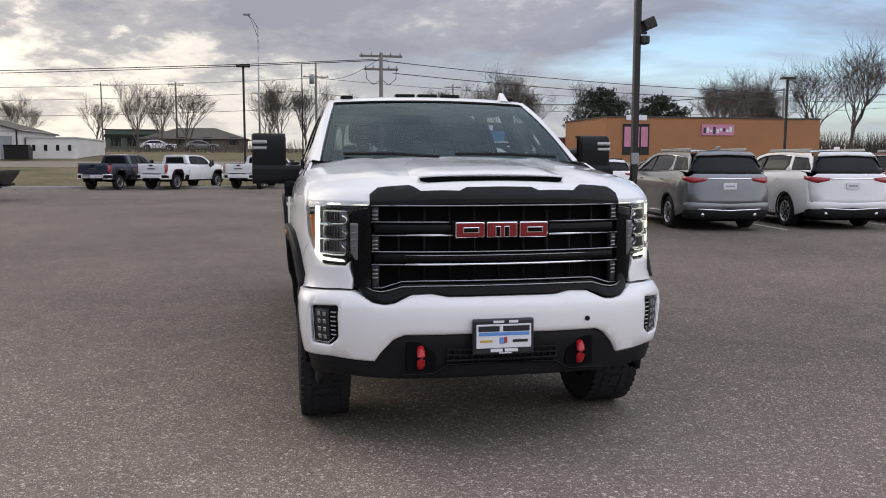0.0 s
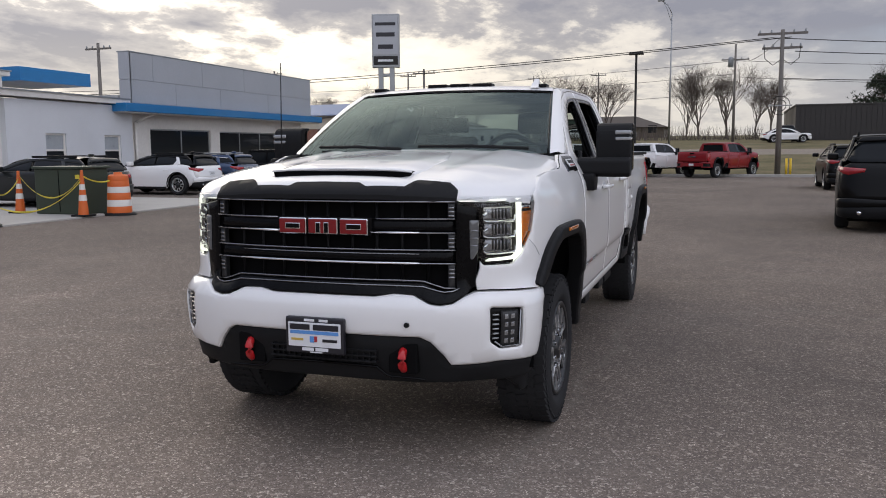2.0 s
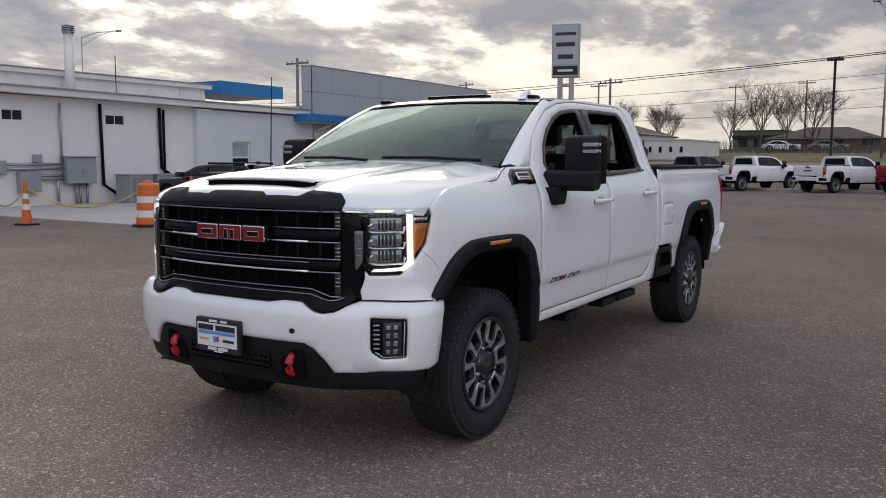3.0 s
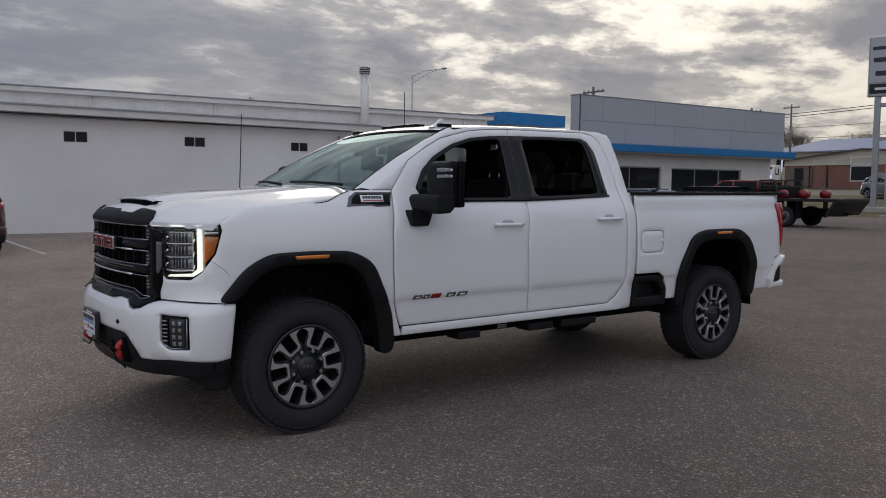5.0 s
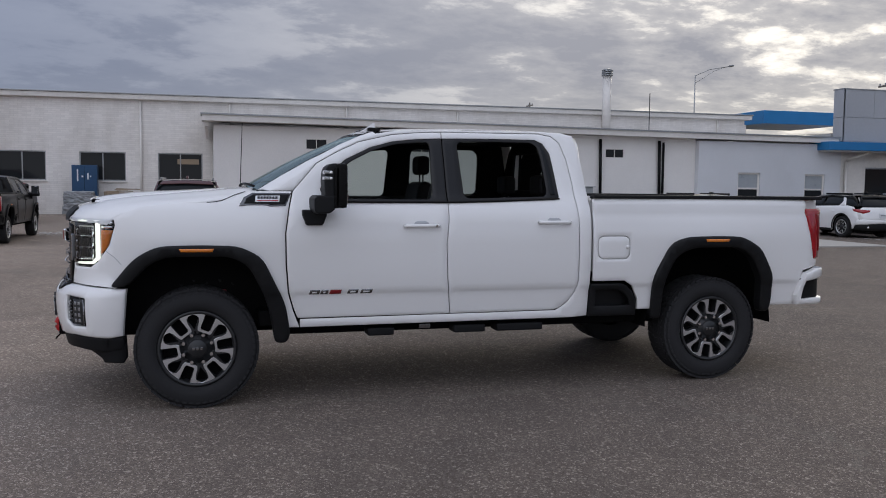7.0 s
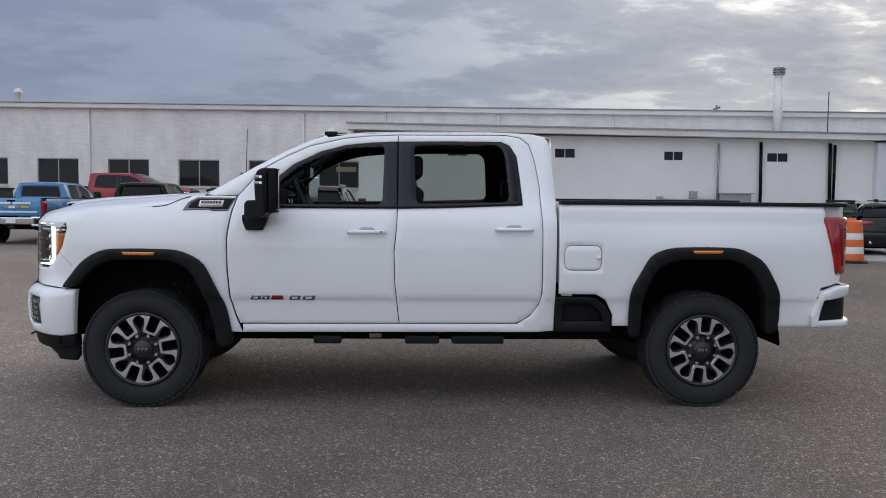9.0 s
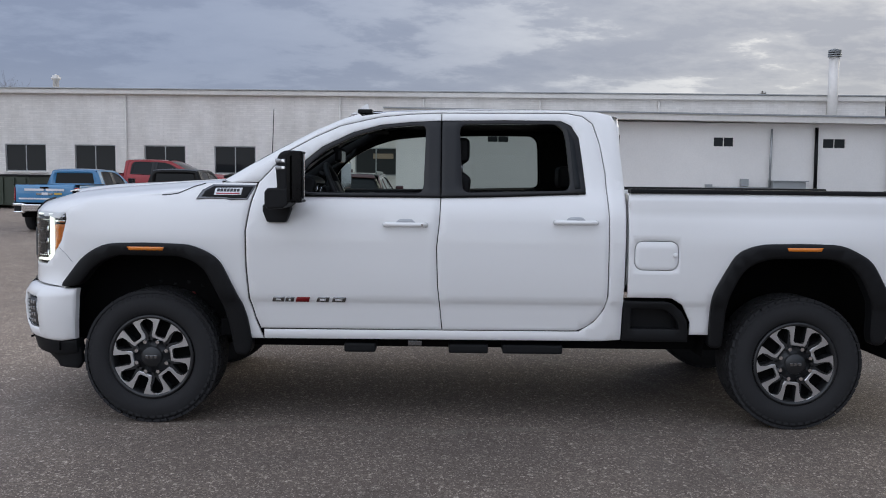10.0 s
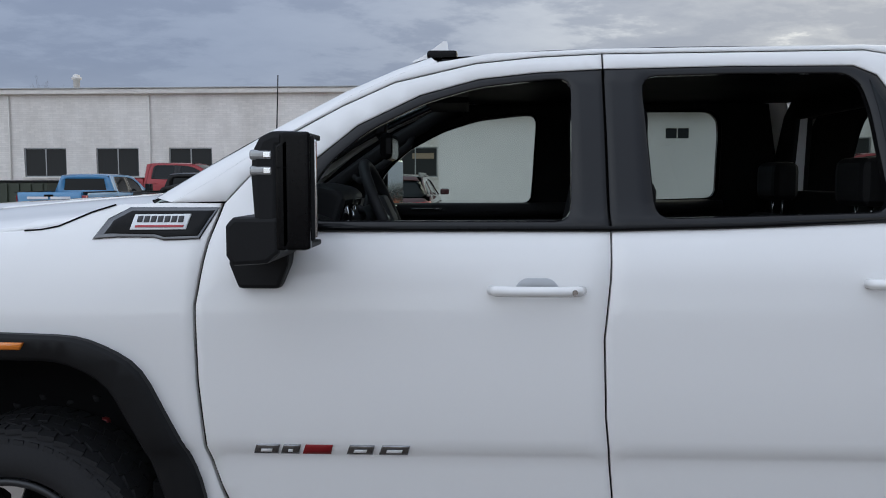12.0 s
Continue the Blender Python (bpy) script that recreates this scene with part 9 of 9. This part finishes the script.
box("entrance_glass", fs, M["room_glass"], (1.0, -0.06, 0.3), (5.6, 0.0, h - 2.5), 0.01)
for x in (0.5, 6.0):
    box("canopy_post", fs, M["fascia"], (x - 0.2, -1.4, 0), (x + 0.2, -1.0, h - 2.3), 0.02)
shed_, w, h = block("wood_shed", "small dark red timber shed beside the brown store", 30.5, 35.0, 93.0, 97.0, 4.2, "maroon", "shingle")

bb, w, h = block("brick_building", "low red brick building with a cream gable and a brown shopfront", -43.0, -31.0, 75.0, 88.0, 3.75, "red_brick", "cream_wall")
for y in (-0.06, 12.7):
    meshed("gable_wall", [(-w, y, h + 0.02), (w, y, h + 0.02), (w, y, h + 1.06), (2.0, y, h + 1.40), (-w, y, h + 0.50), (-w, y + 0.3, h + 0.02), (w, y + 0.3, h + 0.02), (w, y + 0.3, h + 1.06), (2.0, y + 0.3, h + 1.40), (-w, y + 0.3, h + 0.50)],
           [(0, 1, 2, 3, 4), (9, 8, 7, 6, 5), (0, 5, 6, 1), (1, 6, 7, 2), (2, 7, 8, 3), (3, 8, 9, 4), (4, 9, 5, 0)], M["cream_wall"], bb, smooth=False)
for x0, z0, x1, z1 in ((-w - 0.3, 0.46, 2.0, 1.40), (2.0, 1.40, w + 0.25, 1.04)):
    meshed("roof_slope", [(x0, -0.35, h + z0), (x1, -0.35, h + z1), (x1, 13.2, h + z1), (x0, 13.2, h + z0), (x0, -0.35, h + z0 + 0.14), (x1, -0.35, h + z1 + 0.14), (x1, 13.2, h + z1 + 0.14), (x0, 13.2, h + z0 + 0.14)],
           [(3, 2, 1, 0), (4, 5, 6, 7), (0, 1, 5, 4), (2, 3, 7, 6), (1, 2, 6, 5), (3, 0, 4, 7)], M["shingle"], bb, smooth=False)
# brown shopfront at one end, a framed window in the brick
for k in range(3):
    box("shop_window", bb, M["room_glass"] if k % 2 else M["tan_wall"], (-w + 0.15 + 0.95 * k, -0.05, 0.5), (-w + 1.05 + 0.95 * k, 0.02, h - 0.25), 0.01)
    box("mullion", bb, M["shingle"], (-w + 1.05 + 0.95 * k, -0.09, 0.4), (-w + 1.12 + 0.95 * k, 0.0, h - 0.2), 0.0)
wn = box("window", bb, M["room_glass"], (0.8, -0.05, h - 1.5), (3.2, 0.02, h + 0.75), 0.01)
for z in (h - 1.5, h - 0.1, h + 0.05, h + 0.72):
    box("window_rail", bb, M["fascia"], (0.75, -0.09, z - 0.05), (3.25, -0.02, z + 0.05), 0.0)
for x in (0.8, 3.2):
    box("window_frame", bb, M["fascia"], (x - 0.05, -0.09, h - 1.55), (x + 0.05, -0.02, h + 0.77), 0.0)
for x in (-3.3, -1.5, 4.9):
    box("downpipe", bb, M["dark_metal"], (x - 0.05, -0.12, 0.0), (x + 0.05, -0.01, h), 0.01)
br, w, h = block("blue_roof_building", "far pale building with a blue metal roof", -61.0, -42.3, 100.0, 112.0, 6.2, "cream_wall", "blue_roof")
meshed("roof_slope", [(-w - 0.5, -0.5, h), (w + 0.5, -0.5, h), (w + 0.5, 12.5, h), (-w - 0.5, 12.5, h), (-w + 4, 6, h + 1.9), (w - 4.5, 6, h + 1.9)], [(0, 1, 5, 4), (2, 3, 4, 5), (1, 2, 5), (3, 0, 4)], M["blue_roof"], br, smooth=False)
for k in range(7):
    x = -w + 1.6 + 2.6 * k
    box("window", br, M["room_glass"], (x - 0.6, -0.05, h - 1.9), (x + 0.6, 0.02, h - 0.8), 0.01)
# white sheds: the taller one has a pitched roof
sd, w, h = block("white_shed", "white metal shed with a low pitched roof", -30.9, -24.2, 76.0, 88.0, 4.05, "fascia", "fascia")
for y in (0.0, 11.7):
    meshed("gable_wall", [(-w, y, h), (w, y, h), (-w + 1.6, y, h + 1.40), (-w, y, h + 0.95), (-w, y + 0.3, h), (w, y + 0.3, h), (-w + 1.6, y + 0.3, h + 1.40), (-w, y + 0.3, h + 0.95)],
           [(0, 1, 2, 3), (7, 6, 5, 4), (0, 4, 5, 1), (1, 5, 6, 2), (2, 6, 7, 3), (3, 7, 4, 0)], M["fascia"], sd, smooth=False)
for x0, z0, x1, z1 in ((-w - 0.1, 0.93, -w + 1.6, 1.40), (-w + 1.6, 1.40, w + 0.3, -0.06)):
    meshed("roof_slope", [(x0, -0.3, h + z0), (x1, -0.3, h + z1), (x1, 12.2, h + z1), (x0, 12.2, h + z0), (x0, -0.3, h + z0 + 0.13), (x1, -0.3, h + z1 + 0.13), (x1, 12.2, h + z1 + 0.13), (x0, 12.2, h + z0 + 0.13)],
           [(3, 2, 1, 0), (4, 5, 6, 7), (0, 1, 5, 4), (2, 3, 7, 6), (1, 2, 6, 5), (3, 0, 4, 7)], M["shingle"], sd, smooth=False)
for x in (-w + 2.7, -w + 4.4, w - 0.3):
    box("downpipe", sd, M["dark_metal"], (x - 0.06, -0.12, 0.0), (x + 0.06, -0.01, h + 0.2), 0.01)
box("door", sd, M["steel"], (w - 1.7, -0.05, 0.1), (w - 0.7, 0.02, 2.35), 0.01)
box("air_box", sd, M["dark_metal"], (-w + 3.2, -0.5, 1.6), (-w + 3.9, 0.0, 2.2), 0.03)
sd, w, h = block("white_shed", "long low white metal shed with small windows", -24.0, -19.7, 77.0, 89.0, 3.45, "fascia", "roof")
for k in range(4):
    x = -w + 0.6 + 1.02 * k
    box("window", sd, M["room_glass"], (x - 0.14, -0.05, 1.0), (x + 0.14, 0.02, 1.55), 0.01)
bin_ = thing("waste_bin", "dark steel waste container beside the shed", "container", at=pose(-23.9, 74.2, ground_z(-24, 74)))
prism("bin_body", bin_, M["dark_metal"], [(-0.6, 0.08), (0.5, 0.08), (0.75, 1.15), (-0.75, 1.30)], -1.0, 1.0, 0.03)
box("bin_lid", bin_, M["black_trim"], (-1.02, -0.80, 1.24), (1.02, 0.0, 1.33), 0.02)
# a green-fronted flat-roofed store and a low house across the field
gs, w, h = block("flat_store", "flat-roofed store with a dull green metal front", -26.9, -19.4, 126.0, 138.0, 5.9, "green_metal", "dark_metal")
box("front_band", gs, M["dark_metal"], (-w - 0.1, -0.3, h - 1.0), (w + 0.1, 0.0, h - 0.6), 0.02)
for k in range(3):
    x = -w + 1.5 + 2.2 * k
    box("window", gs, M["room_glass"], (x - 0.7, -0.05, 0.8), (x + 0.7, 0.02, 2.0), 0.01)
hs, w, h = block("far_house", "low tan brick house with a brown shingle roof", -20.8, -6.6, 120.0, 130.0, 4.55, "tan_wall", "shingle")
meshed("roof_slope", [(-w - 0.6, -0.6, h), (w + 0.6, -0.6, h), (w + 0.6, 10.6, h), (-w - 0.6, 10.6, h), (-w + 4.5, 5, h + 1.75), (w - 4.5, 5, h + 1.75)], [(0, 1, 5, 4), (2, 3, 4, 5), (1, 2, 5), (3, 0, 4)], M["shingle"], hs, smooth=False)
for k in range(4):
    x = -w + 1.6 + k * (2 * w - 3.2) / 3
    box("window", hs, M["room_glass"], (x - 0.6, -0.05, 1.0), (x + 0.6, 0.02, 2.1), 0.01)

# ---- trees ----


def branch_mesh(seed, tall, spread, depth):
    """Trunk and limbs, and the fine twigs, of one leafless tree."""
    rnd = random.Random(seed)
    wood, twigs = bmesh.new(), bmesh.new()

    def grow(p, d, ln, r, k):
        if k == 0:
            for _ in range(2):
                e = (d + Vector((rnd.uniform(-1, 1), rnd.uniform(-1, 1), rnd.uniform(-0.5, 0.8)))).normalized()
                add_rod(twigs, p, p + e * ln * rnd.uniform(0.8, 1.6), max(min(r, 0.011), 0.007), 0.004, 3, False)
            return
        mid = p + (d + Vector((rnd.uniform(-0.2, 0.2), rnd.uniform(-0.2, 0.2), 0.05))).normalized() * ln * 0.5
        end = mid + (d + Vector((rnd.uniform(-0.25, 0.25), rnd.uniform(-0.25, 0.25), 0.12))).normalized() * ln * 0.5
        bm = wood if k >= depth - 2 else twigs
        sd = 7 if k == depth else (5 if k >= depth - 2 else 3)
        add_rod(bm, p, mid, r, r * 0.86, sd, False)
        add_rod(bm, mid, end, r * 0.86, r * 0.70, sd, False)
        for i in range((3 if k < depth - 1 else 4) if k < depth else 6):
            a = rnd.uniform(0, 2 * math.pi)
            out = Vector((math.cos(a), math.sin(a), rnd.uniform(-0.1, 0.3))) * spread * rnd.uniform(0.45, 1.25)
            e = (d * 1.0 + out + Vector((0, 0, 0.22))).normalized()
            s = (p.lerp(end, rnd.uniform(0.45, 1.0)) if k < depth else mid.lerp(end, rnd.uniform(0.0, 1.0))) if i else end
            grow(s, e, ln * (rnd.uniform(0.66, 0.92) if k < depth else rnd.uniform(0.75, 1.05)), max(0.010, r * rnd.uniform(0.40, 0.62)), k - 1)
    grow(Vector((0, 0, -0.2)), Vector((0, 0, 1)), tall * 0.245, tall * 0.016, depth)
    return wood, twigs


def bare_tree(seed, tall, spread, depth, at):
    t = thing("bare_tree", "leafless grey-brown tree in winter", "tree", "bare trees", at)
    wood, twigs = branch_mesh(seed, tall, spread, depth)
    part("trunk", wood, M["bark"], t, "grey trunk with limbs", True)
    part("crown", twigs, M["twig"], t, "bare branching twigs")
    return t


trunks = [bare_tree(k, 10.0, s, 5, pose(x, y, ground_z(x, y))) for k, s, x, y in ((1, 0.62, -20.0, 112.0), (2, 0.75, -14.0, 113.0), (3, 0.70, -1.5, 110.0), (4, 0.58, 2.0, 112.0), (5, 0.85, 69.0, 112.0))]
spots = [(-17.2, 114, 0.95), (5.5, 112, 0.8), (-3.2, 113, 0.85), (8.0, 128, 1.0), (62, 110, 1.2), (76, 127, 1.1), (85.2, 111, 1.95), (97, 112, 1.7), (73, 118, 1.4), (84, 120, 1.6), (-45, 128, 0.9), (-33, 150, 1.0), (-58, 135, 1.0), (-64, 110, 0.9), (56, 132, 1.15)]
rnd = random.Random(8)
for k in range(15):
    x = 26 + k * 4.5 + rnd.uniform(-1, 1)
    if 50 < x < 73:
        continue
    spots.append((x, 138 + rnd.uniform(-6, 8), rnd.uniform(1.15, 1.6)))
for k in range(10):
    spots.append((-110 + k * 7 + rnd.uniform(-2, 2), 170 + rnd.uniform(-10, 10), rnd.uniform(0.9, 1.2)))
spots += [(-92, -46, 1.25), (-96, -53, 1.3)]
for k, (x, y, s) in enumerate(spots):
    copy_thing(trunks[k % 5], pose(x, y, ground_z(x, y), 0, 0, 67 * k) @ Matrix.Scale(s, 4))


def evergreen(seed, tall, wide, at):
    """A shaggy pine: a trunk, limbs and many small needle clumps with gaps between them."""
    rnd = random.Random(seed)
    t = thing("evergreen_tree", "dark evergreen tree with an uneven crown", "tree", "evergreen trees", at)
    wood, leaf = bmesh.new(), bmesh.new()
    add_rod(wood, (0, 0, -0.2), (0, 0, tall * 0.95), tall * 0.022, 0.05, 8)
    for k in range(64):
        z = tall * rnd.uniform(0.22, 0.97)
        a = rnd.uniform(0, 2 * math.pi)
        r = wide * (1 - ((z / tall - 0.45) / 0.62) ** 2) * rnd.uniform(0.65, 1.1)
        e = Vector((r * math.cos(a), r * math.sin(a), z + rnd.uniform(0.0, 0.6)))
        add_rod(wood, (0, 0, z - 0.4), e, 0.06, 0.02, 4, False)
        for _ in range(42):
            c = Vector((0, 0, z)).lerp(e, rnd.uniform(0.25, 1.08)) + Vector((rnd.gauss(0, 0.32), rnd.gauss(0, 0.32), rnd.gauss(0, 0.26)))
            for _ in range(5):
                d = Vector((rnd.gauss(0, 1), rnd.gauss(0, 1), rnd.gauss(0.3, 1))).normalized()
                sd = d.cross(Vector((rnd.gauss(0, 1), rnd.gauss(0, 1), rnd.gauss(0, 1)))).normalized() * 0.085
                vs = [leaf.verts.new(c - sd), leaf.verts.new(c + sd), leaf.verts.new(c + d * 0.42)]
                leaf.faces.new(vs)
    part("trunk", wood, M["bark"], t)
    part("crown", leaf, M["needles"], t, "dark green needle clumps")
    return t


ev = evergreen(4, 9.9, 5.3, pose(49.3, 125.0, ground_z(50, 125)))
evergreen(9, 9.0, 5.3, pose(59.9, 125.0, ground_z(60, 125)))
copy_thing(ev, pose(25.0, 138.0, ground_z(25, 138), 0, 0, 50) @ Matrix.Scale(0.95, 4))
copy_thing(ev, pose(88.0, 140.0, ground_z(88, 140), 0, 0, 120) @ Matrix.Scale(0.8, 4))

# low brush along the far side of the field
rnd = random.Random(21)
bm = bmesh.new()
for k in range(2600):
    x, y = rnd.choice(((rnd.uniform(-30, 6), rnd.uniform(100, 109)), (rnd.uniform(-90, -30), rnd.uniform(110, 130)), (rnd.uniform(25, 95), rnd.uniform(128, 136))))
    z = ground_z(x, y)
    d = Vector((rnd.gauss(0, 0.35), rnd.gauss(0, 0.35), rnd.uniform(0.5, 1.8)))
    add_rod(bm, (x, y, z - 0.1), Vector((x, y, z)) + d, 0.035, 0.008, 3, False)
for k in range(2400):
    x, y = rnd.uniform(70, 118), rnd.uniform(117, 126)
    z = ground_z(x, y)
    d = Vector((rnd.gauss(0, 0.6), rnd.gauss(0, 0.6), rnd.uniform(1.0, 3.6)))
    add_rod(bm, (x, y, z - 0.1), Vector((x, y, z)) + d, 0.05, 0.012, 3, False)
tagged(part("brush", bm, M["twig"], None), "low leafless brush along the field", "brush", kind="stuff")
